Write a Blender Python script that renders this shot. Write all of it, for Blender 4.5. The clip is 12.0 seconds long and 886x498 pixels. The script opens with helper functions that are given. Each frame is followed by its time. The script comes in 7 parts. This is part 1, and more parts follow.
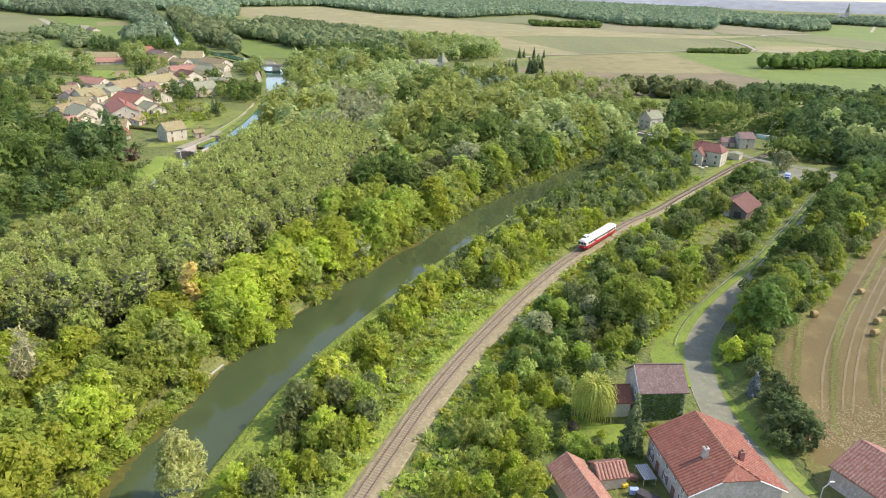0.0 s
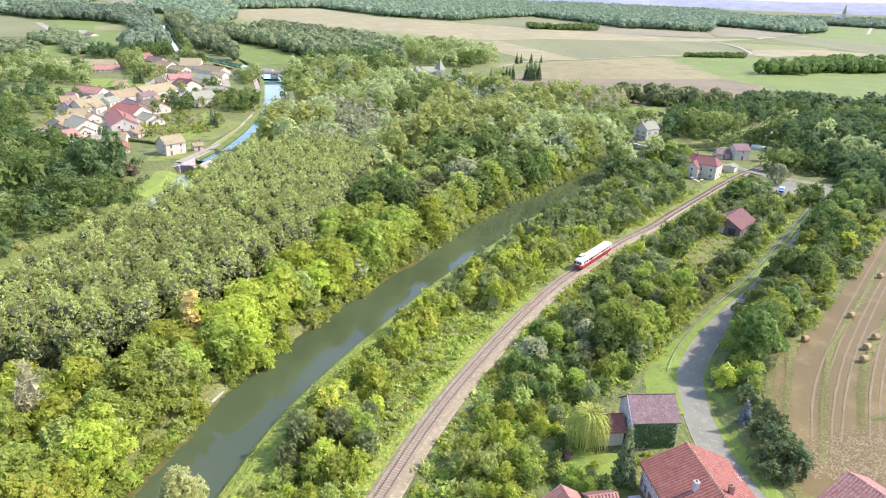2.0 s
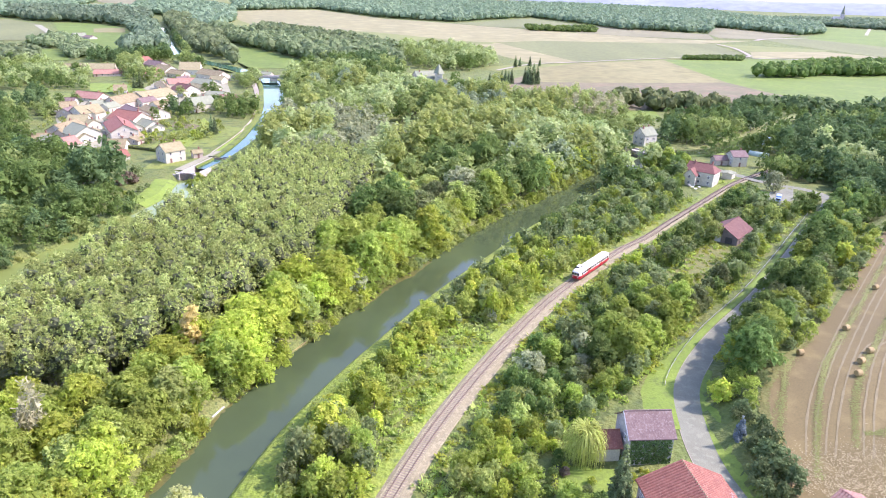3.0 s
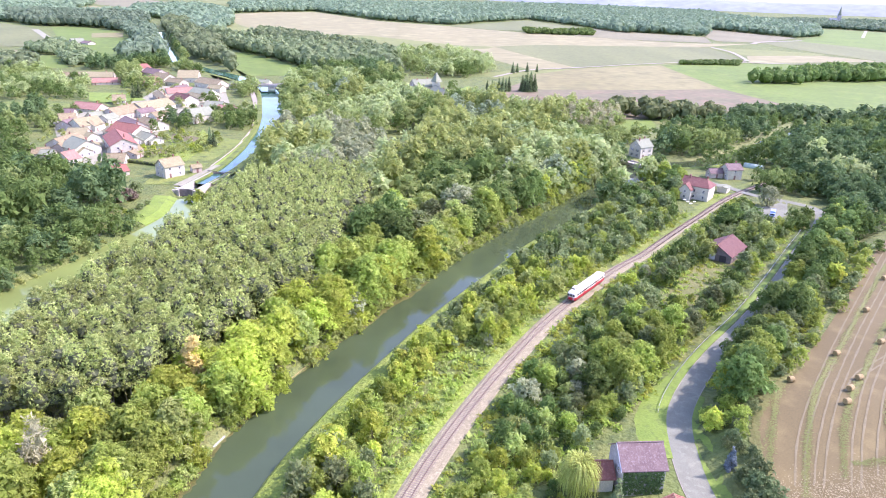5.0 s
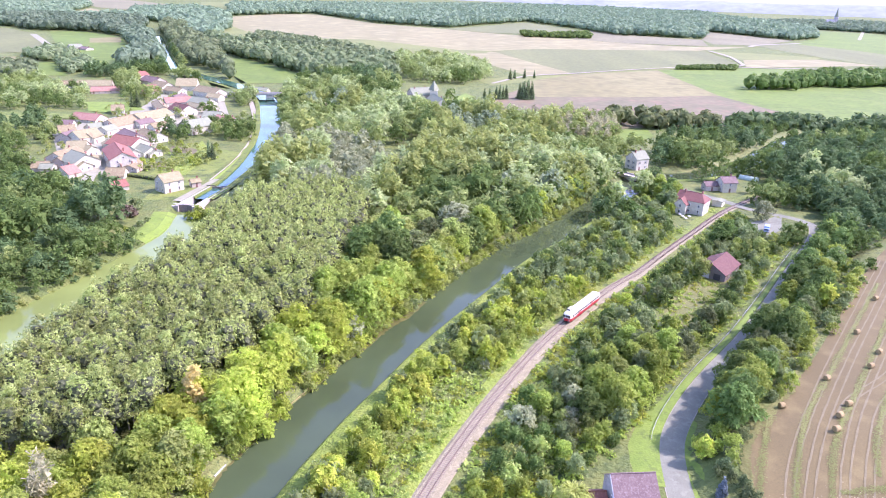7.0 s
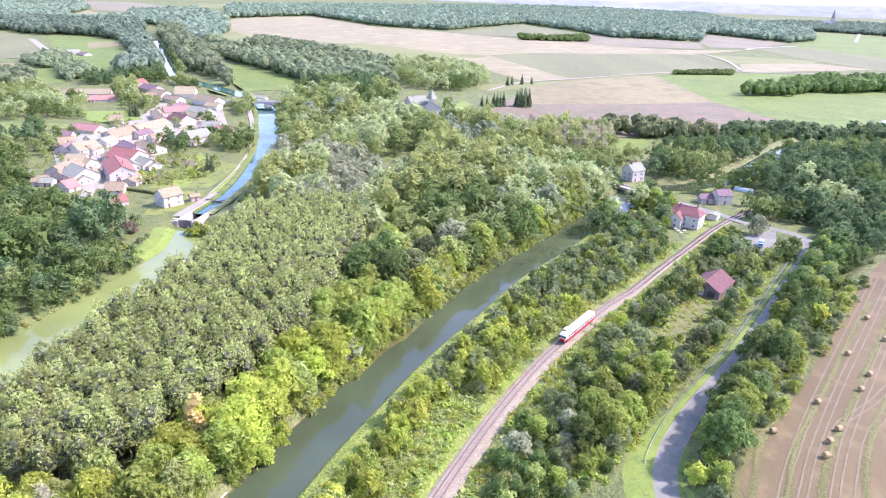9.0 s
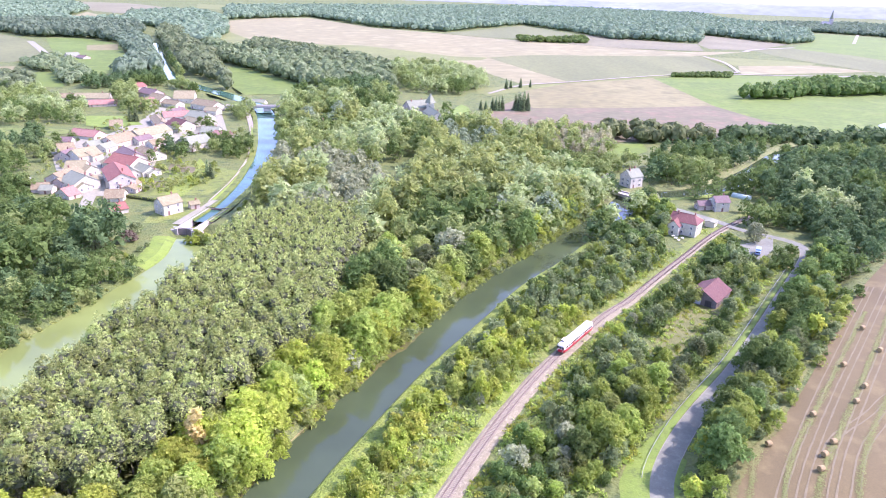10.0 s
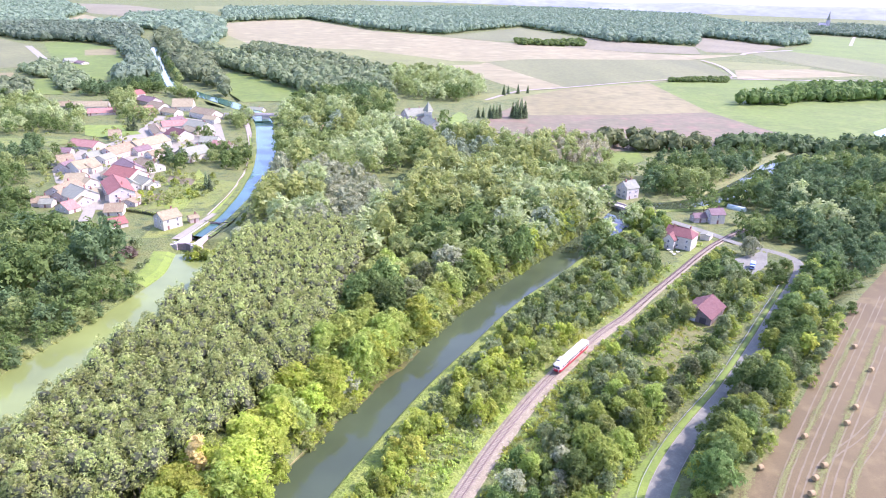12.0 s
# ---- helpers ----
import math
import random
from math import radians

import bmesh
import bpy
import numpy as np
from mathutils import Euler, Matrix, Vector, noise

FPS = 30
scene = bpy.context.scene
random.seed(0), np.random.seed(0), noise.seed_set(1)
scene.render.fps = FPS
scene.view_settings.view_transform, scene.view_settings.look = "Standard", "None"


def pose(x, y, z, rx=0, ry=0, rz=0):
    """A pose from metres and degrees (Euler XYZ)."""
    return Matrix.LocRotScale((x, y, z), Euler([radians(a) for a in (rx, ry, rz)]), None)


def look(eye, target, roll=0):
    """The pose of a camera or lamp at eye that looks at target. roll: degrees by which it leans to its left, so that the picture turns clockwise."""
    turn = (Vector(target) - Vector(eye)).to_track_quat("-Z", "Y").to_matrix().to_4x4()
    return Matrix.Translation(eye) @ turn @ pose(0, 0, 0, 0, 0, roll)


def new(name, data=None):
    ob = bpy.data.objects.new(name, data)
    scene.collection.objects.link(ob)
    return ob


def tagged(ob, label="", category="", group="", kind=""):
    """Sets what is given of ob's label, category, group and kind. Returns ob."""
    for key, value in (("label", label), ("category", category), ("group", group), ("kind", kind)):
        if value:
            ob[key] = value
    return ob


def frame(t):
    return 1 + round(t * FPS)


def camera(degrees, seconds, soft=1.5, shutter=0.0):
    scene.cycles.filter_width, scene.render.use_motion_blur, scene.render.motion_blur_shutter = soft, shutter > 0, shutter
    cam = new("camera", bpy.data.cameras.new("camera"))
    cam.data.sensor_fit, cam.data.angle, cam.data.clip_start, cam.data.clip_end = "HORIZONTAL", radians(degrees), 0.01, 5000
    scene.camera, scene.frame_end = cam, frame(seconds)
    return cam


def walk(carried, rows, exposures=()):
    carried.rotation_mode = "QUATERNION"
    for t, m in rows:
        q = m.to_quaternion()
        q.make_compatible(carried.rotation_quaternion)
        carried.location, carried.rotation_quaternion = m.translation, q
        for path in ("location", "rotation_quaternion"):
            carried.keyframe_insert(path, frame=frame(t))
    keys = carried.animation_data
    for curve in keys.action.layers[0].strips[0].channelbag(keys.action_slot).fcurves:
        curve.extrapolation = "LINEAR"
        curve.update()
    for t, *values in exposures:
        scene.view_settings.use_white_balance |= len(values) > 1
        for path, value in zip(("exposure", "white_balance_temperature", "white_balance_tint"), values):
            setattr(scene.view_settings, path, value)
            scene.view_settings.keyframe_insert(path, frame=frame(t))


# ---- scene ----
import collections
import itertools

# ---- camera: a drone that climbs straight up ----
cam = camera(65.8, 12.0, 1.0)
CLIMB = [(0.0, 73.3), (0.5, 74.7), (1.0, 76.3), (1.5, 77.95), (2.0, 79.7), (2.5, 81.5), (3.0, 83.3), (4.0, 86.9), (5.0, 90.55),
         (6.0, 94.2), (7.0, 97.9), (8.0, 101.55), (9.0, 105.2), (10.0, 109.1), (11.0, 112.8), (12.0, 116.4)]


def eye_pose(t, z):
    k = t / 12.0
    eye = Vector((0.09 + 0.35 * k, -0.04 - 0.09 * k, z))
    return look(eye, eye + Vector((0.002 + 0.032 * k, 1.867, -0.7145 - 0.0045 * k)), 2.1 - 0.2 * k)


walk(cam, [(t, eye_pose(t, z)) for t, z in CLIMB],
     exposures=[(0.0, 1.17, 7150, 21), (0.5, 1.31, 6880, 24), (1.0, 1.41, 6700, 27), (2.5, 1.72, 6240, 35), (5.0, 1.87, 5900, 44), (12.0, 1.92, 5750, 52)])

# ---- daylight ----
SUN_TURN, SUN_UP = radians(84), radians(46)
world = bpy.data.worlds.new("sky")
scene.world = world
world.use_nodes = True
wn = world.node_tree.nodes
sky = wn.new("ShaderNodeTexSky")
sky.sky_type, sky.sun_disc = "NISHITA", False
sky.sun_elevation, sky.sun_rotation = SUN_UP, SUN_TURN
sky.dust_density, sky.air_density, sky.ozone_density = 1.0, 1.0, 1.2
world.node_tree.links.new(sky.outputs[0], wn["Background"].inputs[0])
wn["Background"].inputs[1].default_value = 0.15
sun = new("sun", bpy.data.lights.new("sun", "SUN"))
sun.data.energy, sun.data.angle, sun.data.color = 2.1, radians(0.6), (1.0, 0.95, 0.86)
sun_way = Vector((math.sin(SUN_TURN) * math.cos(SUN_UP), math.cos(SUN_TURN) * math.cos(SUN_UP), math.sin(SUN_UP)))
sun.matrix_world = look(sun_way * 900, (0, 0, 0))


# ---- materials ----
def shader(name):
    m = bpy.data.materials.new(name)
    m.use_nodes = True
    return m, m.node_tree.nodes, m.node_tree.links, m.node_tree.nodes["Principled BSDF"]


def mix_colour(n, l, fac, a, b, blend="MIX"):
    mx = n.new("ShaderNodeMix")
    mx.data_type, mx.blend_type = "RGBA", blend
    for sock, v in ((mx.inputs[0], fac), (mx.inputs[6], a), (mx.inputs[7], b)):
        if isinstance(v, (int, float)):
            sock.default_value = v
        elif isinstance(v, tuple):
            sock.default_value = (*v, 1)
        else:
            l.new(v, sock)
    return mx.outputs[2]


def noise_ramp(n, l, scale, lo, hi, detail=4.0, coord=None, stretch=None):
    tex = n.new("ShaderNodeTexNoise")
    tex.inputs["Scale"].default_value, tex.inputs["Detail"].default_value = scale, detail
    if coord is None:
        coord = n.new("ShaderNodeTexCoord").outputs["Object"]
    if stretch:
        mp = n.new("ShaderNodeMapping")
        mp.inputs["Rotation"].default_value = (0, 0, stretch[0])
        mp.inputs["Scale"].default_value = stretch[1]
        l.new(coord, mp.inputs[0])
        coord = mp.outputs[0]
    l.new(coord, tex.inputs["Vector"])
    rg = n.new("ShaderNodeMapRange")
    rg.inputs[1].default_value, rg.inputs[2].default_value = lo, hi
    l.new(tex.outputs[0], rg.inputs[0])
    return rg.outputs[0]


def surface(name, a, b, scale=0.5, fine=6.0, rough=0.85, c=None, bump=0.3, metal=0.0, stretch=None, spread=(0.35, 0.65)):
    """A matt surface of two or three tones: broad patches, fine grain, relief."""
    m, n, l, p = shader(name)
    col = mix_colour(n, l, noise_ramp(n, l, scale, *spread, stretch=stretch), a, b)
    if c:
        col = mix_colour(n, l, noise_ramp(n, l, scale * 3.3, 0.52, 0.68), col, c)
    grain = noise_ramp(n, l, fine, 0.25, 0.75)
    rg = n.new("ShaderNodeMapRange")
    rg.inputs[3].default_value, rg.inputs[4].default_value = 0.8, 1.15
    l.new(grain, rg.inputs[0])
    col = mix_colour(n, l, 1.0, col, rg.outputs[0], "MULTIPLY")
    l.new(col, p.inputs["Base Color"])
    p.inputs["Roughness"].default_value, p.inputs["Metallic"].default_value = rough, metal
    if bump:
        bp = n.new("ShaderNodeBump")
        bp.inputs["Strength"].default_value, bp.inputs["Distance"].default_value = bump, 0.5 / fine
        l.new(grain, bp.inputs["Height"])
        l.new(bp.outputs[0], p.inputs["Normal"])
    return m


def foliage(name, a, b, through_light=0.4, hues=(0.481, 0.503)):
    """Leaves: each leaf spray and each tree differs a little; some light passes through."""
    m, n, l, p = shader(name)
    geo, info = n.new("ShaderNodeNewGeometry"), n.new("ShaderNodeObjectInfo")
    col = mix_colour(n, l, geo.outputs["Random Per Island"], a, b)
    hue = n.new("ShaderNodeHueSaturation")
    for sock, lo, hi in (("Hue", *hues), ("Value", 0.8, 1.22)):
        rg = n.new("ShaderNodeMapRange")
        rg.inputs[3].default_value, rg.inputs[4].default_value = lo, hi
        l.new(info.outputs["Random"], rg.inputs[0])
        l.new(rg.outputs[0], hue.inputs[sock])
    broad = n.new("ShaderNodeMapRange")
    broad.inputs[3].default_value, broad.inputs[4].default_value = 0.84, 1.18
    l.new(noise_ramp(n, l, 0.11, 0.35, 0.65, 2.0, geo.outputs["Position"]), broad.inputs[0])
    col = mix_colour(n, l, 1.0, col, broad.outputs[0], "MULTIPLY")
    fleck = noise_ramp(n, l, 3.6, 0.32, 0.68, 3.0, geo.outputs["Position"])
    fine = n.new("ShaderNodeMapRange")
    fine.inputs[3].default_value, fine.inputs[4].default_value = 0.75, 1.25
    l.new(fleck, fine.inputs[0])
    col = mix_colour(n, l, 1.0, col, fine.outputs[0], "MULTIPLY")
    l.new(col, hue.inputs["Color"])
    l.new(hue.outputs[0], p.inputs["Base Color"])
    p.inputs["Roughness"].default_value = 0.65
    p.inputs["Specular IOR Level"].default_value = 0.12
    tr = n.new("ShaderNodeBsdfTranslucent")
    l.new(hue.outputs[0], tr.inputs[0])
    mx = n.new("ShaderNodeMixShader")
    mx.inputs[0].default_value = through_light
    l.new(p.outputs[0], mx.inputs[1])
    l.new(tr.outputs[0], mx.inputs[2])
    l.new(mx.outputs[0], n["Material Output"].inputs[0])
    return m


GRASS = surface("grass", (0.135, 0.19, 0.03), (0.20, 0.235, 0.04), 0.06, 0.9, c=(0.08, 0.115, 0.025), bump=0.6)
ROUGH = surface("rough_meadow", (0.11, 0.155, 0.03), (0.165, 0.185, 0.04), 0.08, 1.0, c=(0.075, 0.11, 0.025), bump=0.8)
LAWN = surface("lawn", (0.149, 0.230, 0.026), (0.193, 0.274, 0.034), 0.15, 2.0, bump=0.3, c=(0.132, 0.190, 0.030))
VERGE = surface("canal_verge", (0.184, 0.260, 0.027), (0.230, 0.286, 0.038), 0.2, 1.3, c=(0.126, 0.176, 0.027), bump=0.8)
WEEDWATER = surface("shallow_weed", (0.128, 0.115, 0.034), (0.075, 0.085, 0.025), 0.5, 2.0, rough=0.3, bump=0.2, c=(0.143, 0.123, 0.034))
BANK = surface("bank_growth", (0.13, 0.17, 0.035), (0.20, 0.21, 0.06), 0.3, 1.4, bump=0.8, c=(0.09, 0.12, 0.03))
DRYGRASS = surface("dry_grass", (0.177, 0.179, 0.045), (0.124, 0.140, 0.030), 0.2, 1.5, bump=0.5)
STUBBLE = surface("stubble", (0.124, 0.096, 0.030), (0.156, 0.121, 0.039), 0.05, 3.5, c=(0.184, 0.144, 0.048), bump=0.12, stretch=(-0.83, (1.0, 0.12, 1.0)))
STRAW = surface("straw", (0.390, 0.287, 0.120), (0.286, 0.211, 0.083), 3.0, 14.0, bump=0.6)
TRACKS = surface("wheel_track", (0.212, 0.178, 0.084), (0.178, 0.151, 0.069), 0.6, 4.0, bump=0.1)
WEEDS = surface("weeds_in_stubble", (0.169, 0.197, 0.042), (0.202, 0.207, 0.054), 0.3, 2.0, bump=0.3)
PINKFIELD = surface("ploughed_pale", (0.255, 0.232, 0.095), (0.221, 0.206, 0.082), 0.006, 0.05, bump=0, c=(0.285, 0.268, 0.114), stretch=(0.3, (1.0, 0.1, 1.0)))
BROWNFIELD = surface("stubble_brown", (0.193, 0.176, 0.059), (0.230, 0.212, 0.076), 0.01, 0.1, bump=0, c=(0.166, 0.157, 0.051), stretch=(0.2, (1.0, 0.15, 1.0)))
DRYFIELD = surface("dry_meadow", (0.175, 0.147, 0.068), (0.143, 0.133, 0.056), 0.02, 0.15, bump=0, c=(0.202, 0.142, 0.072))
MAIZE = surface("maize_field", (0.165, 0.18, 0.055), (0.135, 0.15, 0.045), 0.012, 0.2, bump=0, stretch=(0.25, (1.0, 0.1, 1.0)))
GREENFIELD = surface("pasture", (0.129, 0.194, 0.018), (0.103, 0.159, 0.016), 0.012, 0.2, bump=0, c=(0.150, 0.202, 0.025))
PALEGREEN = surface("pale_pasture", (0.184, 0.207, 0.048), (0.152, 0.175, 0.040), 0.012, 0.2, bump=0)
MAUVEFIELD = surface("bare_mauve", (0.175, 0.166, 0.074), (0.205, 0.193, 0.088), 0.008, 0.1, bump=0)
CHALK = surface("chalk_track", (0.37, 0.33, 0.25), (0.30, 0.27, 0.20), 0.1, 1.0, bump=0)
ASPHALT = surface("asphalt", (0.204, 0.214, 0.144), (0.170, 0.177, 0.120), 0.25, 5.0, bump=0.15, c=(0.232, 0.246, 0.165))
BALLAST = surface("ballast", (0.279, 0.245, 0.135), (0.226, 0.197, 0.107), 0.35, 5.0, bump=0.8, c=(0.344, 0.309, 0.177))
SLEEPER = surface("sleeper_wood", (0.180, 0.142, 0.098), (0.257, 0.209, 0.149), 2.0, 9.0, bump=0.3)
RAIL = surface("rail_steel", (0.16, 0.10, 0.075), (0.24, 0.17, 0.13), 3.0, 10.0, rough=0.5, metal=0.5, bump=0)
STONE = surface("pale_stone", (0.55, 0.50, 0.43), (0.42, 0.38, 0.32), 1.0, 5.0, bump=0.3)
CONCRETE = surface("concrete", (0.50, 0.47, 0.42), (0.41, 0.385, 0.34), 0.5, 5.0, bump=0.2)
BARK = surface("bark", (0.11, 0.085, 0.06), (0.17, 0.14, 0.10), 2.0, 8.0, bump=0.6)
PALEBARK = surface("pale_bark", (0.26, 0.24, 0.20), (0.18, 0.16, 0.13), 2.0, 8.0, bump=0.4)
RENDER_W = surface("white_render", (0.612, 0.576, 0.437), (0.522, 0.486, 0.359), 0.5, 3.0, bump=0.1)
RENDER_C = surface("cream_render", (0.56, 0.48, 0.375), (0.47, 0.40, 0.31), 0.5, 3.0, bump=0.1)
RENDER_G = surface("grey_render", (0.48, 0.45, 0.41), (0.38, 0.35, 0.31), 0.6, 3.0, bump=0.15, c=(0.54, 0.50, 0.44))
TILE_R = surface("red_tiles", (0.294, 0.115, 0.075), (0.237, 0.090, 0.060), 0.7, 6.0, bump=0.3, c=(0.342, 0.170, 0.115))
TILE_P = surface("pink_tiles", (0.287, 0.254, 0.126), (0.233, 0.197, 0.095), 0.6, 5.0, bump=0.3, c=(0.338, 0.329, 0.170))
TILE_V = surface("weathered_village_tiles", (0.264, 0.212, 0.106), (0.214, 0.165, 0.081), 0.5, 5.0, bump=0.3, c=(0.319, 0.303, 0.159))
TILE_K = surface("pink_ribbed_tiles", (0.359, 0.189, 0.132), (0.291, 0.143, 0.097), 0.6, 5.0, bump=0.3, c=(0.407, 0.255, 0.180))
TILE_M = surface("maroon_tiles", (0.109, 0.046, 0.036), (0.147, 0.065, 0.048), 0.8, 6.0, bump=0.3, c=(0.196, 0.108, 0.081))
TILE_B = surface("brownish_red_tiles", (0.20, 0.082, 0.06), (0.165, 0.066, 0.05), 0.7, 6.0, bump=0.3, c=(0.25, 0.125, 0.09))
PAVING = surface("pale_paving", (0.302, 0.297, 0.192), (0.254, 0.246, 0.159), 0.4, 3.0, bump=0.1, c=(0.346, 0.336, 0.221))
STRAWLITTER = surface("straw_litter", (0.380, 0.325, 0.164), (0.314, 0.262, 0.127), 1.0, 5.0, bump=0.3)
TILE_D = surface("dark_tiles", (0.15, 0.098, 0.083), (0.19, 0.13, 0.11), 0.8, 6.0, bump=0.3, c=(0.25, 0.195, 0.17))
TILE_O = surface("old_mottled_tiles", (0.25, 0.11, 0.08), (0.36, 0.235, 0.18), 2.2, 5.0, bump=0.3, c=(0.18, 0.085, 0.065))
SLATE = surface("slate", (0.203, 0.220, 0.139), (0.256, 0.278, 0.174), 0.8, 6.0, bump=0.2)
BRICK = surface("brick", (0.34, 0.16, 0.11), (0.26, 0.12, 0.09), 2.0, 8.0, bump=0.3)
SHUTTER = surface("shutter_paint", (0.24, 0.13, 0.10), (0.19, 0.10, 0.08), 2.0, 9.0, bump=0.1)
OLDWOOD = surface("weathered_wood", (0.24, 0.20, 0.17), (0.17, 0.14, 0.12), 2.0, 9.0, bump=0.3)
WHITE = surface("white_paint", (0.80, 0.79, 0.76), (0.72, 0.71, 0.68), 1.0, 6.0, rough=0.45, bump=0)
CREAM = surface("cream_enamel", (0.80, 0.77, 0.67), (0.75, 0.72, 0.62), 0.8, 5.0, rough=0.35, bump=0)
RED = surface("red_enamel", (0.50, 0.02, 0.035), (0.42, 0.02, 0.03), 0.8, 5.0, rough=0.35, bump=0)
DARK = surface("dark_iron", (0.04, 0.038, 0.036), (0.07, 0.06, 0.055), 2.0, 8.0, rough=0.6, bump=0)
BLUE = surface("blue_paint", (0.30, 0.42, 0.66), (0.36, 0.48, 0.70), 1.0, 6.0, rough=0.4, bump=0)
PLASTIC_Y = surface("yellow_plastic", (0.75, 0.52, 0.03), (0.7, 0.48, 0.03), 1.0, 6.0, rough=0.4, bump=0)
LAMPGLASS = surface("lamp_glass", (0.75, 0.75, 0.70), (0.7, 0.7, 0.66), 2.0, 8.0, rough=0.2, bump=0)
GALV = surface("galvanised", (0.55, 0.56, 0.56), (0.48, 0.49, 0.49), 2.0, 8.0, rough=0.45, metal=0.6, bump=0)
# pale blue of the hills is atmospheric haze painted as base colour
HAZYHILL = surface("hazy_distant_hills", (0.20, 0.235, 0.245), (0.25, 0.285, 0.29), 0.003, 0.02, bump=0)

mg, gn, gl, gp = shader("window_glass")
gp.inputs["Base Color"].default_value = (0.035, 0.04, 0.045, 1)
gp.inputs["Roughness"].default_value = 0.08
GLASS = mg

POPLAR = foliage("poplar_leaves", (0.243, 0.316, 0.082), (0.475, 0.535, 0.173), 0.5, (0.489, 0.503))
LIGHTPOP = foliage("light_poplar_leaves", (0.31, 0.39, 0.11), (0.44, 0.50, 0.18), 0.52)
BRIGHT = foliage("bright_leaves", (0.323, 0.425, 0.053), (0.473, 0.537, 0.094), 0.57, (0.486, 0.506))
MID = foliage("mid_leaves", (0.250, 0.344, 0.057), (0.373, 0.462, 0.096), 0.54, (0.484, 0.505))
DEEP = foliage("deep_leaves", (0.104, 0.181, 0.041), (0.167, 0.261, 0.067), 0.45)
OLIVE = foliage("olive_leaves", (0.287, 0.380, 0.095), (0.412, 0.499, 0.142), 0.52)
GOLD = foliage("yellowing_leaves", (0.36, 0.45, 0.055), (0.54, 0.53, 0.085), 0.45, (0.498, 0.514))
SILVER = foliage("silver_willow_leaves", (0.326, 0.369, 0.179), (0.431, 0.473, 0.251), 0.45, (0.496, 0.504))
TAN = foliage("dry_tan_twigs", (0.37, 0.355, 0.19), (0.49, 0.465, 0.27), 0.3, (0.498, 0.506))
AMBER = foliage("amber_leaves", (0.66, 0.53, 0.16), (0.78, 0.64, 0.26), 0.45, (0.5, 0.508))
RUST = foliage("rust_leaves", (0.20, 0.165, 0.105), (0.27, 0.22, 0.14), 0.3)
NEEDLE = foliage("dark_needles", (0.12, 0.185, 0.07), (0.21, 0.28, 0.115), 0.35)
BLUENEEDLE = foliage("blue_needles", (0.120, 0.159, 0.161), (0.180, 0.222, 0.220), 0.25, (0.497, 0.503))
IVY = foliage("ivy", (0.067, 0.135, 0.041), (0.135, 0.225, 0.067), 0.15)
# distance haze is put into this leaf colour: paler and bluer
HAZYLEAF = foliage("hazy_far_wood_leaves", (0.150, 0.222, 0.124), (0.220, 0.297, 0.167), 0.4, (0.492, 0.504))
DARKLEAF = foliage("dark_shrub_leaves", (0.085, 0.135, 0.05), (0.15, 0.205, 0.075), 0.3)
LIMELEAF = foliage("lime_poplar_leaves", (0.309, 0.391, 0.104), (0.422, 0.494, 0.145), 0.5, (0.49, 0.504))
BLUESILVER = foliage("blue_silver_leaves", (0.225, 0.301, 0.153), (0.325, 0.409, 0.223), 0.4)
GREYLEAF = foliage("grey_green_leaves", (0.164, 0.228, 0.083), (0.263, 0.319, 0.125), 0.48)
PALEMID = foliage("pale_green_leaves", (0.297, 0.373, 0.138), (0.419, 0.490, 0.203), 0.5, (0.49, 0.504))
BLUEDEEP = foliage("blue_green_leaves", (0.076, 0.131, 0.045), (0.128, 0.195, 0.066), 0.38)


FARMID = foliage("valley_leaves", (0.218, 0.306, 0.083), (0.339, 0.422, 0.131), 0.5, (0.488, 0.504))
# lighter than the deep leaves: valley haze is mixed into the colour
HAZYVALLEY = foliage("hazy_valley_side_leaves", (0.165, 0.225, 0.095), (0.245, 0.305, 0.14), 0.45, (0.49, 0.504))
# dark core colour that stands in for the shade inside a crown
CORE_SHADE = surface("crown_core_shade", (0.06, 0.075, 0.03), (0.10, 0.11, 0.045), 1.2, 5.0, bump=0.4)


def water_material(name, deep, rough=0.04):
    m, n, l, p = shader(name)
    col = mix_colour(n, l, noise_ramp(n, l, 0.03, 0.35, 0.65), deep, tuple(v * 1.35 for v in deep))
    l.new(col, p.inputs["Base Color"])
    p.inputs["Roughness"].default_value, p.inputs["IOR"].default_value = rough, 1.4
    bp = n.new("ShaderNodeBump")
    bp.inputs["Strength"].default_value, bp.inputs["Distance"].default_value = 0.05, 0.1
    l.new(noise_ramp(n, l, 0.9, 0.3, 0.7), bp.inputs["Height"])
    l.new(bp.outputs[0], p.inputs["Normal"])
    return m


RIVER = water_material("river_water", (0.048, 0.068, 0.03))
CANAL = water_material("canal_water", (0.17, 0.215, 0.058), 0.05)
UPPER = water_material("upper_canal_water", (0.045, 0.115, 0.075), 0.05)


# ---- mesh helpers ----
def mesh_from(name, verts, faces, material=None, smooth=False):
    me = bpy.data.meshes.new(name)
    me.from_pydata([tuple(v) for v in verts], [], [tuple(f) for f in faces])
    if material:
        me.materials.append(material)
    if smooth:
        me.polygons.foreach_set("use_smooth", [True] * len(me.polygons))
    me.update()
    return me


def part(name, bm, material, parent, label=""):
    """Links a bmesh or a mesh as one mesh object under a thing or a part."""
    if isinstance(bm, bmesh.types.BMesh):
        me = bpy.data.meshes.new(name)
        bm.to_mesh(me)
        bm.free()
        me.materials.append(material)
    else:
        me = bm
    ob = new(name, me)
    ob.parent = parent
    return tagged(ob, label)


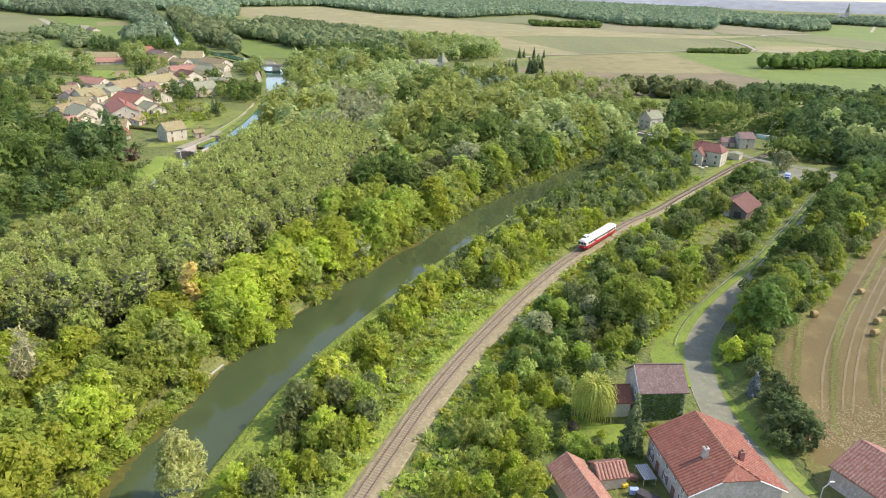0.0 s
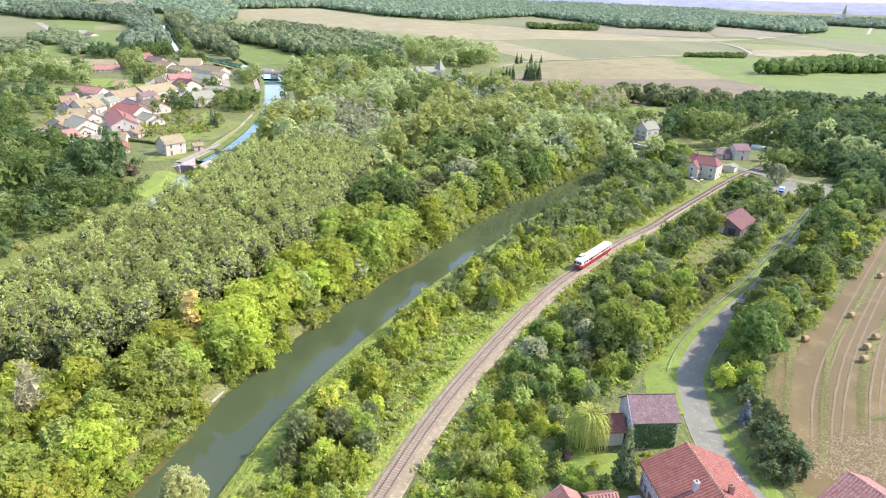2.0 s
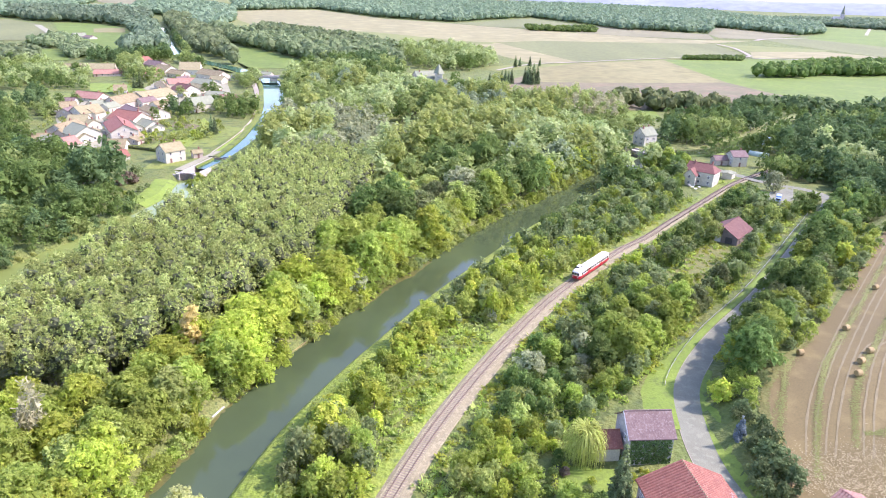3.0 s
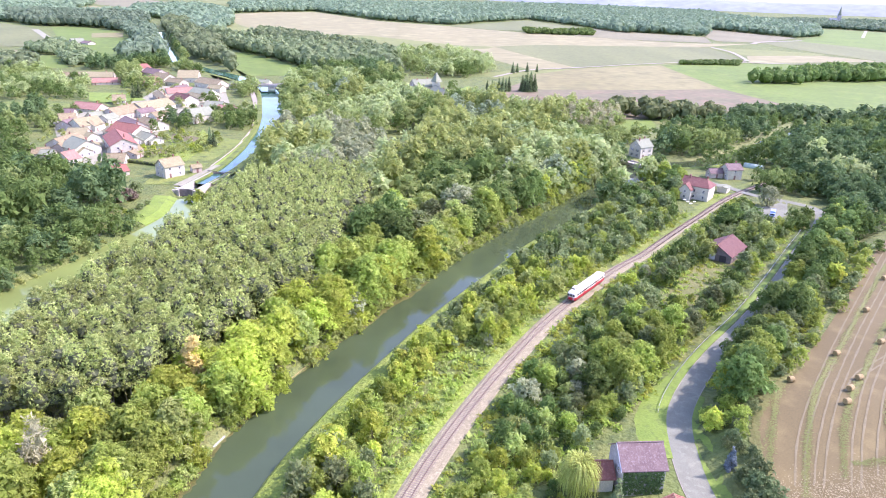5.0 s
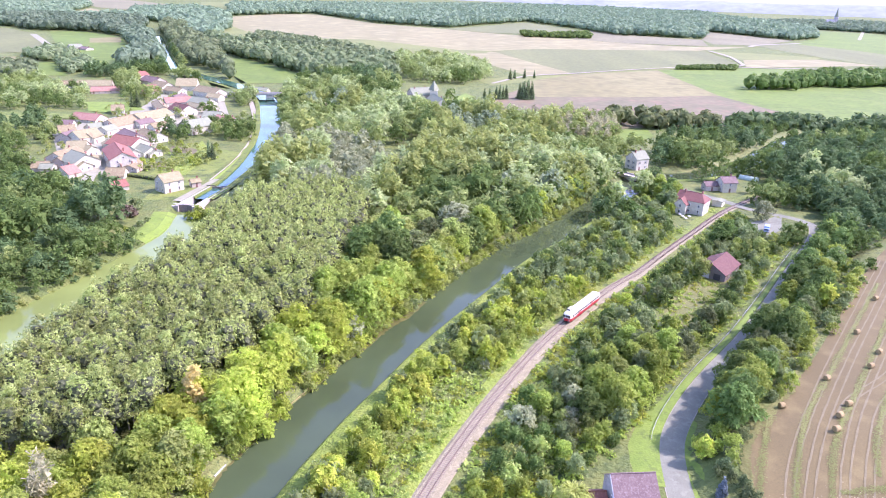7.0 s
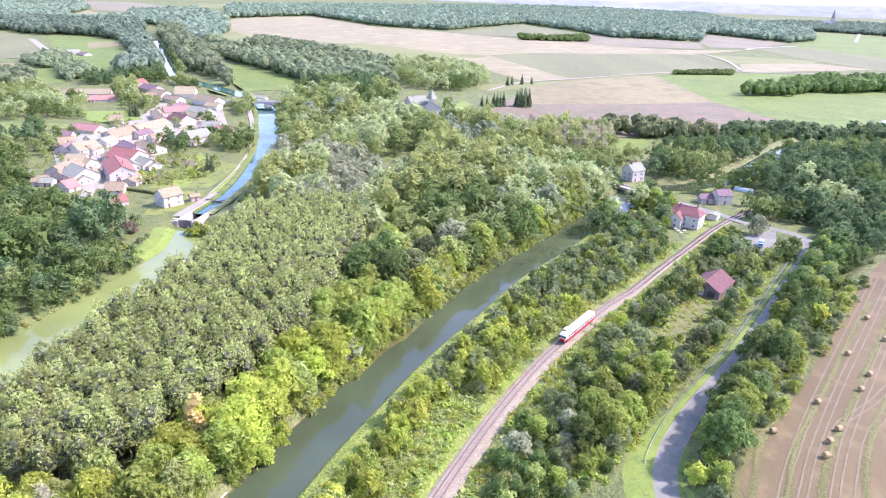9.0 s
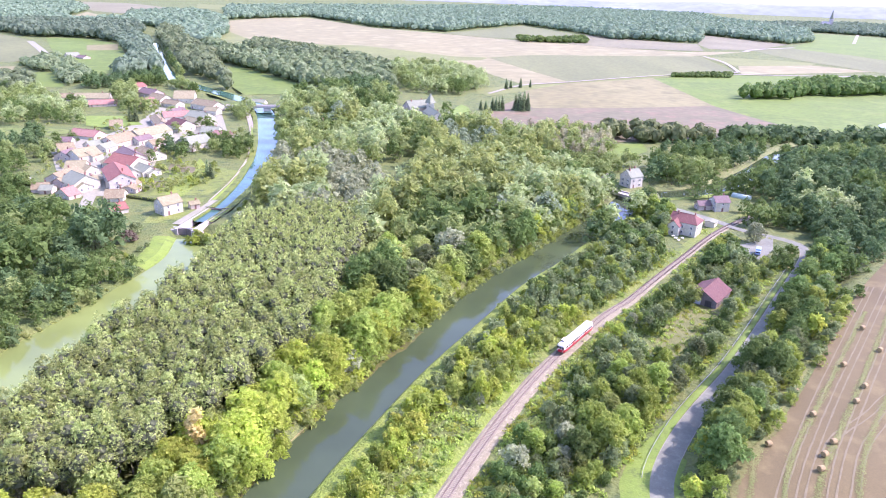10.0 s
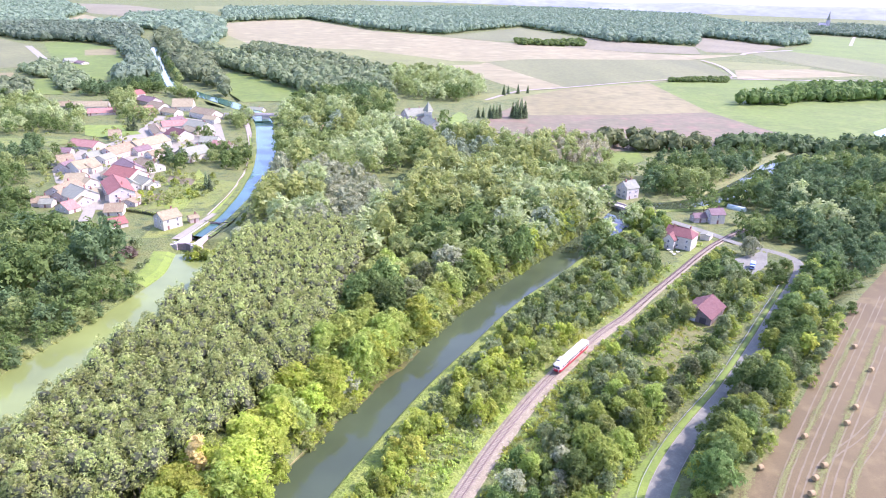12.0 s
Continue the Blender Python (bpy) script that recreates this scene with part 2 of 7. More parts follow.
def thing(name, m, label, category, group="", kind=""):
    ob = new(name)
    ob.matrix_world = m
    ob.empty_display_size = 0.5
    return tagged(ob, label, category, group, kind)


def box(sx, sy, sz, at=(0, 0, 0), bevel=0.0, bm=None, turn=None):
    """A box of that size; at: the middle of its foot."""
    own = bm is None
    bm = bmesh.new() if own else bm
    m = Matrix.Translation((at[0], at[1], at[2] + sz / 2))
    if turn:
        m = m @ turn
    made = bmesh.ops.create_cube(bm, size=1, matrix=m @ Matrix.Diagonal((sx, sy, sz, 1)))
    if bevel:
        edges = {e for v in made["verts"] for e in v.link_edges}
        bmesh.ops.bevel(bm, geom=list(edges), offset=bevel, segments=2, affect="EDGES", profile=0.5)
    return bm


def rod(a, b, r1, r2=None, sides=8, bm=None):
    bm = bm or bmesh.new()
    a, b = Vector(a), Vector(b)
    m = Matrix.Translation((a + b) / 2) @ (b - a).to_track_quat("Z", "Y").to_matrix().to_4x4()
    bmesh.ops.create_cone(bm, cap_ends=True, segments=sides, radius1=r1, radius2=r1 if r2 is None else r2, depth=(b - a).length, matrix=m)
    return bm


def poly_prism(outline, axis_from, axis_to, bm=None):
    """A closed outline of (y, z) swept along x."""
    bm = bm or bmesh.new()
    a = [bm.verts.new((axis_from, y, z)) for y, z in outline]
    b = [bm.verts.new((axis_to, y, z)) for y, z in outline]
    bm.faces.new(a[::-1])
    bm.faces.new(b)
    k = len(a)
    for i in range(k):
        bm.faces.new((a[i], a[(i + 1) % k], b[(i + 1) % k], b[i]))
    bmesh.ops.recalc_face_normals(bm, faces=bm.faces[:])
    return bm


# ---- plan: lines of water, rail and road ----
def spline(points, step=4.0):
    """A smooth line through the points, in even steps."""
    p = np.array(points, float)
    p = np.vstack([2 * p[0] - p[1], p, 2 * p[-1] - p[-2]])
    out = []
    for i in range(1, len(p) - 2):
        a, b, c, d = p[i - 1:i + 3]
        for t in np.linspace(0, 1, 12, endpoint=False):
            out.append(0.5 * (2 * b + (c - a) * t + (2 * a - 5 * b + 4 * c - d) * t ** 2 + (3 * b - a - 3 * c + d) * t ** 3))
    out.append(p[-2])
    out = np.array(out)
    run = np.concatenate([[0], np.cumsum(np.linalg.norm(np.diff(out, axis=0), axis=1))])
    s = np.linspace(0, run[-1], max(2, int(run[-1] / step) + 1))
    return np.stack([np.interp(s, run, out[:, k]) for k in range(out.shape[1])], 1)


def side_distance(line, x, y):
    """Distance of points from a line; plus on its right. Second: the index of the nearest piece."""
    x, y = np.asarray(x, float), np.asarray(y, float)
    best, side, idx = np.full(x.shape, 1e9), np.zeros(x.shape), np.zeros(x.shape, int)
    for i in range(len(line) - 1):
        a, d = line[i, :2], line[i + 1, :2] - line[i, :2]
        t = np.clip(((x - a[0]) * d[0] + (y - a[1]) * d[1]) / (d @ d), 0, 1)
        qx, qy = x - a[0] - t * d[0], y - a[1] - t * d[1]
        r = np.hypot(qx, qy)
        w = r < best
        best = np.where(w, r, best)
        side = np.where(w, np.sign(qx * d[1] - qy * d[0]), side)
        idx = np.where(w, i, idx)
    return best * side, idx


def normals(line):
    d = np.gradient(line[:, :2], axis=0)
    d /= np.linalg.norm(d, axis=1)[:, None]
    return np.stack([d[:, 1], -d[:, 0]], 1)


def ribbon(line, profile, widen=None, fall=None):
    """A strip along a line; profile: rows of (offset to the right, height). widen: what is added to the offsets, point by point, away from the middle."""
    nr, k = normals(line), len(profile)
    widen = np.zeros(len(line)) if widen is None else widen
    fall = np.zeros(len(line)) if fall is None else fall
    verts, faces = [], []
    for p, q, w, f in zip(line, nr, widen, fall):
        for off, z in profile:
            o = off + (w if off > 0 else -w if off < 0 else 0)
            verts.append((p[0] + q[0] * o, p[1] + q[1] * o, z + f))
    for i in range(len(line) - 1):
        for j in range(k - 1):
            a = i * k + j
            faces.append((a, a + 1, a + k + 1, a + k))
    return verts, faces


RIVER_LINE = spline([(-47, 55), (-45, 75), (-42.5, 92), (-37.5, 114), (-29.5, 136), (-21, 155), (-7.5, 184), (12, 219), (29, 249),
                     (51, 279), (72, 311), (95, 341), (104, 359), (113, 372), (126, 379), (146, 384), (172, 400), (210, 440), (260, 500), (330, 560)])
RIVER_HALF = 7.6
LOWER_LINE = spline([(-150, 60), (-131, 120), (-119, 185), (-112, 208), (-106, 232), (-100, 262), (-103, 288)])
LOWER_HALF = 11.5
UPPER_LINE = spline([(-113, 292), (-111.4, 303), (-107.6, 328), (-106.6, 352), (-106.8, 378), (-108.6, 402), (-113, 445), (-127, 517), (-155, 612),
                     (-200, 676), (-258, 740), (-302, 797), (-358, 918), (-484, 1215)], 8.0)
UPPER_HALF = 6.5
UPPER_MORE = np.interp(UPPER_LINE[:, 1], [292, 345, 360, 402, 520, 620], [-3.3, -3.1, -2.6, -1.8, 1.6, 1.8])   # the lock is narrow, the reach above wide
RAIL_LINE = spline([(-20, 55), (-9.6, 86), (-0.3, 112), (11, 137), (24.5, 163), (38.5, 186), (60.8, 216.5), (74.5, 232), (90, 252.5),
                    (110, 278), (133, 307), (152, 327), (172, 345), (186, 356)], 3.0)
ROAD_LINE = spline([(62, 55), (54.2, 84), (52, 95), (51.2, 104), (51.8, 113), (54.1, 125.7), (58, 135), (66, 147.5), (75.5, 160), (93.1, 181),
                    (114.8, 210), (131.3, 233), (151, 260), (165, 281), (169, 294), (164, 304), (155, 312), (147, 322)], 3.0)
CROSS_LINE = spline([(40, 440), (78, 404), (103, 377.6), (115.3, 363), (131.6, 345), (143.5, 329.5), (148.5, 322)], 4.0)
FIELD_EDGE = spline([(52, 40), (59, 80), (60.5, 92), (63.5, 108), (70.3, 125.7), (101.5, 160.5), (154.9, 227), (192, 267), (260, 340), (420, 500)], 8.0)


ROAD_FALL = np.interp(np.arange(len(ROAD_LINE))[::-1] * 3.0, [0, 9, 40], [-0.98, -0.98, 0.0])   # the lane drops to the level crossing


def ease(lo, hi, v):
    t = np.clip((v - lo) / (hi - lo), 0, 1)
    return t * t * (3 - 2 * t)


def ground(x, y):
    """Height of the land."""
    x, y = np.asarray(x, float), np.asarray(y, float)
    z = 1.45 + 0.12 * np.sin(x * 0.11 + 1) * np.sin(y * 0.09) * (1 - ease(300, 420, np.hypot(x, y)))
    e = side_distance(FIELD_EDGE, x, y)[0]
    up = ease(86, 130, y)
    z = z + 1.2 * ease(-40, -16, e) + (5.6 * ease(-13, -1, e) + 0.10 * np.clip(e, 0, 90)) * up
    for line, level, inner, outer in ((ROAD_LINE, 2.7, 3.2, 6.5), (RAIL_LINE, 1.4, 4.5, 9.0)):
        d, at = side_distance(line, x, y)
        d = np.abs(d)
        if line is ROAD_LINE:
            level = 2.7 + ROAD_FALL[at]
        w = 1 - ease(inner, outer, d)
        z = z * (1 - w) + level * w
    for line, half in ((RIVER_LINE, RIVER_HALF), (LOWER_LINE, LOWER_HALF), (UPPER_LINE, UPPER_HALF)):
        d, at = side_distance(line, x, y)
        d = np.abs(d) - (UPPER_MORE[at] if line is UPPER_LINE else 0.0)
        w = 1 - ease(half + 1.0, half + 3.5, d)
        z = z * (1 - w) - 1.6 * w
    r = np.hypot(x, y)
    z = z + 26 * ease(3300, 4600, r) * (0.75 + 0.25 * np.sin(np.arctan2(y, x) * 9.0))
    return z


def height(x, y):
    return float(ground(np.array([x]), np.array([y]))[0])


# ---- the land ----
def steps(fine_lo, fine_hi, fine, far):
    v = list(np.arange(fine_lo, fine_hi + 0.1, fine))
    g, s = v[-1], fine
    while g < far:
        s *= 1.22
        g += s
        v.append(g)
    g, s = v[0], fine
    low = []
    while g > -far:
        s *= 1.22
        g -= s
        low.append(g)
    return np.array(low[::-1] + v)


gx, gy = steps(-200, 240, 2.5, 4900), steps(50, 430, 2.5, 4900)
GX, GY = np.meshgrid(gx, gy)
GZ = ground(GX.ravel(), GY.ravel())
nx = len(gx)
quads = [(j * nx + i, j * nx + i + 1, (j + 1) * nx + i + 1, (j + 1) * nx + i) for j in range(len(gy) - 1) for i in range(nx - 1)]
land = new("ground", mesh_from("ground", np.stack([GX.ravel(), GY.ravel(), GZ], 1), quads, ROUGH, True))
tagged(land, "rough green valley meadow reaching to the horizon", "ground", kind="structure")


def strip(name, line, profile, material, label, category, kind="structure", smooth=False, widen=None, fall=None):
    return tagged(new(name, mesh_from(name, *ribbon(line, profile, widen, fall), material, smooth)), label, category, kind=kind)


strip("water", RIVER_LINE, [(-RIVER_HALF - 1.5, 0), (0, 0), (RIVER_HALF + 1.5, 0)], RIVER, "dark olive-green slow river water", "water")
strip("water", LOWER_LINE, [(-LOWER_HALF - 1.5, 0), (0, 0), (LOWER_HALF + 1.5, 0)], CANAL, "pale green canal water below the lock", "water")
high = UPPER_LINE[:, 1] > 585
strip("water", UPPER_LINE[high], [(-7.0, 1.9), (0, 1.9), (7.0, 1.9)], UPPER, "pale canal water beyond the bridge", "water")
strip("water", UPPER_LINE[2:], [(-UPPER_HALF - 1, 0.9), (0, 0.9), (UPPER_HALF + 1, 0.9)], UPPER, "blue canal water above the lock", "water", widen=UPPER_MORE[2:])
strip("river_verge", RIVER_LINE, [(RIVER_HALF - 0.6, -0.5), (RIVER_HALF - 0.1, 0.35), (RIVER_HALF + 0.8, 1.1), (RIVER_HALF + 3, 1.62), (RIVER_HALF + 7.5, 1.68)], VERGE,
      "bright mown grass verge along the river", "grass verge")
strip("river_bank", RIVER_LINE, [(-RIVER_HALF - 5, 1.7), (-RIVER_HALF - 1.2, 1.0), (-RIVER_HALF + 0.1, 0.25), (-RIVER_HALF + 0.5, -0.6)], BANK,
      "overgrown earthy river bank under trees", "river bank")
shallow = spline(RIVER_LINE[RIVER_LINE[:, 1] < 205], 0.8)
wn_, run = normals(shallow), np.arange(len(shallow))
reach = 1.5 + 1.2 * np.sin(run * 0.043) + 0.5 * np.sin(run * 0.21 + 1) + np.random.RandomState(3).normal(0, 0.22, len(run))
edge_in, edge_out = shallow - wn_ * (RIVER_HALF + 0.2), shallow - wn_ * (RIVER_HALF - np.clip(reach, 0.3, 4.2))[:, None]
tagged(new("water_weed", mesh_from("water_weed", [(*p, 0.03) for p in edge_in] + [(*p, 0.012) for p in edge_out], [(i, len(run) + i, len(run) + i + 1, i + 1) for i in range(len(run) - 1)], WEEDWATER)),
       "ochre weed in the shallows by the bank", "water weed", kind="structure")
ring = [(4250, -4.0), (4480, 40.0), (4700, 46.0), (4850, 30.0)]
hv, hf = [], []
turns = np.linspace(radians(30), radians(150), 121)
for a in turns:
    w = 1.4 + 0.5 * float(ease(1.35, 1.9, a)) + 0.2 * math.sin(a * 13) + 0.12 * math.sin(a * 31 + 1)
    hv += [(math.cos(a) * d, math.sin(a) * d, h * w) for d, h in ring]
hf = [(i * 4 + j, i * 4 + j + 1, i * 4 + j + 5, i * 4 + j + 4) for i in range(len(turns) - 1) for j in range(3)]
tagged(new("backdrop", mesh_from("backdrop", hv, hf, HAZYHILL, True)), "distant hills on the horizon, tinted pale blue as haze", "distant hills", kind="structure")


def patch(name, corners, material, label, category="field", lift=0.12, cells=20):
    """A field between four corners, draped over the land."""
    a, b, c, d = [np.array(p, float) for p in corners]
    u, v = np.meshgrid(np.linspace(0, 1, cells + 1), np.linspace(0, 1, cells + 1))
    u, v = u.ravel()[:, None], v.ravel()[:, None]
    p = (a * (1 - u) + b * u) * (1 - v) + (d * (1 - u) + c * u) * v
    z = ground(p[:, 0], p[:, 1]) + lift
    k = cells + 1
    f = [(j * k + i, j * k + i + 1, (j + 1) * k + i + 1, (j + 1) * k + i) for j in range(cells) for i in range(cells)]
    return tagged(new(name, mesh_from(name, np.column_stack([p, z]), f, material, True)), label, category, kind="structure")


def plot(name, outline, material, label, category="field", lift=0.15):
    """A level field with any outline on the plain."""
    bm = bmesh.new()
    bm.faces.new([bm.verts.new((x, y, 1.45 + lift)) for x, y in outline])
    bmesh.ops.triangulate(bm, faces=bm.faces[:])
    bmesh.ops.recalc_face_normals(bm, faces=bm.faces[:])
    for f in bm.faces:
        if f.normal.z < 0:
            f.normal_flip()
    return tagged(part(name, bm, material, None), label, category, kind="structure")


def draped(line, half, lift, z=None, ragged=False):
    """A flat strip that follows the land."""
    nr = normals(line)
    run = np.arange(len(line))
    wob = 0.25 * np.sin(run * 1.7 + line[0, 0]) + 0.2 * np.sin(run * 0.63 + line[0, 1]) if ragged else 0 * run
    l, r = line[:, :2] - nr * (half * (1 + wob[:, None])), line[:, :2] + nr * (half * (1 + wob[::-1, None]))
    zl = ground(l[:, 0], l[:, 1]) + lift if z is None else np.full(len(l), z)
    zr = ground(r[:, 0], r[:, 1]) + lift if z is None else np.full(len(l), z)
    verts = np.concatenate([np.column_stack([l, zl]), np.column_stack([r, zr])])
    k = len(line)
    return verts, [(i, k + i, k + i + 1, i + 1) for i in range(k - 1)]


# stubble field with bales
fe = spline(FIELD_EDGE[:-12], 4.0)
nr = normals(fe)
rows = [fe + nr * o for o in [0.6, 2] + list(range(5, 100, 5)) + [110, 130, 160]]
fv = np.concatenate(rows)
fz = ground(fv[:, 0], fv[:, 1]) + 0.1
k = len(fe)
ff = [(j * k + i, (j + 1) * k + i, (j + 1) * k + i + 1, j * k + i + 1) for j in range(len(rows) - 1) for i in range(k - 1)]
tagged(new("field", mesh_from("field", np.column_stack([fv, fz]), ff, STUBBLE, True)), "harvested tan stubble field on the hillside", "field", kind="structure")



def tufts(line, half, count, size, lift, seed):
    """Very many small flat tufts strewn along a line, thinner towards its sides."""
    r = np.random.RandomState(seed)
    nrm, at = normals(line), r.uniform(0, len(line) - 1.001, count)
    i = at.astype(int)
    k = (at - i)[:, None]
    gaps = 0.55 + 0.45 * np.sin(at * 0.7 + seed)
    p = line[i, :2] * (1 - k) + line[i + 1, :2] * k + nrm[i] * (r.normal(0, half * 0.5, count) * (0.6 + 0.5 * gaps))[:, None]
    z = ground(p[:, 0], p[:, 1]) + lift
    turn, s = r.uniform(0, 6.28, count), size * r.uniform(0.5, 1.4, count)
    verts = []
    for j, w in ((0, 1.0), (1.7, 0.6), (3.2, 1.1), (4.8, 0.55)):
        verts.append(np.column_stack([p[:, 0] + np.cos(turn + j) * s * w, p[:, 1] + np.sin(turn + j) * s * w, z + r.uniform(0, 0.005, count)]))
    return np.stack(verts, 1).reshape(-1, 3), [(4 * q, 4 * q + 1, 4 * q + 2, 4 * q + 3) for q in range(count)]


WEED_LINES = [[(62, 99), (66.2, 109.5), (71.5, 121), (78.1, 132.6), (92.4, 151.2), (128.8, 196.3), (146, 218)], [(68.5, 99), (72.8, 108.7), (78.6, 120.2), (85.7, 131.7), (94.4, 142.8), (109.4, 161.1), (124.3, 180.1), (150, 212)],
              [(79, 106), (80.6, 109.9), (85.7, 119.8), (94.3, 131.4), (111.2, 152.4), (127.5, 172.9), (160, 214)], [(91.2, 112.8), (96, 122), (106, 136), (122, 155), (145, 182)], [(82, 109.2), (96, 110.6), (112, 113)],
              [(103, 118), (118, 137), (140, 163), (160, 186)]]
for i, pts in enumerate(WEED_LINES):
    ln = spline(pts, 2.0)
    tagged(new("weed_strip", mesh_from("weed_strip", *tufts(ln, 0.95, len(ln) * 70, 0.2, 0.19, i + 1), WEEDS)), "soft green regrowth strip in the stubble", "weeds", "weed strips", "structure")
for i, pts in enumerate(([(68, 96), (72, 97), (76, 98), (84, 99)], [(78, 96), (82, 96), (90, 98), (100, 100)], [(63.5, 97), (70, 102), (84, 104), (100, 106)])):
    ln = spline(pts, 1.5)
    tagged(new("straw_litter", mesh_from("straw_litter", *tufts(ln, 5.0, len(ln) * 130, 0.14, 0.2, i + 40), STRAWLITTER)), "loose pale straw left on the field", "straw", "straw litter", "structure")
for i, pts in enumerate(([(73, 104), (79.1, 115.1), (88.9, 129.8), (110.7, 158.4), (143.5, 199.3), (176, 240)],
                         [(86, 106), (92, 117), (104, 134), (120, 150), (150, 186)], [(69.5, 104), (74.5, 114.5), (84, 129), (104, 156), (136, 197), (165, 234)], [(80, 104), (87, 117), (98, 133), (118, 158), (150, 198)], [(92, 130), (100, 139), (113, 148), (124, 157), (137, 162), (152, 166)])):
    ln = spline(pts, 2.0)
    for off in (-0.85, 0.85):
        tagged(new("wheel_track", mesh_from("wheel_track", *draped(ln + normals(ln) * off, 0.2, 0.16, ragged=True), TRACKS)), "pale tractor wheel track in the stubble", "wheel track", "wheel tracks", "structure")

rim = spline(FIELD_EDGE[(FIELD_EDGE[:, 1] > 78) & (FIELD_EDGE[:, 1] < 150)], 2.0)
tagged(new("field_margin", mesh_from("field_margin", *tufts(rim + normals(rim) * 0.5, 1.1, len(rim) * 90, 0.34, 0.15, 90), DRYGRASS)), "ragged dry grass along the field's edge", "grass", kind="structure")

# far fields
plot("field", [(-577, 1947), (-518, 2178), (-404, 2255), (-164, 1841), (-18, 1740), (111, 1614), (273, 1508), (376, 1438), (479, 1400), (625, 1448), (460, 1296), (330, 1257), (160, 1224), (82, 1154), (26, 1155), (-137, 1306), (-260, 1298), (-334, 1307), (-443, 1525)], PINKFIELD, "wide pale pinkish ploughed field", "field", 0.14)
plot("field", [(-471, 1446), (-448, 1540), (-334, 1307), (-314, 1189), (-374, 1200)], PALEGREEN, "pale olive pasture slope", "field", 0.20)
plot("field", [(-260, 1298), (-137, 1306), (26, 1155), (82, 1154), (70, 1116), (-10, 1062), (-114, 1079), (-196, 1159)], PALEGREEN, "pale yellow-green strip of stubble", "field", 0.20)
plot("field", [(-313, 1150), (-264, 1137), (-193, 1018), (-205, 979), (-270, 1049)], GREENFIELD, "narrow green meadow between hedges", "field", 0.25)
plot("field", [(-276, 884), (-260, 924), (-197, 838), (-155, 781), (-140, 734), (-154, 702), (-173, 698), (-190, 688), (-227, 757)], GREENFIELD, "bright meadow by the canal", "field", 0.29)
plot("field", [(83, 1146), (160, 1224), (484, 1304), (445, 1052), (302, 984), (163, 874), (121, 1010)], MAIZE, "grey-green maize field", "field", 0.23)
plot("field", [(25, 1112), (83, 1146), (121, 1010), (163, 874), (102, 836), (67, 934), (24, 1019)], PINKFIELD, "pale bare field strip", "field", 0.18)
plot("field", [(38, 778), (102, 836), (163, 874), (302, 984), (445, 1052), (289, 940), (160, 858), (99, 782), (54, 734)], PALEGREEN, "pale grass beside the farm track", "field", 0.21)
plot("field", [(99, 782), (160, 858), (289, 940), (286, 712), (186, 682), (93, 663), (79, 709)], BROWNFIELD, "bare brown stubble field on the plain", "field", 0.24)
plot("field", [(55, 656), (79, 709), (93, 663), (186, 682), (286, 712), (298, 652), (312, 601), (303, 563), (218, 539), (121, 511), (58, 518), (38, 562)], DRYFIELD, "dry rough russet field beside the wood", "field", 0.27)
plot("field", [(289, 940), (426, 1014), (541, 1028), (705, 1048), (402, 546), (342, 555), (310, 586), (298, 652), (286, 712)], GREENFIELD, "bright green pasture with a hedge", "field", 0.14)
plot("field", [(487, 1143), (636, 1199), (697, 1121), (536, 1054), (440, 1017)], PINKFIELD, "pale pink stubble strip", "field", 0.26)
plot("field", [(484, 1304), (548, 1293), (668, 1243), (636, 1199), (487, 1143), (476, 1164)], PALEGREEN, "pale green strip between fields", "field", 0.30)
plot("field", [(661, 1498), (786, 1594), (845, 1448), (866, 1236), (726, 1027), (697, 1121), (668, 1243), (654, 1388)], MAIZE, "dark grey-green far field", "field", 0.30)
plot("field", [(1175, 2295), (1300, 2224), (1414, 2049), (866, 1236), (845, 1448), (786, 1594), (981, 1878)], GREENFIELD, "bright far pasture", "field", 0.34)
plot("field", [(83, 1851), (253, 2193), (354, 1849), (305, 1694), (111, 1614), (9, 1733)], MAIZE, "pale olive far field", "field", 0.34)
plot("field", [(302, 1676), (378, 1860), (471, 1710), (592, 1628), (535, 1431), (376, 1438), (273, 1508)], MAUVEFIELD, "bare mauve-brown far field", "field", 0.36)
plot("field", [(739, 2022), (847, 1722), (661, 1498), (569, 1492), (592, 1628)], MAUVEFIELD, "bare mauve-brown far field", "field", 0.34)
plot("field", [(-1636, 3159), (-1482, 3166), (-1162, 2854), (-820, 2453), (-902, 2127), (-1072, 2242)], MAUVEFIELD, "pale pinkish far field behind the woods", "field", 0.40)
plot("field", [(-950, 1827), (-1054, 2169), (-790, 1816), (-846, 1706)], PINKFIELD, "pale tan far field in the woods", "field", 0.40)
plot("field", [(-1049, 3146), (-538, 3966), (-468, 3443), (-760, 2609), (-905, 2710)], PALEGREEN, "pale far pasture behind the woods", "field", 0.50)
plot("field", [(-683, 1245), (-641, 1274), (-533, 1186), (-481, 1085), (-399, 913), (-375, 817), (-402, 805), (-451, 875), (-518, 961)], GREENFIELD, "green valley meadow behind the village", "field", 0.29)
plot("field", [(-564, 1143), (-529, 1177), (-487, 1083), (-525, 1062)], BROWNFIELD, "reedy brown pond margin in the meadow", "field", 0.50)
plot("field", [(-871, 1299), (-787, 1294), (-683, 1197), (-504, 923), (-549, 891), (-594, 873)], MAIZE, "dark grey-green hillside field", "field", 0.34)
plot("field", [(-556, 836), (-511, 853), (-451, 761), (-497, 742)], BROWNFIELD, "pale tan hillside field", "field", 0.34)
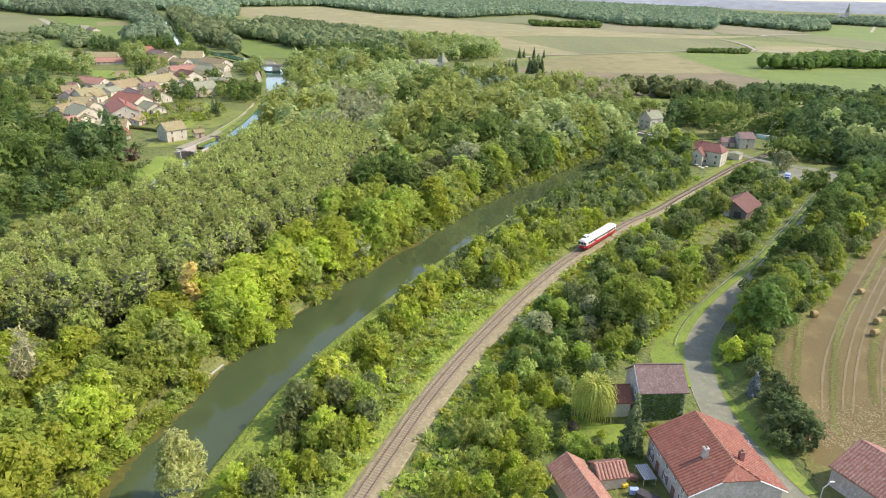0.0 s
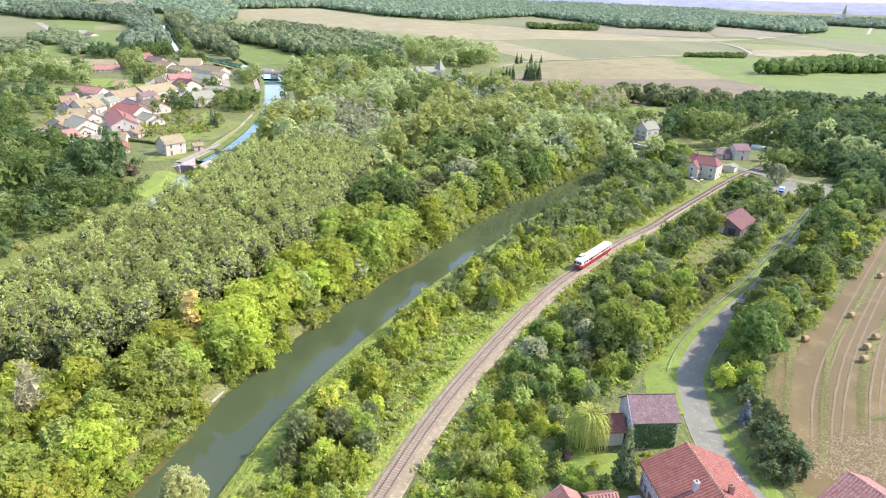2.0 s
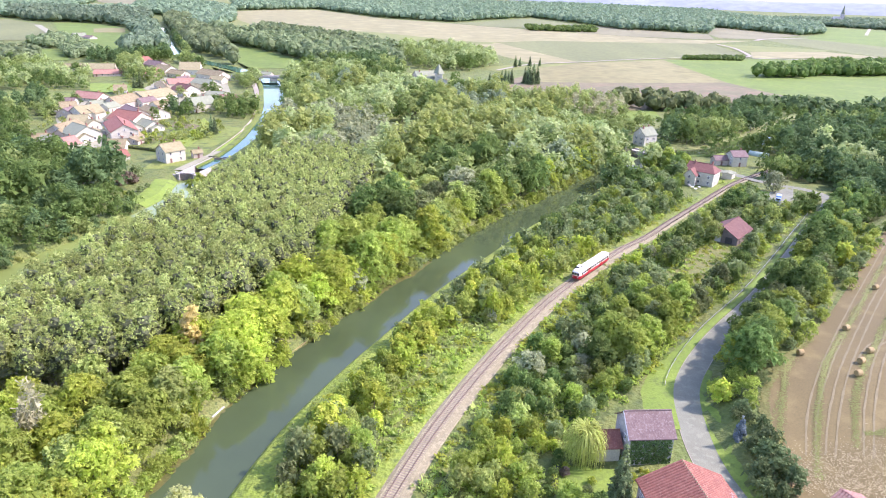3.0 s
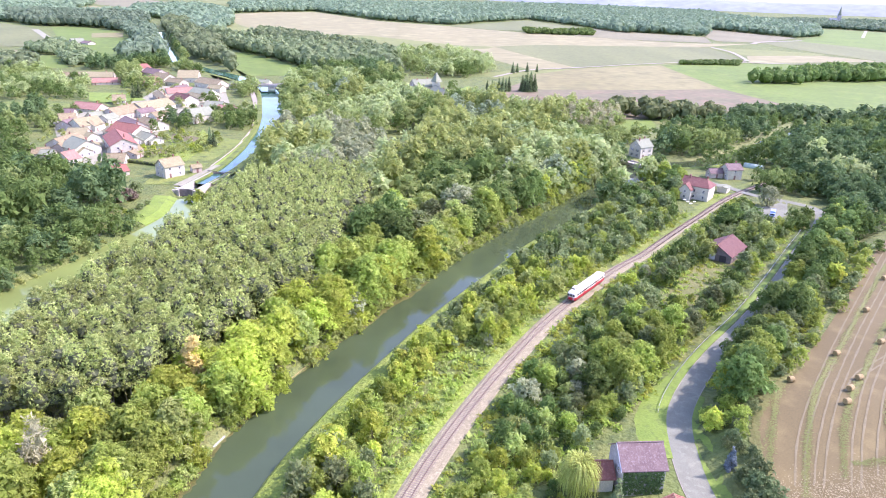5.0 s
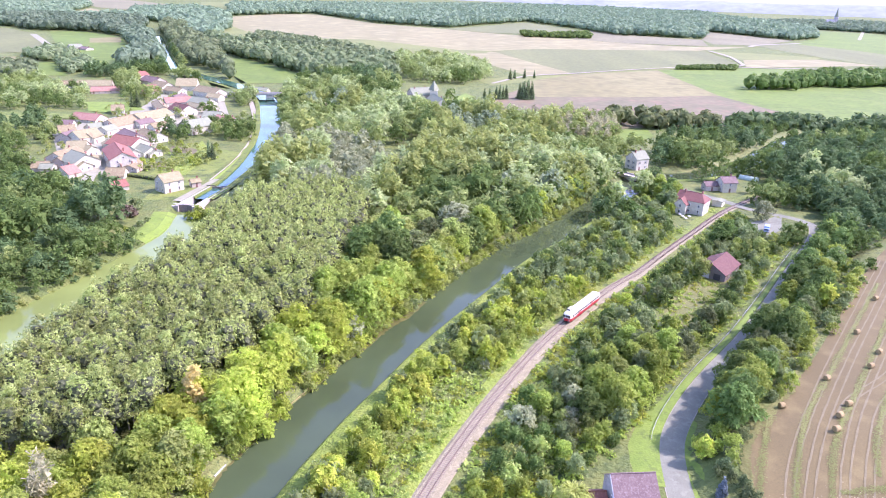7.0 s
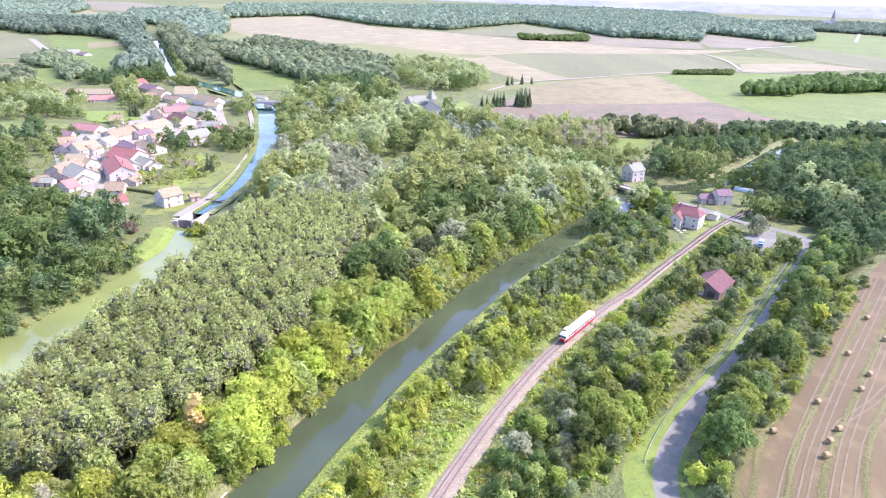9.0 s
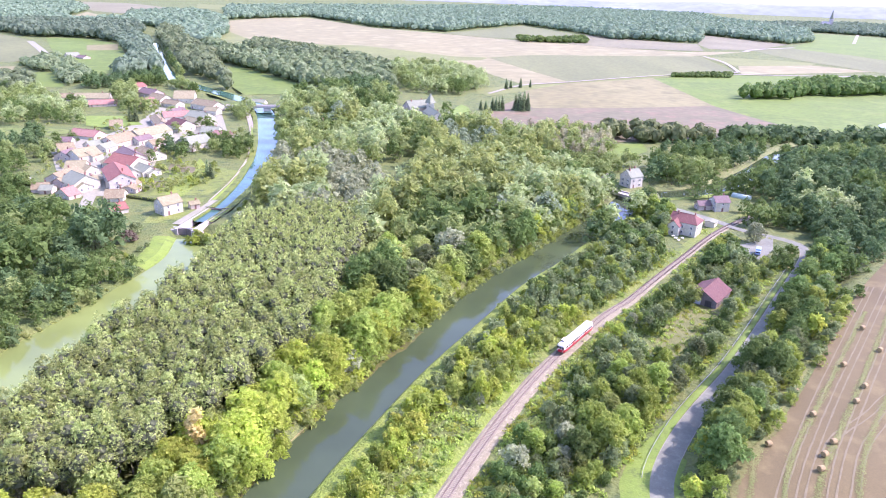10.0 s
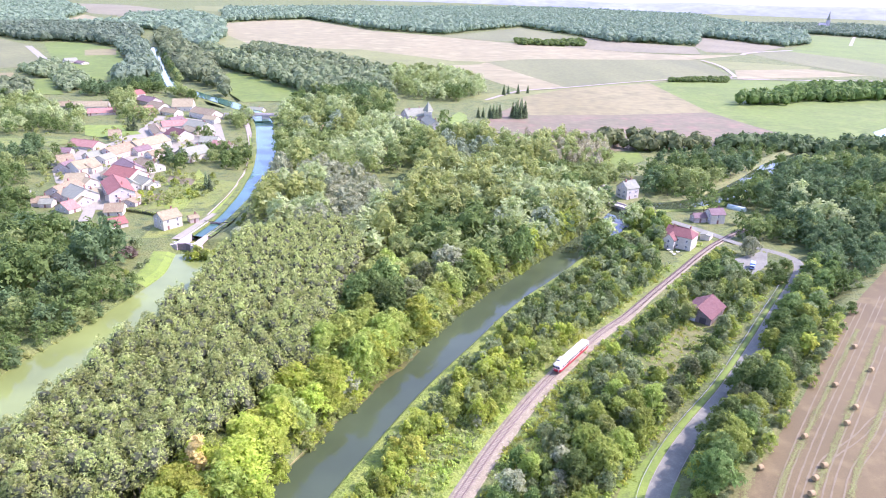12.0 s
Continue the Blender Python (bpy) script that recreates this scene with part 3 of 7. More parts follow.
plot("field", [(-467, 800), (-439, 812), (-375, 703), (-401, 697)], GREENFIELD, "small green meadow above the village", "field", 0.34)
plot("field", [(-340, 495), (-296, 505), (-269, 501), (-263, 487), (-279, 474), (-318, 462)], GRASS, "grassy plots above the village", "field", 0.34)
plot("field", [(-283, 556), (-251, 561), (-226, 528), (-250, 512), (-265, 518)], LAWN, "mown village gardens", "field", 0.30)
plot("meadow", [(121, 507), (157, 515), (154, 488), (130, 461), (112, 458)], GREENFIELD, "small bright meadow behind the villa", "meadow", 0.29)
plot("pond", [(228, 508), (246, 513), (242, 498), (226, 491)], UPPER, "white glinting pond", "water", 0.4)
plot("pond", [(406, 627), (432, 650), (429, 618), (410, 596), (394, 600)], UPPER, "pale pool in the pasture", "water", 0.4)
for pts, half, mat in (([(442, 1044), (296, 965), (162, 868), (101, 826), (55, 749)], 2.2, CHALK), ([(490, 1306), (486, 1201), (453, 1060), (440, 1017), (746, 1057)], 3.0, CHALK), ([(625, 1448), (675, 1516), (810, 1617)], 5.0, CHALK), ([(1074, 1842), (1343, 2293)], 4.0, CHALK), ([(-673, 1178), (-586, 1050), (-494, 913)], 5.0, PAVING)):
    tagged(new("farm_track", mesh_from("farm_track", *draped(spline(pts, 15), half, 0.7), mat)), "pale farm track between fields", "farm track", kind="structure")

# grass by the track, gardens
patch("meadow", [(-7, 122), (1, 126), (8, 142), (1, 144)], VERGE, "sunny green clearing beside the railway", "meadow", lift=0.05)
patch("meadow", [(70, 192), (94, 204), (114, 234), (90, 226)], DRYGRASS, "dry yellow-green clearing in scrub", "meadow", lift=0.08)
patch("meadow", [(59, 169), (66, 170), (92, 206), (89, 218)], DRYGRASS, "open grassy scrub with scattered bushes", "meadow", lift=0.09)
patch("lawn", [(21, 92), (33, 92), (36, 102), (24, 104)], LAWN, "bright mown garden lawn", "lawn", lift=0.12)
patch("lawn", [(-136, 302), (-118, 304), (-119, 345), (-136, 340)], GRASS, "mown lawn beside the lock", "lawn", lift=0.1)
patch("lawn", [(-150, 345), (-119, 350), (-117, 400), (-155, 420)], GRASS, "village vegetable gardens and grass", "lawn", lift=0.1)
plot("lawn", [(13, 558), (10, 576), (17, 650), (24, 673), (31, 652), (25, 560)], LAWN, "bright lawn beside the manor", "lawn", 0.2)
plot("lawn", [(-149.8, 428.7), (-137.5, 405.4), (-132.5, 373.3), (-131.4, 347.2), (-135.9, 341), (-143.9, 351.1), (-141.8, 372.1), (-146.1, 401.4)], VERGE, "sunny mown grass between gardens and canal", "lawn", 0.17)
plot("vegetable_bed", [(-158, 372), (-150, 374), (-147, 362), (-155, 360)], DRYFIELD, "dry brown garden bed among bushes", "garden bed", 0.2)
plot("vegetable_bed", [(-162, 411), (-144, 405), (-142, 392), (-159, 398)], DRYFIELD, "brown dug vegetable bed in a garden", "garden bed", 0.2)
plot("path", [(-117.2, 301), (-111.6, 340), (-114.5, 341), (-121.5, 302)], PAVING, "pale paved lock side", "path", 0.27)
patch("driveway", [(60.5, 80), (67, 78), (66, 91), (61.5, 92)], DRYGRASS, "dry grassy gravel drive to the barn", "driveway", lift=0.135)
patch("yard", [(25, 80), (33.5, 80), (33.5, 90), (26, 90)], ROUGH, "shaded rough farmhouse yard", "yard", lift=0.1)



def roadside(lo, hi, side, ys, widths, label):
    """Mown grass beside the lane, of changing width."""
    ln = spline(ROAD_LINE[(ROAD_LINE[:, 1] > lo) & (ROAD_LINE[:, 1] < hi)], 1.5)
    nq, wd = normals(ln) * side, np.interp(ln[:, 1], ys, widths) + np.random.RandomState(5).normal(0, 0.12, len(ln))
    rows = [ln + nq * 2.7] + [ln + nq * (2.9 + wd * f)[:, None] for f in (0.1, 0.35, 0.7, 1.0)]
    p, k = np.concatenate(rows), len(ln)
    z = np.maximum(ground(p[:, 0], p[:, 1]) + np.repeat((0.12, 0.12, 0.12, 0.1, -0.25), k), np.repeat((2.74, 2.78, 0, 0, 0), k))
    f = [(j * k + i, (j + 1) * k + i, (j + 1) * k + i + 1, j * k + i + 1) for j in range(4) for i in range(k - 1)]
    tagged(new("grass_verge", mesh_from("grass_verge", np.column_stack([p, z]), f, LAWN, True)), label, "grass verge", kind="structure")


roadside(111, 268, -1, [111, 118, 126, 140, 152, 215, 260], [2.0, 7.5, 8.5, 5.5, 2.4, 1.4, 0.8], "bright mown grass beside the lane")
roadside(84, 140, 1, [84, 92, 112, 125, 140], [3.0, 3.2, 3.4, 2.6, 1.2], "mown grass on the roadside bank")
# roads
LANE_MORE = np.interp(ROAD_LINE[:, 1], [120, 160, 260], [-0.1, -0.6, -0.9])
strip("road", ROAD_LINE, [(-3.1, 2.76), (0, 2.84), (3.1, 2.76)], ASPHALT, "worn pale grey asphalt lane", "road", widen=LANE_MORE, fall=ROAD_FALL)
for sd in (-1, 1):
    strip("road_edge", ROAD_LINE, [(sd * 3.0 - 0.07, 2.79), (sd * 3.0 + 0.07, 2.79)], CHALK, "pale worn road edge line", "road edge", widen=LANE_MORE, fall=ROAD_FALL)
tagged(new("road", mesh_from("road", *draped(CROSS_LINE, 2.6, 0.28), ASPHALT)), "pale asphalt village road over the level crossing", "road", kind="structure")
patch("forecourt", [(138, 272), (141, 295), (163, 308), (154, 288)], ASPHALT, "worn asphalt station forecourt", "forecourt", lift=0.15, cells=6)
tow = spline([(-114.5, 338), (-114, 360), (-114.2, 380), (-116, 402), (-121, 442), (-139, 516), (-166, 604)], 5.0)
tagged(new("towpath", mesh_from("towpath", *draped(tow, 1.9, 0.2), CHALK)), "pale gravel canal towpath", "path", kind="structure")
tagged(new("towpath_verge", mesh_from("towpath_verge", *draped(tow + normals(tow) * 2.6, 3.4, 0.1), LAWN)), "mown grass beside the towpath", "grass verge", kind="structure")
plot("yard", [(-246, 432), (-213, 377), (-193, 340), (-159, 343), (-168, 375), (-170, 406), (-184, 455), (-166, 502), (-157, 513), (-184, 589), (-243, 606), (-233, 534), (-236, 492), (-253, 477)], PAVING, "pale gravel yards between village houses", "yard", 0.16)
street = spline([(-172, 323), (-178, 341), (-188, 368), (-199, 399), (-205, 420), (-208, 437), (-207, 469), (-200, 515), (-184, 562)], 4.0)
tagged(new("street", mesh_from("street", *draped(street, 3.0, 0.25), PAVING)), "pale village street between houses", "street", kind="structure")
strip("canal_wall", UPPER_LINE[2:], [(-UPPER_HALF - 3.2, 1.4), (-UPPER_HALF - 0.6, 1.75), (-UPPER_HALF + 0.2, 1.7), (-UPPER_HALF + 0.4, 0.2)], GRASS, "grassy canal edge", "canal edge", widen=UPPER_MORE[2:])
strip("canal_wall", UPPER_LINE[2:], [(UPPER_HALF - 0.4, 0.2), (UPPER_HALF - 0.2, 1.7), (UPPER_HALF + 0.6, 1.75), (UPPER_HALF + 3.2, 1.4)], GRASS, "grassy canal bank", "canal edge", widen=UPPER_MORE[2:])
strip("canal_bank", LOWER_LINE[LOWER_LINE[:, 1] < 248], [(-LOWER_HALF - 5, 1.7), (-LOWER_HALF - 2, 1.3), (-LOWER_HALF + 0.1, 0.3), (-LOWER_HALF + 0.5, -0.5)], ROUGH, "overgrown canal bank under trees", "canal bank")
strip("canal_bank", LOWER_LINE[LOWER_LINE[:, 1] > 244], [(-LOWER_HALF - 9, 1.75), (-LOWER_HALF - 3, 1.5), (-LOWER_HALF + 0.1, 0.3), (-LOWER_HALF + 0.5, -0.5)], LAWN, "mown green canal bank", "canal bank")
strip("canal_bank", LOWER_LINE, [(LOWER_HALF - 0.5, -0.5), (LOWER_HALF - 0.1, 0.3), (LOWER_HALF + 3, 1.5), (LOWER_HALF + 6, 1.7)], GRASS, "green canal bank", "canal bank")

# railway
BED_MORE = np.interp(RAIL_LINE[:, 1], [100, 150, 215, 245, 300], [-0.1, -0.1, -0.35, -1.2, -1.35])
strip("track_bed", RAIL_LINE, [(-2.7, 1.4), (-2.1, 1.6), (-1.7, 1.74), (1.7, 1.74), (2.3, 1.6), (3.1, 1.52), (3.5, 1.35)], BALLAST, "pinkish-grey gravel railway ballast", "track bed", widen=BED_MORE)
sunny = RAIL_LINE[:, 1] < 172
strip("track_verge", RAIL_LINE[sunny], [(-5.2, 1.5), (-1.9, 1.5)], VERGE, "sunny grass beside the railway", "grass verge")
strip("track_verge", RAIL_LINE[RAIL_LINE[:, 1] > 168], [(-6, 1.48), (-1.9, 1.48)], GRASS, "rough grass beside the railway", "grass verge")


# ---- trees ----
def ball(seed, sub=2):
    bm = bmesh.new()
    bmesh.ops.create_icosphere(bm, subdivisions=sub, radius=1.0)
    v = np.array([p.co for p in bm.verts])
    f = [tuple(q.index for q in p.verts) for p in bm.faces]
    bm.free()
    r = np.random.RandomState(seed)
    ph = r.uniform(0, 6, 6)
    w = 1 + 0.16 * np.sin(3.1 * v[:, 0] + ph[0]) * np.sin(3.7 * v[:, 1] + ph[1]) + 0.12 * np.sin(5 * v[:, 2] + ph[2] + 3 * v[:, 0])
    return v * w[:, None], f


BALL1, BALL0 = ball(1, 2), ball(3, 1)   # the hearts of crowns


def crown_mesh(name, seed, lobes, count, size, material, core=0.76, hearts=4, fuzz=(0.84, 1.14), blades=6, up=0.45, droop=0.0, loose=0.4, leafy=True, slim=1.0):
    """A crown: very many leafy sprays, each a tuft of blades round one twig's end, on uneven lobes; unless leafy, a
    dark core within, coloured as inner shade.
    """
    r = np.random.RandomState(seed)
    c = np.array([l[:3] for l in lobes], float)
    rad = np.array([l[3:] for l in lobes], float)
    verts, faces, total = [], [], 0
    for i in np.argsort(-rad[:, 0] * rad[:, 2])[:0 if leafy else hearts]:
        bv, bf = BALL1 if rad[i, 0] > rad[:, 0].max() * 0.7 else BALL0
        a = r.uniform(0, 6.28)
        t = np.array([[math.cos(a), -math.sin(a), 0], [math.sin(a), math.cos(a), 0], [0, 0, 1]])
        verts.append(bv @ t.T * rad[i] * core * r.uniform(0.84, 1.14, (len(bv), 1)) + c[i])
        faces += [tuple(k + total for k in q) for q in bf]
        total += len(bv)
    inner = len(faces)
    big = np.argmax(rad[:, 0] * rad[:, 2])
    area = rad[:, 0] * rad[:, 2]
    pick = r.choice(len(c), count * 4, p=area / area.sum())
    d = r.normal(size=(count * 4, 3))
    d /= np.linalg.norm(d, axis=1)[:, None]
    d[:, 2] = np.where((d[:, 2] < -0.3) & (r.rand(len(d)) < 0.75), -d[:, 2], d[:, 2])
    pos = c[pick] + d * rad[pick] * r.uniform(*fuzz, (len(d), 1))
    q = ((pos[:, None] - c[None]) / rad[None])
    inside = ((q ** 2).sum(2) < (fuzz[0] ** 2) * 0.95).any(1)
    pos, d = pos[~inside][:count], d[~inside][:count]
    within = count // 3 if leafy else 0          # larger sprays deeper in the crown
    e = r.normal(size=(within, 3))
    e /= np.linalg.norm(e, axis=1)[:, None]
    e[:, 2] = np.where(e[:, 2] < -0.3, -e[:, 2], e[:, 2])
    deep = np.where(r.rand(within) < 0.6, big, r.randint(0, len(c), within))
    pos, d = np.concatenate([pos, c[deep] + e * rad[deep] * r.uniform(0.62, 0.85, (within, 1))]), np.concatenate([d, e])
    k = len(pos)
    n = d + r.normal(size=d.shape) * loose + np.array([0, 0, up])
    n /= np.linalg.norm(n, axis=1)[:, None]
    t1 = np.cross(n, r.normal(size=n.shape))
    t1 /= np.linalg.norm(t1, axis=1)[:, None]
    t2 = np.cross(n, t1)
    s = size * r.uniform(0.6, 1.4, (k, 1))
    s[k - within:] *= 1.9
    mid = 6.283 / blades * (np.arange(blades)[None] + r.uniform(-0.35, 0.35, (k, blades)))
    half = r.uniform(0.2, 0.55, (k, blades)) * slim
    ring = []
    for side in (-1, 1):
        ang, far = mid + side * half, s * r.uniform(0.55, 1.25, (k, blades))
        low = s * r.uniform(-0.15, 0.75, (k, blades))
        p = pos[:, None] + (np.cos(ang) * far)[..., None] * t1[:, None] + (np.sin(ang) * far)[..., None] * t2[:, None] - low[..., None] * n[:, None]
        p[..., 2] -= droop * far
        ring.append(p)
    tuft = np.concatenate([pos[:, None], np.stack(ring, 2).reshape(k, 2 * blades, 3)], 1)
    step = 2 * blades + 1
    verts.append(tuft.reshape(-1, 3))
    faces += [(total + step * i, total + step * i + 1 + 2 * j, total + step * i + 2 + 2 * j) for i in range(k) for j in range(blades)]
    me = mesh_from(name, np.concatenate(verts), faces, material)
    me.materials.append(CORE_SHADE)
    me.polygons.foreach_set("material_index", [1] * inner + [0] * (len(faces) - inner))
    return me


def trunk_mesh(name, seed, h, r0, limbs, spread, material):
    rr = random.Random(seed)
    bm = bmesh.new()
    a = Vector((0, 0, -0.3))
    for i in range(3 if limbs else 1):
        b = Vector((rr.uniform(-0.2, 0.2), rr.uniform(-0.2, 0.2), h * (i + 1) / 3))
        rod(a, b, r0 * (1 - 0.27 * i), r0 * (1 - 0.27 * (i + 1)), 6 if limbs else 4, bm)
        a = b
    for i in range(limbs):
        z = h * rr.uniform(0.35, 0.9)
        ang = 6.28 * (i + rr.random() * 0.6) / limbs
        rod((0, 0, z), (math.cos(ang) * spread, math.sin(ang) * spread, z + spread * rr.uniform(0.5, 1.1)), r0 * 0.4, r0 * 0.1, 4, bm)
    me = bpy.data.meshes.new(name)
    bm.to_mesh(me)
    bm.free()
    me.materials.append(material)
    return me


def round_lobes(seed, h, w, n, base=0.25, top=1.0):
    """Lobes of a broad crown of height h and half width w: a heart, and smaller clumps all round it."""
    r = random.Random(seed)
    out = [(0, 0, h * (base + top) / 2, w * 0.74, w * 0.74, h * (top - base) * 0.44)]
    lean = r.uniform(0, 6.28)
    for i in range(n + 5):
        a, v = 2.4 * i + r.uniform(-0.5, 0.5), (i + r.random()) / (n + 5)
        z = h * (base + 0.1 + (top - base - 0.2) * v)
        k = math.sin(math.pi * (0.24 + 0.66 * v)) * w * (1 + 0.14 * math.cos(a - lean)) * r.uniform(0.82, 1.1)
        s = w * r.uniform(0.24, 0.42)
        out.append((math.cos(a) * (k - s * 0.5), math.sin(a) * (k - s * 0.5), z, s, s, s * r.uniform(0.7, 1.1)))
    return out


def column_lobes(seed, h, w, n, base=0.22):
    r = random.Random(seed)
    out = []
    for i in range(n):
        v = i / (n - 1)
        k = w * (0.72 + 0.3 * math.sin(math.pi * v)) * (1 - 0.3 * v ** 3)
        z = h * (base + (0.9 - base) * v)
        a = r.uniform(0, 6.28)
        out.append((math.cos(a) * w * 0.3, math.sin(a) * w * 0.3, z, k, k, h * (1 - base) / n * 1.05))
    return out


def cone_lobes(seed, h, w, n):
    out = []
    for i in range(n):
        v = i / n
        k = w * (1 - v)
        out.append((0, 0, h * (0.08 + 0.9 * v), k * 0.72 + 0.12, k * 0.72 + 0.12, h / n * 0.9))
        for j in range(5 if v < 0.75 else 0):
            a, b = 1.257 * j + i * 0.7 + seed, k * (0.62 + 0.2 * math.sin(3.3 * i + 2 * j + seed))
            out.append((math.cos(a) * b, math.sin(a) * b, h * (0.05 + 0.9 * v), k * 0.36, k * 0.36, h / n * 0.62))
    return out


TREES = {}


def make_kind(key, name, label, material, lobes, count, size, bark=BARK, h=8.0, r0=0.2, limbs=5, spread=1.6, **kw):
    """Makes the meshes of a tree, trunk and crown, and keeps them in TREES."""
    made = sum(len(v) for v in TREES.values())
    trunk = trunk_mesh("trunk", made, h * 0.62, r0, limbs, spread, bark)
    crown = crown_mesh("crown", made * 7 + 3, lobes, count, size, material, **kw)
    lite = crown if key.startswith("far") else crown_mesh("crown", made * 7 + 4, lobes, int(count * 0.42), size * 1.42, material, **kw)
    TREES.setdefault(key, []).append((name, label, "bush" if "bush" in name else "tree", trunk, crown, lite))


SCRUB_KINDS = (("bmid", MID, "mid-green leafy bush in the scrub"), ("bdeep", DEEP, "dark green dense bush in the scrub"), ("bbright", BRIGHT, "bright yellow-green bush in the scrub"),
               ("bolive", OLIVE, "dull olive-green bush in the scrub"), ("bgrey", GREYLEAF, "grey-green leafy bush in the scrub"), ("bdark", DARKLEAF, "very dark green dense shrub by the lane"))
for i in range(3):
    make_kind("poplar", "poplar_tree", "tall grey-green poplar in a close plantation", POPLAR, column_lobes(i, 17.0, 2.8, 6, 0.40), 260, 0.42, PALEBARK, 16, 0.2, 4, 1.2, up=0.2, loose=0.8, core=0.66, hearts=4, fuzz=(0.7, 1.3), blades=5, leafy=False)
    make_kind("bright", "broadleaf_tree", "bright yellow-green broadleaf tree by the river", BRIGHT, round_lobes(i + 20, 11, 4.6, 12, 0.02), 380, 0.53, h=9, spread=2.2, blades=5, loose=0.55)
    make_kind("mid", "broadleaf_tree", "mid-green leafy broadleaf tree with a rounded crown", MID, round_lobes(i + 30, 10.5, 4.4, 12, 0.04), 380, 0.53, h=9, spread=2.2, blades=5, loose=0.55)
    make_kind("deep", "broadleaf_tree", "deep green dense broadleaf tree", DEEP, round_lobes(i + 40, 12.5, 4.8, 13, 0.04), 380, 0.56, h=10, spread=2.4, blades=5, loose=0.55)
    make_kind("olive", "broadleaf_tree", "olive-green loose broadleaf tree", OLIVE, round_lobes(i + 50, 9.5, 3.9, 11, 0.03), 380, 0.48, h=8, spread=2.0, fuzz=(0.75, 1.2), blades=5, loose=0.55)
    make_kind("silver", "willow_tree", "silvery grey-green willow by the water", SILVER, round_lobes(i + 60, 11.5, 5.0, 13, 0.05), 380, 0.58, h=9, spread=2.5, droop=0.2, blades=5, loose=0.55)
    for key, mat, lab in SCRUB_KINDS:
        make_kind(key, "bush", lab, mat, round_lobes(i * 5 + len(TREES), 4.6, 2.4, 5, -0.05), 140, 0.38, h=3, r0=0.09, limbs=3, spread=1.0, core=0.66, hearts=2, fuzz=(0.68, 1.32), loose=0.7, blades=5)
for i in range(2):
    make_kind("grey", "broadleaf_tree", "grey-green leafy tree in the scrub", GREYLEAF, round_lobes(i + 64, 10.5, 4.4, 12, 0.03), 380, 0.53, h=9, spread=2.2, blades=5, loose=0.55)
    make_kind("gold", "broadleaf_tree", "yellowing broadleaf tree in early autumn", GOLD, round_lobes(i + 70, 7, 2.8, 9, 0.02), 210, 0.58, h=6)
    make_kind("bgold", "bush", "yellowing leafy bush beside the line", GOLD, round_lobes(i + 75, 4.2, 2.2, 8, -0.04), 165, 0.36, h=3, r0=0.09, limbs=3, hearts=2, blades=5)
    make_kind("tan", "bare_tree", "dry tan tree with thin bare twigs", TAN, column_lobes(i + 80, 11, 1.8, 6), 110, 0.7, PALEBARK, 11, 0.16, hearts=0, up=0.0, loose=1.0, slim=0.16)
    make_kind("spruce", "spruce_tree", "dark narrow conifer with drooping boughs", NEEDLE, cone_lobes(i, 11, 2.3, 9), 420, 0.4, h=11, r0=0.2, droop=0.4, hearts=6, leafy=False)
FAR_KINDS = (("far", "broadleaf_tree", FARMID, "mid-green distant broadleaf trees", 12.5, 5.4, 5), ("fardeep", "broadleaf_tree", DEEP, "dark green distant broadleaf trees", 13.5, 5.6, 5),
             ("farblue", "broadleaf_tree", BLUEDEEP, "dark blue-green distant trees", 13, 5.4, 5), ("farpale", "broadleaf_tree", PALEMID, "pale green tall trees in the valley wood", 13.5, 5.6, 6),
             ("farlime", "poplar_tree", LIMELEAF, "tall yellow-lime poplars in the valley wood", 17, 5.0, 7), ("farbluesilver", "willow_tree", BLUESILVER, "blue-silver willows in the valley wood", 13, 5.4, 7),
             ("farsilver", "willow_tree", SILVER, "silvery willows beside the canal", 12.5, 5.6, 7), ("farlight", "poplar_tree", LIGHTPOP, "light green poplars in the valley wood", 16, 4.4, 6))
for key, name, mat, lab, h, w, n in FAR_KINDS:
    for i in range(3):
        make_kind(key, name, lab, mat, round_lobes(i * 11 + len(key) * 3 + n, h, w, n, 0.0), 68, 0.95, h=8, limbs=0, core=0.62, hearts=4, blades=5, up=0.5, loose=0.5, fuzz=(0.8, 1.12))
for i in range(2):
    make_kind("farbush", "bush", "olive-green garden bushes and small trees", OLIVE, round_lobes(i + 97, 4.5, 2.6, -3, -0.05), 24, 0.7, h=3, limbs=0, core=0.8, hearts=1, blades=5)
for key, mat, lab in (("smid", MID, "low mid-green undergrowth and brambles"), ("sbright", BRIGHT, "low bright undergrowth and tall weeds"), ("solive", OLIVE, "low olive undergrowth and brambles")):
    for i in range(3):
        make_kind("far" + key, "bush", lab, mat, [(0.5, 0, 0.3, 1.3, 1.1, 0.6), (-0.9, 0.5, 0.25, 1.0, 1.2, 0.5), (0.1, -1.1, 0.2, 1.2, 0.8, 0.45)], 14, 0.5, h=0.6, r0=0.04, limbs=0, hearts=0, blades=4, fuzz=(0.5, 1.5), loose=0.8)
make_kind("amber", "poplar_tree", "thin amber-leaved poplar by the river", AMBER, column_lobes(120, 12, 1.5, 6), 160, 0.55, PALEBARK, 12, 0.15, hearts=2)
make_kind("rust", "bush", "rust-brown withered bush in the scrub", RUST, round_lobes(121, 4, 2.2, 7, 0.02), 130, 0.5, h=3, r0=0.09, hearts=2)
make_kind("bluespruce", "spruce_tree", "small blue-grey spruce in a garden", BLUENEEDLE, cone_lobes(5, 6, 1.6, 7), 200, 0.42, h=6, r0=0.12, droop=0.4, hearts=5, leafy=False)
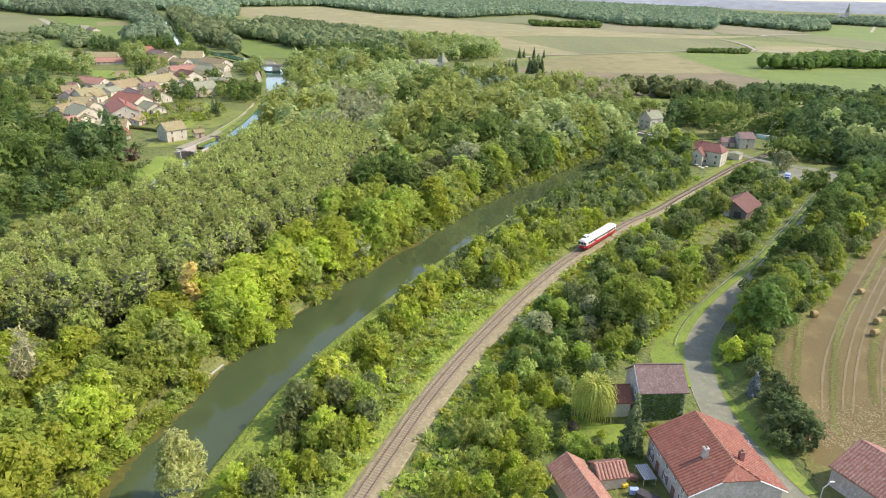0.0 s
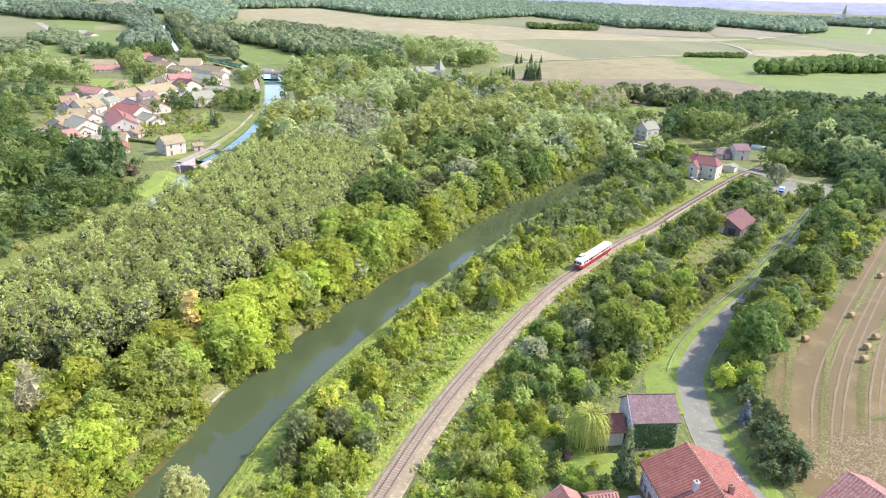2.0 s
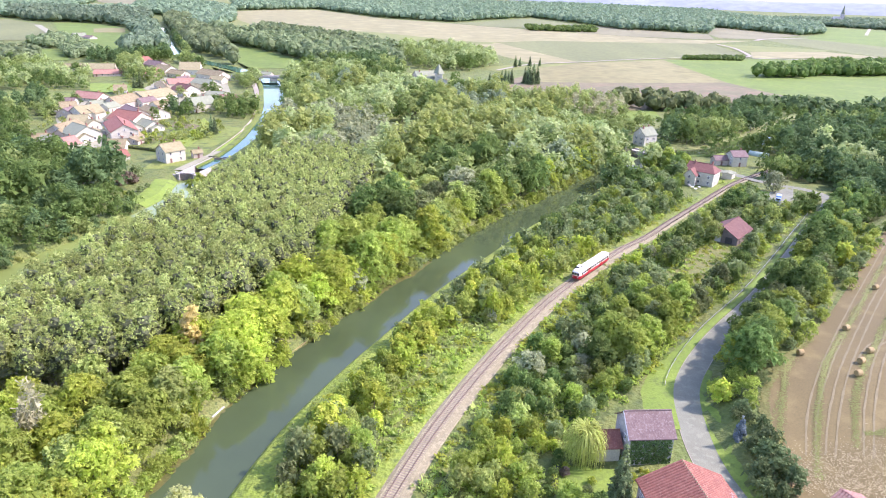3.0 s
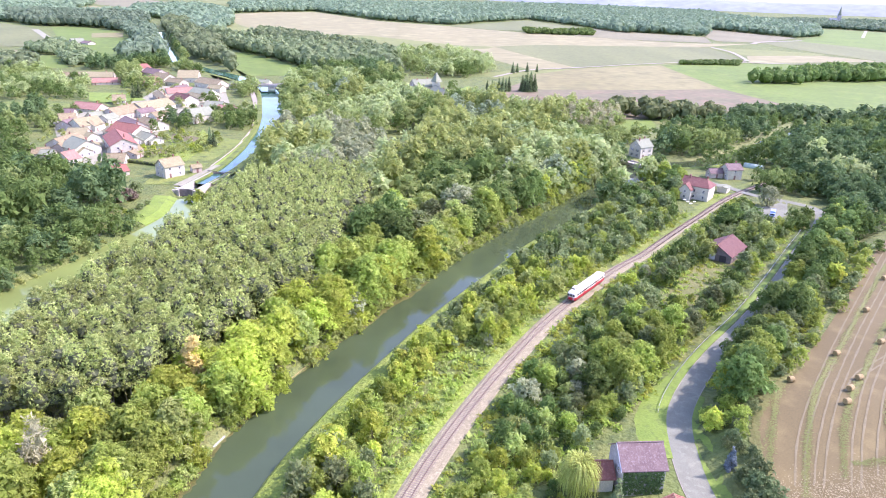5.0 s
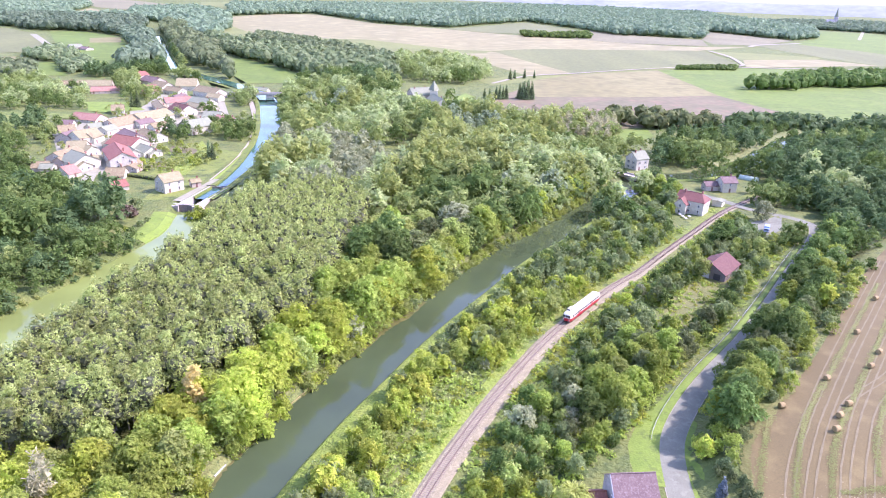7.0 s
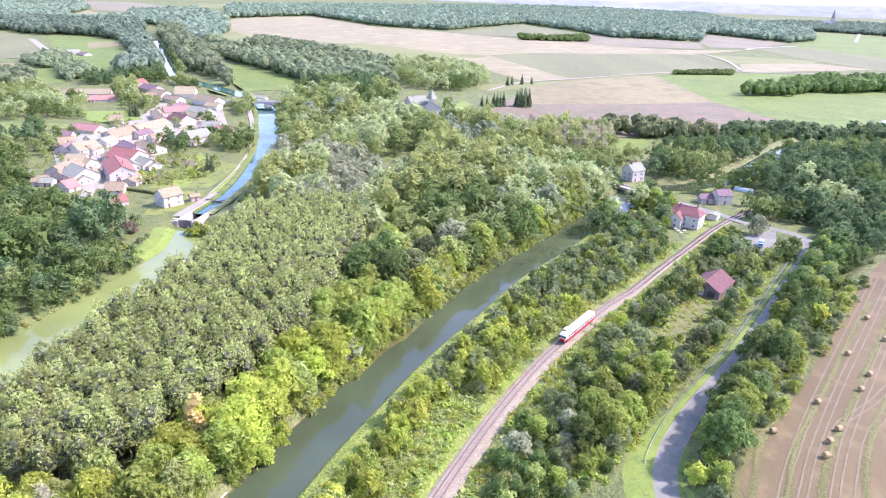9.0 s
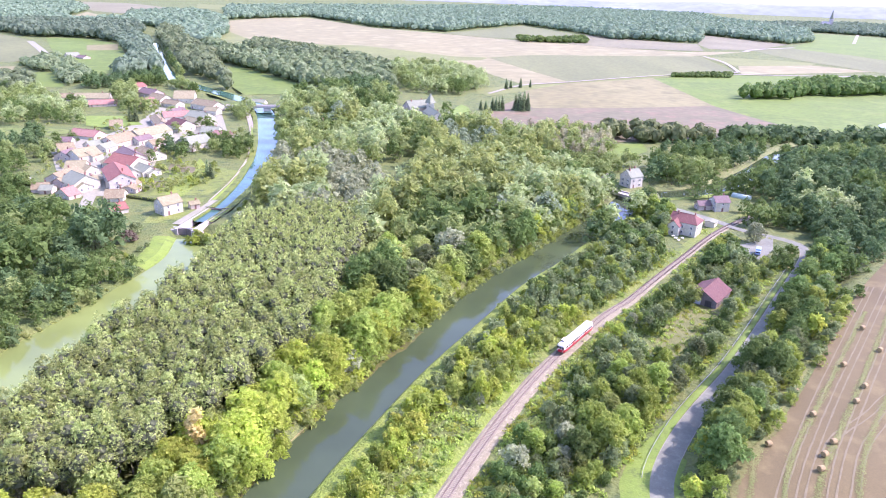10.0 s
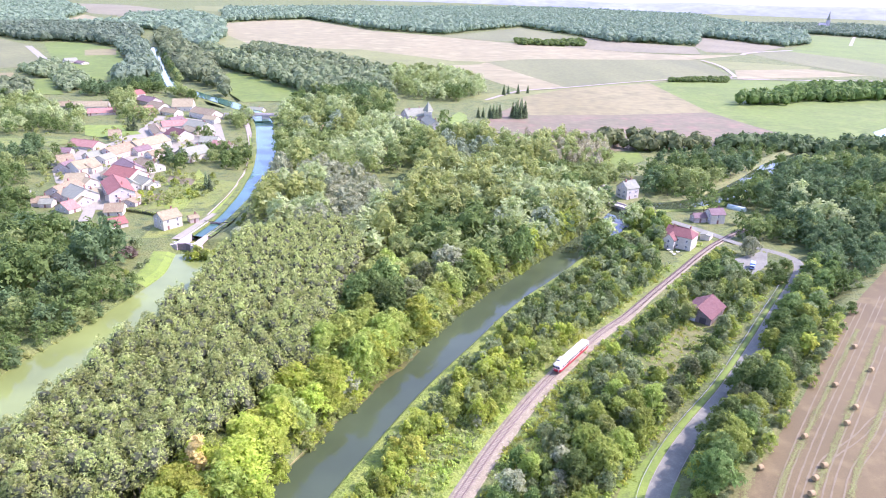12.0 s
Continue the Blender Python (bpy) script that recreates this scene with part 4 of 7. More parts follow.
make_kind("paletree", "willow_tree", "pale silver-green willow by the river", foliage("pale_willow_leaves", (0.42, 0.48, 0.16), (0.54, 0.585, 0.25), 0.52), round_lobes(7, 12.5, 3.0, 14, 0.06), 760, 0.34, PALEBARK, 11, 0.2, loose=0.9, slim=0.7)
WEEP = foliage("weeping_leaves", (0.33, 0.40, 0.085), (0.47, 0.51, 0.14), 0.5)
make_kind("weeping", "weeping_willow", "yellow-green weeping willow with hanging strands", WEEP, [(0, 0, 5.0, 2.2, 2.2, 1.3), (0.9, 0.4, 5.3, 1.3, 1.3, 0.9), (-0.8, -0.6, 5.2, 1.3, 1.3, 0.8)], 160, 0.42, h=6, droop=0.5)


def strands(seed, count):
    """Hanging willow strands: each arches out from the crown and falls almost to the ground."""
    r = np.random.RandomState(seed)
    verts, faces = [], []
    for i in range(count):
        a, out, top = r.uniform(0, 6.28), r.uniform(0.5, 3.5), r.uniform(3.6, 6.4)
        foot = r.uniform(0.3, 2.4) if out > 1.8 else r.uniform(2.5, 4.0)
        side = np.array([-math.sin(a), math.cos(a), 0]) * r.uniform(0.03, 0.075)
        for j in range(6):
            u = j / 5
            d = out * min(1.0, 0.45 + 1.3 * u) + 0.08 * math.sin(5 * u + i)
            z = top + (0.35 * u if u < 0.25 else 0.09) - (top - foot) * max(0.0, u - 0.2) / 0.8
            p = np.array([math.cos(a) * d, math.sin(a) * d, z])
            verts += [p - side * (1 - 0.6 * u), p + side * (1 - 0.6 * u)]
            if j:
                q = len(verts)
                faces.append((q - 4, q - 3, q - 1, q - 2))
    return mesh_from("foliage_curtain", verts, faces, WEEP)


def hedge(pts, h, w, material, label):
    """A clipped hedge along a line: leaf tufts all over a low bank."""
    ln = spline(pts, 0.8)
    lobes = [(x, y, height(x, y) + h * 0.5, w * 0.55, w * 0.55, h * 0.55) for x, y in ln]
    me = crown_mesh("hedge", len(ln), lobes, len(ln) * 14, 0.26, material, core=0.85, hearts=len(ln), fuzz=(0.9, 1.12), blades=4, leafy=False)
    tagged(new("hedge", me), label, "hedge")


KEEP_OUT = []      # circles round houses: x, y, radius
QUEUE = []         # trees to be set: kind, x, y, z, size, height factor, group


def plant(key, x, y, size=1.0, tall=1.0, group="", z=None):
    QUEUE.append((key, x, y, height(x, y) if z is None else z, size, tall, group))


def triangles(me, slots):
    """A mesh's vertices, triangles and, for each triangle, its material's number in a list of its own."""
    v = np.array([p.co for p in me.vertices])
    t, m = [], []
    for p in me.polygons:
        q = tuple(p.vertices)
        t += [(q[0], q[i], q[i + 1]) for i in range(1, len(q) - 1)]
        m += [slots[p.material_index]] * (len(q) - 2)
    return v, np.array(t), np.array(m)


def joined(name, pieces, materials, label, category):
    """One mesh from many pieces: rows of (vertices, triangles, material number)."""
    total, vs, ts, ms = 0, [], [], []
    for v, t, m in pieces:
        vs.append(v)
        ts.append(t + total)
        ms.append(np.zeros(len(t), int) + m)
        total += len(v)
    vs, ts, ms = np.concatenate(vs), np.concatenate(ts), np.concatenate(ms)
    me = bpy.data.meshes.new(name)
    me.vertices.add(len(vs))
    me.vertices.foreach_set("co", vs.ravel())
    me.loops.add(len(ts) * 3)
    me.loops.foreach_set("vertex_index", ts.ravel())
    me.polygons.add(len(ts))
    me.polygons.foreach_set("loop_start", np.arange(len(ts)) * 3)
    for m in materials:
        me.materials.append(m)
    me.polygons.foreach_set("material_index", ms)
    me.polygons.foreach_set("use_smooth", np.zeros(len(ts), bool))
    me.update(calc_edges=True)
    return tagged(new(name, me), label, category, kind="stuff")


def grow(limit=300):
    """Sets the queued trees: the nearest of each name as things of their own, the rest joined by kind."""
    made, rest, arrays = collections.Counter(), collections.defaultdict(list), {}
    for i, (key, x, y, z, size, tall, group) in enumerate(sorted(QUEUE, key=lambda q: q[1] ** 2 + q[2] ** 2)):
        k = i % len(TREES[key])
        name, label, category, trunk, crown, lite = TREES[key][k]
        m = pose(x, y, z - 0.05, 0, 0, (i * 137.5) % 360) @ Matrix.Diagonal((size, size, size * tall, 1))
        if made[name] < limit and not key.startswith("far"):
            made[name] += 1
            root = new(name)
            root.matrix_world = m
            tagged(root, label, category, group)
            part("trunk", trunk, None, root)
            part("crown", crown, None, root)
            if key == "weeping":
                part("foliage_curtain", strands(6, 950), None, root, "long thin hanging leafy strands")
        else:
            if (key, k) not in arrays:
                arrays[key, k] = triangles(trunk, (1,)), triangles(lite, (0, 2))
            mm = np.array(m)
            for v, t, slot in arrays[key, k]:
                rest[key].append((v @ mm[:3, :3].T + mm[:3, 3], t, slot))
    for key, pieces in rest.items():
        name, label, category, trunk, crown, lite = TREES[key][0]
        joined("shrubs" if category == "bush" else "woodland", pieces, [crown.materials[0], trunk.materials[0], CORE_SHADE], "many of: " + label, "shrubs" if category == "bush" else "woodland")


def in_poly(poly, x, y):
    inside, n = False, len(poly)
    for i in range(n):
        (x1, y1), (x2, y2) = poly[i], poly[(i + 1) % n]
        if (y1 > y) != (y2 > y) and x < (x2 - x1) * (y - y1) / (y2 - y1) + x1:
            inside = not inside
    return inside


def clear(x, y, rail=5.0, road=4.5, river=1.0):
    """Which spots lie off the rails, roads, water and houses."""
    x, y = np.asarray(x, float), np.asarray(y, float)
    ok = np.ones(x.shape, bool)
    for line, room in ((RAIL_LINE, rail), (ROAD_LINE, road), (RIVER_LINE, RIVER_HALF + river), (LOWER_LINE, LOWER_HALF + 1), (UPPER_LINE, UPPER_HALF + 2), (CROSS_LINE, 5)):
        ok &= np.abs(side_distance(line, x, y)[0]) > room
    for a, b, r in KEEP_OUT:
        ok &= (x - a) ** 2 + (y - b) ** 2 > r * r
    return ok


def scatter(poly, spacing, seed, jitter=0.35):
    """Uneven spots that fill an outline."""
    r = random.Random(seed)
    xs, ys = [p[0] for p in poly], [p[1] for p in poly]
    out, y, row = [], min(ys), 0
    while y < max(ys):
        x = min(xs) + (row % 2) * spacing / 2
        while x < max(xs):
            px, py = x + r.uniform(-jitter, jitter) * spacing, y + r.uniform(-jitter, jitter) * spacing
            if in_poly(poly, px, py):
                out.append((px, py))
            x += spacing
        y += spacing * 0.87
        row += 1
    return out


def wood(poly, spacing, seed, kinds, lo=0.8, hi=1.2, group="", tall=1.0, upper=None, vary=0.12, **kw):
    """Plants an outline with a mix of kinds: rows of (kind, weight). upper: a y past which another mix grows."""
    r = random.Random(seed)
    keys, weights = [k for k, w in kinds], [w for k, w in kinds]
    spots = np.array(scatter(poly, spacing, seed))
    ok, zs = clear(spots[:, 0], spots[:, 1], **kw), ground(spots[:, 0], spots[:, 1])
    bounds, total = list(itertools.accumulate(weights)), sum(weights)
    for (x, y), good, z in zip(spots, ok, zs):
        key, s = r.choices(keys, weights)[0], r.uniform(lo, hi)
        if upper and y > upper[0]:
            key = r.choices([k for k, w in upper[1]], [w for k, w in upper[1]])[0]
        if spacing > 7 and r.random() < 0.88:      # trees of a kind stand in groups
            n = (math.sin(x * 0.06 + seed) + math.sin(y * 0.052 + 2 * seed + 0.03 * x) + math.sin((x - y) * 0.04 + seed)) / 3
            key = keys[sum(b < total * min(0.999, max(0.0, 0.5 + 0.62 * n)) for b in bounds)]
        if good:
            plant(key, x, y, s, tall * r.uniform(1 - vary, 1 + vary), group, z)


def far_wood(name, poly, spacing, seed, label, h=14.0, material=HAZYLEAF, sprays=14):
    """A distant wood as one mesh of very many crowns, each a lumpy heart with leaf sprays on it."""
    r = np.random.RandomState(seed)
    bv, bf = BALL0
    bf = np.array(bf)
    spots = np.array(scatter(poly, spacing, seed, 0.45))
    z = ground(spots[:, 0], spots[:, 1])
    pieces = []
    for (x, y), g in zip(spots, z):
        s = r.uniform(0.7, 1.25)
        w = spacing * 0.6 * s
        size = np.array([w, w, h * 0.46 * s])
        mid = np.array([x, y, g + h * 0.5 * s])
        a = r.uniform(0, 6.28)
        turn = np.array([[math.cos(a), -math.sin(a), 0], [math.sin(a), math.cos(a), 0], [0, 0, 1]])
        pieces.append((bv @ turn.T * size * r.uniform(0.8, 1.12, (len(bv), 1)) + mid, bf, 0))
        d = r.normal(size=(sprays, 3))
        d[:, 2] = np.abs(d[:, 2]) - 0.25
        d /= np.linalg.norm(d, axis=1)[:, None]
        p = mid + d * size * r.uniform(0.85, 1.15, (sprays, 1))
        t = np.cross(d, r.normal(size=d.shape))
        t /= np.linalg.norm(t, axis=1)[:, None]
        b = np.cross(d, t) + d * r.uniform(-0.6, 0.6, (sprays, 1))
        k = w * r.uniform(0.3, 0.5, (sprays, 1))
        tri = np.stack([p - t * k, p + t * k, p + b * k * 1.3], 1).reshape(-1, 3)
        pieces.append((tri, np.arange(sprays * 3).reshape(-1, 3), 0))
    return joined(name, pieces, [material], label, "woodland")


# ---- buildings ----
WALLS = {"W": (RENDER_W, "white-rendered"), "C": (RENDER_C, "cream-rendered"), "G": (RENDER_G, "grey-rendered"), "B": (OLDWOOD, "weathered wooden")}
ROOFS = {"V": (TILE_V, "weathered red tile roof"), "B": (TILE_B, "brownish-red tile roof"), "M": (TILE_M, "maroon tile roof"), "R": (TILE_R, "red tile roof"), "P": (TILE_P, "faded pink tile roof"), "D": (TILE_D, "dark brown tile roof"), "S": (SLATE, "grey slate roof"), "K": (TILE_K, "pink ribbed tile roof"), "O": (TILE_O, "old mottled tile roof")}


def roof_slab(l, w, eave, ridge, side, over=0.45, thick=0.16, ribs=0.0, hip=0.0):
    """One slope of a roof whose ridge runs along x; side -1 or 1 in y. ribs: spacing of the tile rolls. hip: how far the ridge is drawn in at its far end."""
    bm = bmesh.new()
    rise = (ridge - eave) / (w / 2)
    y1, z1 = side * (w / 2 + over), eave - over * rise
    hl = l / 2 + over
    n = max(2, int(2 * hl / ribs) * 4) if ribs else 1
    xs = [-hl, hl - hip, hl] if hip else [-hl + 2 * hl * i / n for i in range(n + 1)]
    n = len(xs) - 1
    top, low = [], []
    for i, x in enumerate(xs):
        lift = (0.0, 0.16, 0.2, 0.16)[i % 4] if ribs else 0.0
        cut = max(0.0, (x - hl + hip) / hip) if hip else 0.0
        zt = ridge + thick * 0.9
        yt, ztt = y1 * cut, zt + (z1 + thick - zt) * cut
        top.append((bm.verts.new((x, yt, ztt + lift)), bm.verts.new((x, y1, z1 + thick + lift))))
        low.append((bm.verts.new((x, yt, ztt - thick)), bm.verts.new((x, y1, z1))))
    for i in range(n):
        bm.faces.new((top[i][0], top[i][1], top[i + 1][1], top[i + 1][0]))
        bm.faces.new((low[i][0], low[i + 1][0], low[i + 1][1], low[i][1]))
        bm.faces.new((top[i][1], low[i][1], low[i + 1][1], top[i + 1][1]))
    for i in (0, n):
        try:
            bm.faces.new((top[i][0], top[i][1], low[i][1], low[i][0]))
        except ValueError:
            pass
    bmesh.ops.remove_doubles(bm, verts=bm.verts[:], dist=0.001)
    bmesh.ops.recalc_face_normals(bm, faces=bm.faces[:])
    return bm


def add_window(root, x, y, z, face, w=0.9, h=1.3, shutter=None, frame_material=WHITE):
    """A window with frame, pane and sill on a wall; face: the way that it looks, in degrees from +x."""
    m = Matrix.Translation((x, y, z)) @ pose(0, 0, 0, 0, 0, face + 90)
    bm = bmesh.new()
    for sx, sz, ax, az in ((0.1, h, -w / 2, 0), (0.1, h, w / 2, 0), (w + 0.1, 0.1, 0, -0.05), (w + 0.1, 0.1, 0, h - 0.05), (0.05, h, 0, 0)):
        box(sx, 0.12, sz, (ax, -0.02, az), bm=bm)
    fr = part("window", bm, frame_material, root)
    fr.matrix_local = m
    part("pane", box(w, 0.04, h, (0, 0.015, 0)), GLASS, fr)
    part("window_sill", box(w + 0.24, 0.2, 0.08, (0, -0.06, -0.13)), STONE, fr)
    if shutter:
        for sd in (-1, 1):
            part("shutter", box(w * 0.48, 0.06, h + 0.05, (sd * (w * 0.76), -0.05, 0)), shutter, fr)
    return fr


def add_chimney(root, x, y, z, h, w=0.6, material=BRICK):
    bm = box(w, w, h, (x, y, z))
    box(w + 0.16, w + 0.16, 0.14, (x, y, z + h), bm=bm)
    ch = part("chimney", bm, material, root)
    pot = rod((x - 0.12, y, z + h + 0.1), (x - 0.12, y, z + h + 0.5), 0.11, 0.09)
    rod((x + 0.14, y, z + h + 0.1), (x + 0.14, y, z + h + 0.4), 0.11, 0.09, bm=pot)
    part("chimney_pot", pot, TILE_P, ch)


def house(x, y, w, l, eave, ridge, turn, wall="W", roof="R", label="", windows=True, chimneys=1, ribs=0.0, hip=0.0, name="house", base=None, storeys=None,
          shutter=None, door=True, category="house", keep=None, group=""):
    """A house with its ridge along its own x, turned by so many degrees. Heights are above its foot."""
    wm, wname = WALLS[wall]
    rm, rname = ROOFS[roof]
    z0 = height(x, y) if base is None else base
    root = thing(name, pose(x, y, z0, 0, 0, turn), label or wname + " village house with a " + rname, category, group)
    KEEP_OUT.append((x, y, keep or max(w, l) * 0.62))
    a, b = w / 2, l / 2
    bm = bmesh.new()
    rings = []
    for sx, peak in ((-b, ridge - 0.02), (b, eave if hip else ridge - 0.02)):
        rings.append([bm.verts.new((sx, q, p)) for q, p in ((-a, -0.6), (a, -0.6), (a, eave), (a * 0.02, peak - 0.02), (0, peak), (-a * 0.02, peak - 0.02), (-a, eave))])
    for i in range(7):
        bm.faces.new((rings[0][i], rings[0][(i + 1) % 7], rings[1][(i + 1) % 7], rings[1][i]))
    bm.faces.new(rings[0][::-1])
    bm.faces.new(rings[1])
    bmesh.ops.recalc_face_normals(bm, faces=bm.faces[:])
    part("wall", bm, wm, root)
    over = 0.4
    for sd in (-1, 1):
        part("roof", roof_slab(l, w, eave, ridge, sd, over, ribs=ribs, hip=hip), rm, root)
    part("ridge_cap", rod((-b - over, 0, ridge + 0.16), (b + over - hip, 0, ridge + 0.16), 0.16, sides=6), rm, root)
    if hip:
        low = eave - over * (ridge - eave) / a
        bm = bmesh.new()
        up = [bm.verts.new(q) for q in ((b + over, -a - over, low + 0.16), (b + over, a + over, low + 0.16), (b + over - hip, 0, ridge + 0.15))]
        dn = [bm.verts.new((q.co.x, q.co.y, q.co.z - 0.18)) for q in up]
        bm.faces.new(up)
        bm.faces.new(dn[::-1])
        for i in range(3):
            bm.faces.new((up[i], dn[i], dn[(i + 1) % 3], up[(i + 1) % 3]))
        part("roof", bm, rm, root)
    if chimneys:
        add_chimney(root, b * 0.55, a * 0.2, ridge - 0.7, 1.7)
    if chimneys > 1:
        add_chimney(root, -b * 0.6, -a * 0.15, ridge - 0.6, 1.6)
    levels = storeys or (2 if eave > 4.4 else 1)
    if windows:
        for lv in range(levels):
            z = 0.95 + lv * 2.65
            if z + 1.2 > eave:
                continue
            count = max(1, int(l / 4.2))
            for i in range(count):
                xx = -b + l * (i + 0.5) / count
                for sd in (-1, 1):
                    if door and lv == 0 and i == 0:
                        dr = part("door", box(1.0, 0.14, 2.1, (xx, sd * a, 0)), SHUTTER, root)
                        part("door_handle", box(0.06, 0.3, 0.12, (xx + 0.35, sd * (a + 0.02), 1.0)), GALV, dr)
                    else:
                        add_window(root, xx, sd * (a + 0.02), z, 90 * sd, shutter=shutter)
            for sd in (-1, 1):
                for yy in ((-a * 0.45, a * 0.45) if w > 7 else (0.0,)):
                    add_window(root, sd * (b + 0.02), yy, z, 0 if sd > 0 else 180, shutter=shutter)
        if ridge - eave > 2.6:
            for sd in (-1,) if hip else (-1, 1):
                add_window(root, sd * (b + 0.02), 0, eave + 0.3, 0 if sd > 0 else 180, 0.7, 0.9)
    return root


# farmhouse with a half-hipped roof
farm = thing("farmhouse", pose(42.9, 87.3, 2.1, 0, 0, 97), "grey-rendered farmhouse with a corrugated red tile roof", "house")
KEEP_OUT.append((43, 87, 10))
FW, FL, FE, FR = 14.2, 14.4, 4.9, 8.3
bm = bmesh.new()
cut, yy = 0.62, 0.38 * FW / 2
near = [(-FW / 2, -0.6), (FW / 2, -0.6), (FW / 2, FE), (yy, FE + (FR - FE) * cut), (-yy, FE + (FR - FE) * cut), (-FW / 2, FE)]
far = [(-FW / 2, -0.6), (FW / 2, -0.6), (FW / 2, FE), (0.05, FR), (-0.05, FR), (-FW / 2, FE)]
ra = [bm.verts.new((-FL / 2, p, q)) for p, q in near]
rb = [bm.verts.new((FL / 2, p, q)) for p, q in far]
for i in range(6):
    bm.faces.new((ra[i], ra[(i + 1) % 6], rb[(i + 1) % 6], rb[i]))
bm.faces.new(ra[::-1])
bm.faces.new(rb)
bmesh.ops.recalc_face_normals(bm, faces=bm.faces[:])
part("wall", bm, RENDER_G, farm)
HIP = 1.9
ov = 0.5
for sd in (-1, 1):
    bm = bmesh.new()
    n = 4 * 27
    rise = (FR - FE) / (FW / 2)
    y1, z1 = sd * (FW / 2 + ov), FE - ov * rise
    rows = []
    for i in range(n + 1):
        x = -FL / 2 - ov + (FL + 2 * ov) * i / n
        lift = (0.0, 0.2, 0.24, 0.2)[i % 4]
        c = max(0.0, (-FL / 2 - ov + HIP - x) / HIP) * (1 - cut)
        yt, zt = y1 * c, FR + 0.1 + (z1 - FR - 0.1) * c
        rows.append([bm.verts.new(v) for v in ((x, yt, zt + lift), (x, y1, z1 + 0.12 + lift), (x, y1, z1 - 0.06), (x, yt, zt - 0.15))])
    for a, b in zip(rows, rows[1:]):
        for i in range(4):
            bm.faces.new((a[i], a[(i + 1) % 4], b[(i + 1) % 4], b[i]))
    bm.faces.new(rows[0])
    bm.faces.new(rows[-1][::-1])
    bmesh.ops.recalc_face_normals(bm, faces=bm.faces[:])
    part("roof", bm, TILE_R, farm, "faded red ribbed tiles")
bm = bmesh.new()
zc, yc = FR + 0.1 + (FE - ov * (FR - FE) / (FW / 2) - FR - 0.1) * (1 - cut), (FW / 2 + ov) * (1 - cut)
v = [bm.verts.new(p) for p in ((-FL / 2 - ov + HIP, 0, FR + 0.14), (-FL / 2 - ov, yc, zc + 0.03), (-FL / 2 - ov, -yc, zc + 0.03), (-FL / 2 - ov + HIP, 0, FR - 0.1), (-FL / 2 - ov, yc, zc - 0.15), (-FL / 2 - ov, -yc, zc - 0.15))]
for f in ((0, 1, 2), (3, 5, 4), (1, 4, 5, 2), (0, 3, 4, 1), (0, 2, 5, 3)):
    bm.faces.new([v[i] for i in f])
part("roof_hip", bm, TILE_R, farm, "small faded hip of the tile roof")
part("ridge_cap", rod((-FL / 2 + HIP - ov, 0, FR + 0.14), (FL / 2 + ov, 0, FR + 0.14), 0.15, sides=6), TILE_P, farm)
for sd in (-1, 1):
    part("verge_board", rod((-FL / 2 - ov - 0.04, sd * (FW / 2 + ov), FE - ov * (FR - FE) / (FW / 2) - 0.05), (-FL / 2 - ov - 0.04, sd * yc, zc - 0.1), 0.1, sides=4), WHITE, farm, "white painted verge board")
add_chimney(farm, -2.2, 2.9, 6.3, 2.3, 0.7, CONCRETE)
add_chimney(farm, -4.0, -1.7, 6.9, 2.2, 0.65, BRICK)
for xx in (-5.3, -2.6, 0.2, 3.2, 5.6):
    add_window(farm, xx, FW / 2 + 0.02, 3.2, 90, 0.8, 1.1, None)
    if xx in (-2.6, 3.2):
        part("door", box(1.1, 0.14, 2.1, (xx, FW / 2, 0)), SHUTTER, farm)
    else:
        add_window(farm, xx, FW / 2 + 0.02, 0.9, 90, 0.9, 1.3, SHUTTER)
ant = rod((-4.0, -2.4, 7.0), (-4.0, -2.4, 10.6), 0.03)
rod((-4.7, -2.4, 10.5), (-3.0, -2.8, 10.5), 0.02, bm=ant)
for i in range(5):
    rod((-4.5 + i * 0.33, -2.8 - i * 0.05 + 0.02, 10.5), (-4.5 + i * 0.33, -2.2 - i * 0.05, 10.5), 0.012, bm=ant)
part("antenna", ant, GALV, farm, "rooftop television aerial")

# house with ivy
ivy_house = house(39.6, 107.6, 7.6, 8.2, 5.6, 8.7, 5, "G", "D", "grey house with a weathered brown roof and ivy", windows=False, base=2.7, chimneys=0, keep=6)
iv = random.Random(4)
bm = bmesh.new()
for i in range(900):
    p = Vector((iv.uniform(-4.0, 3.9), -3.85 - iv.uniform(0, 0.14), iv.uniform(0.0, 5.2)))
    t = pose(p.x, p.y, p.z, iv.uniform(50, 120), iv.uniform(-30, 30), iv.uniform(-35, 35))
    s = iv.uniform(0.14, 0.3)
    bm.faces.new([bm.verts.new(t @ Vector(q)) for q in ((-s, 0, 0), (0, -s, 0.02), (s, 0, 0), (0, s * 1.2, 0.02))])
part("ivy", bm, IVY, ivy_house, "dense dark ivy covering the wall")
part("verge_board", rod((-4.55, -4.2, 5.25), (-4.55, 0, 8.75), 0.09, sides=4), WHITE, ivy_house)
add_window(ivy_house, -4.12, 1.2, 1.0, 180)
add_window(ivy_house, -4.12, -1.4, 3.4, 180)
house(32.4, 107.4, 5.2, 4.4, 2.6, 4.4, 5, "W", "R", "low white annex with a dark red roof", windows=False, base=2.6, chimneys=0, keep=4, name="annex", category="annex")
house(22.2, 83.3, 5.6, 10.5, 2.3, 4.2, 107, "C", "K", "low outbuilding with a pink ribbed tile roof", windows=False, base=1.9, chimneys=0, ribs=0.55, keep=6, name="outbuilding", category="outbuilding")
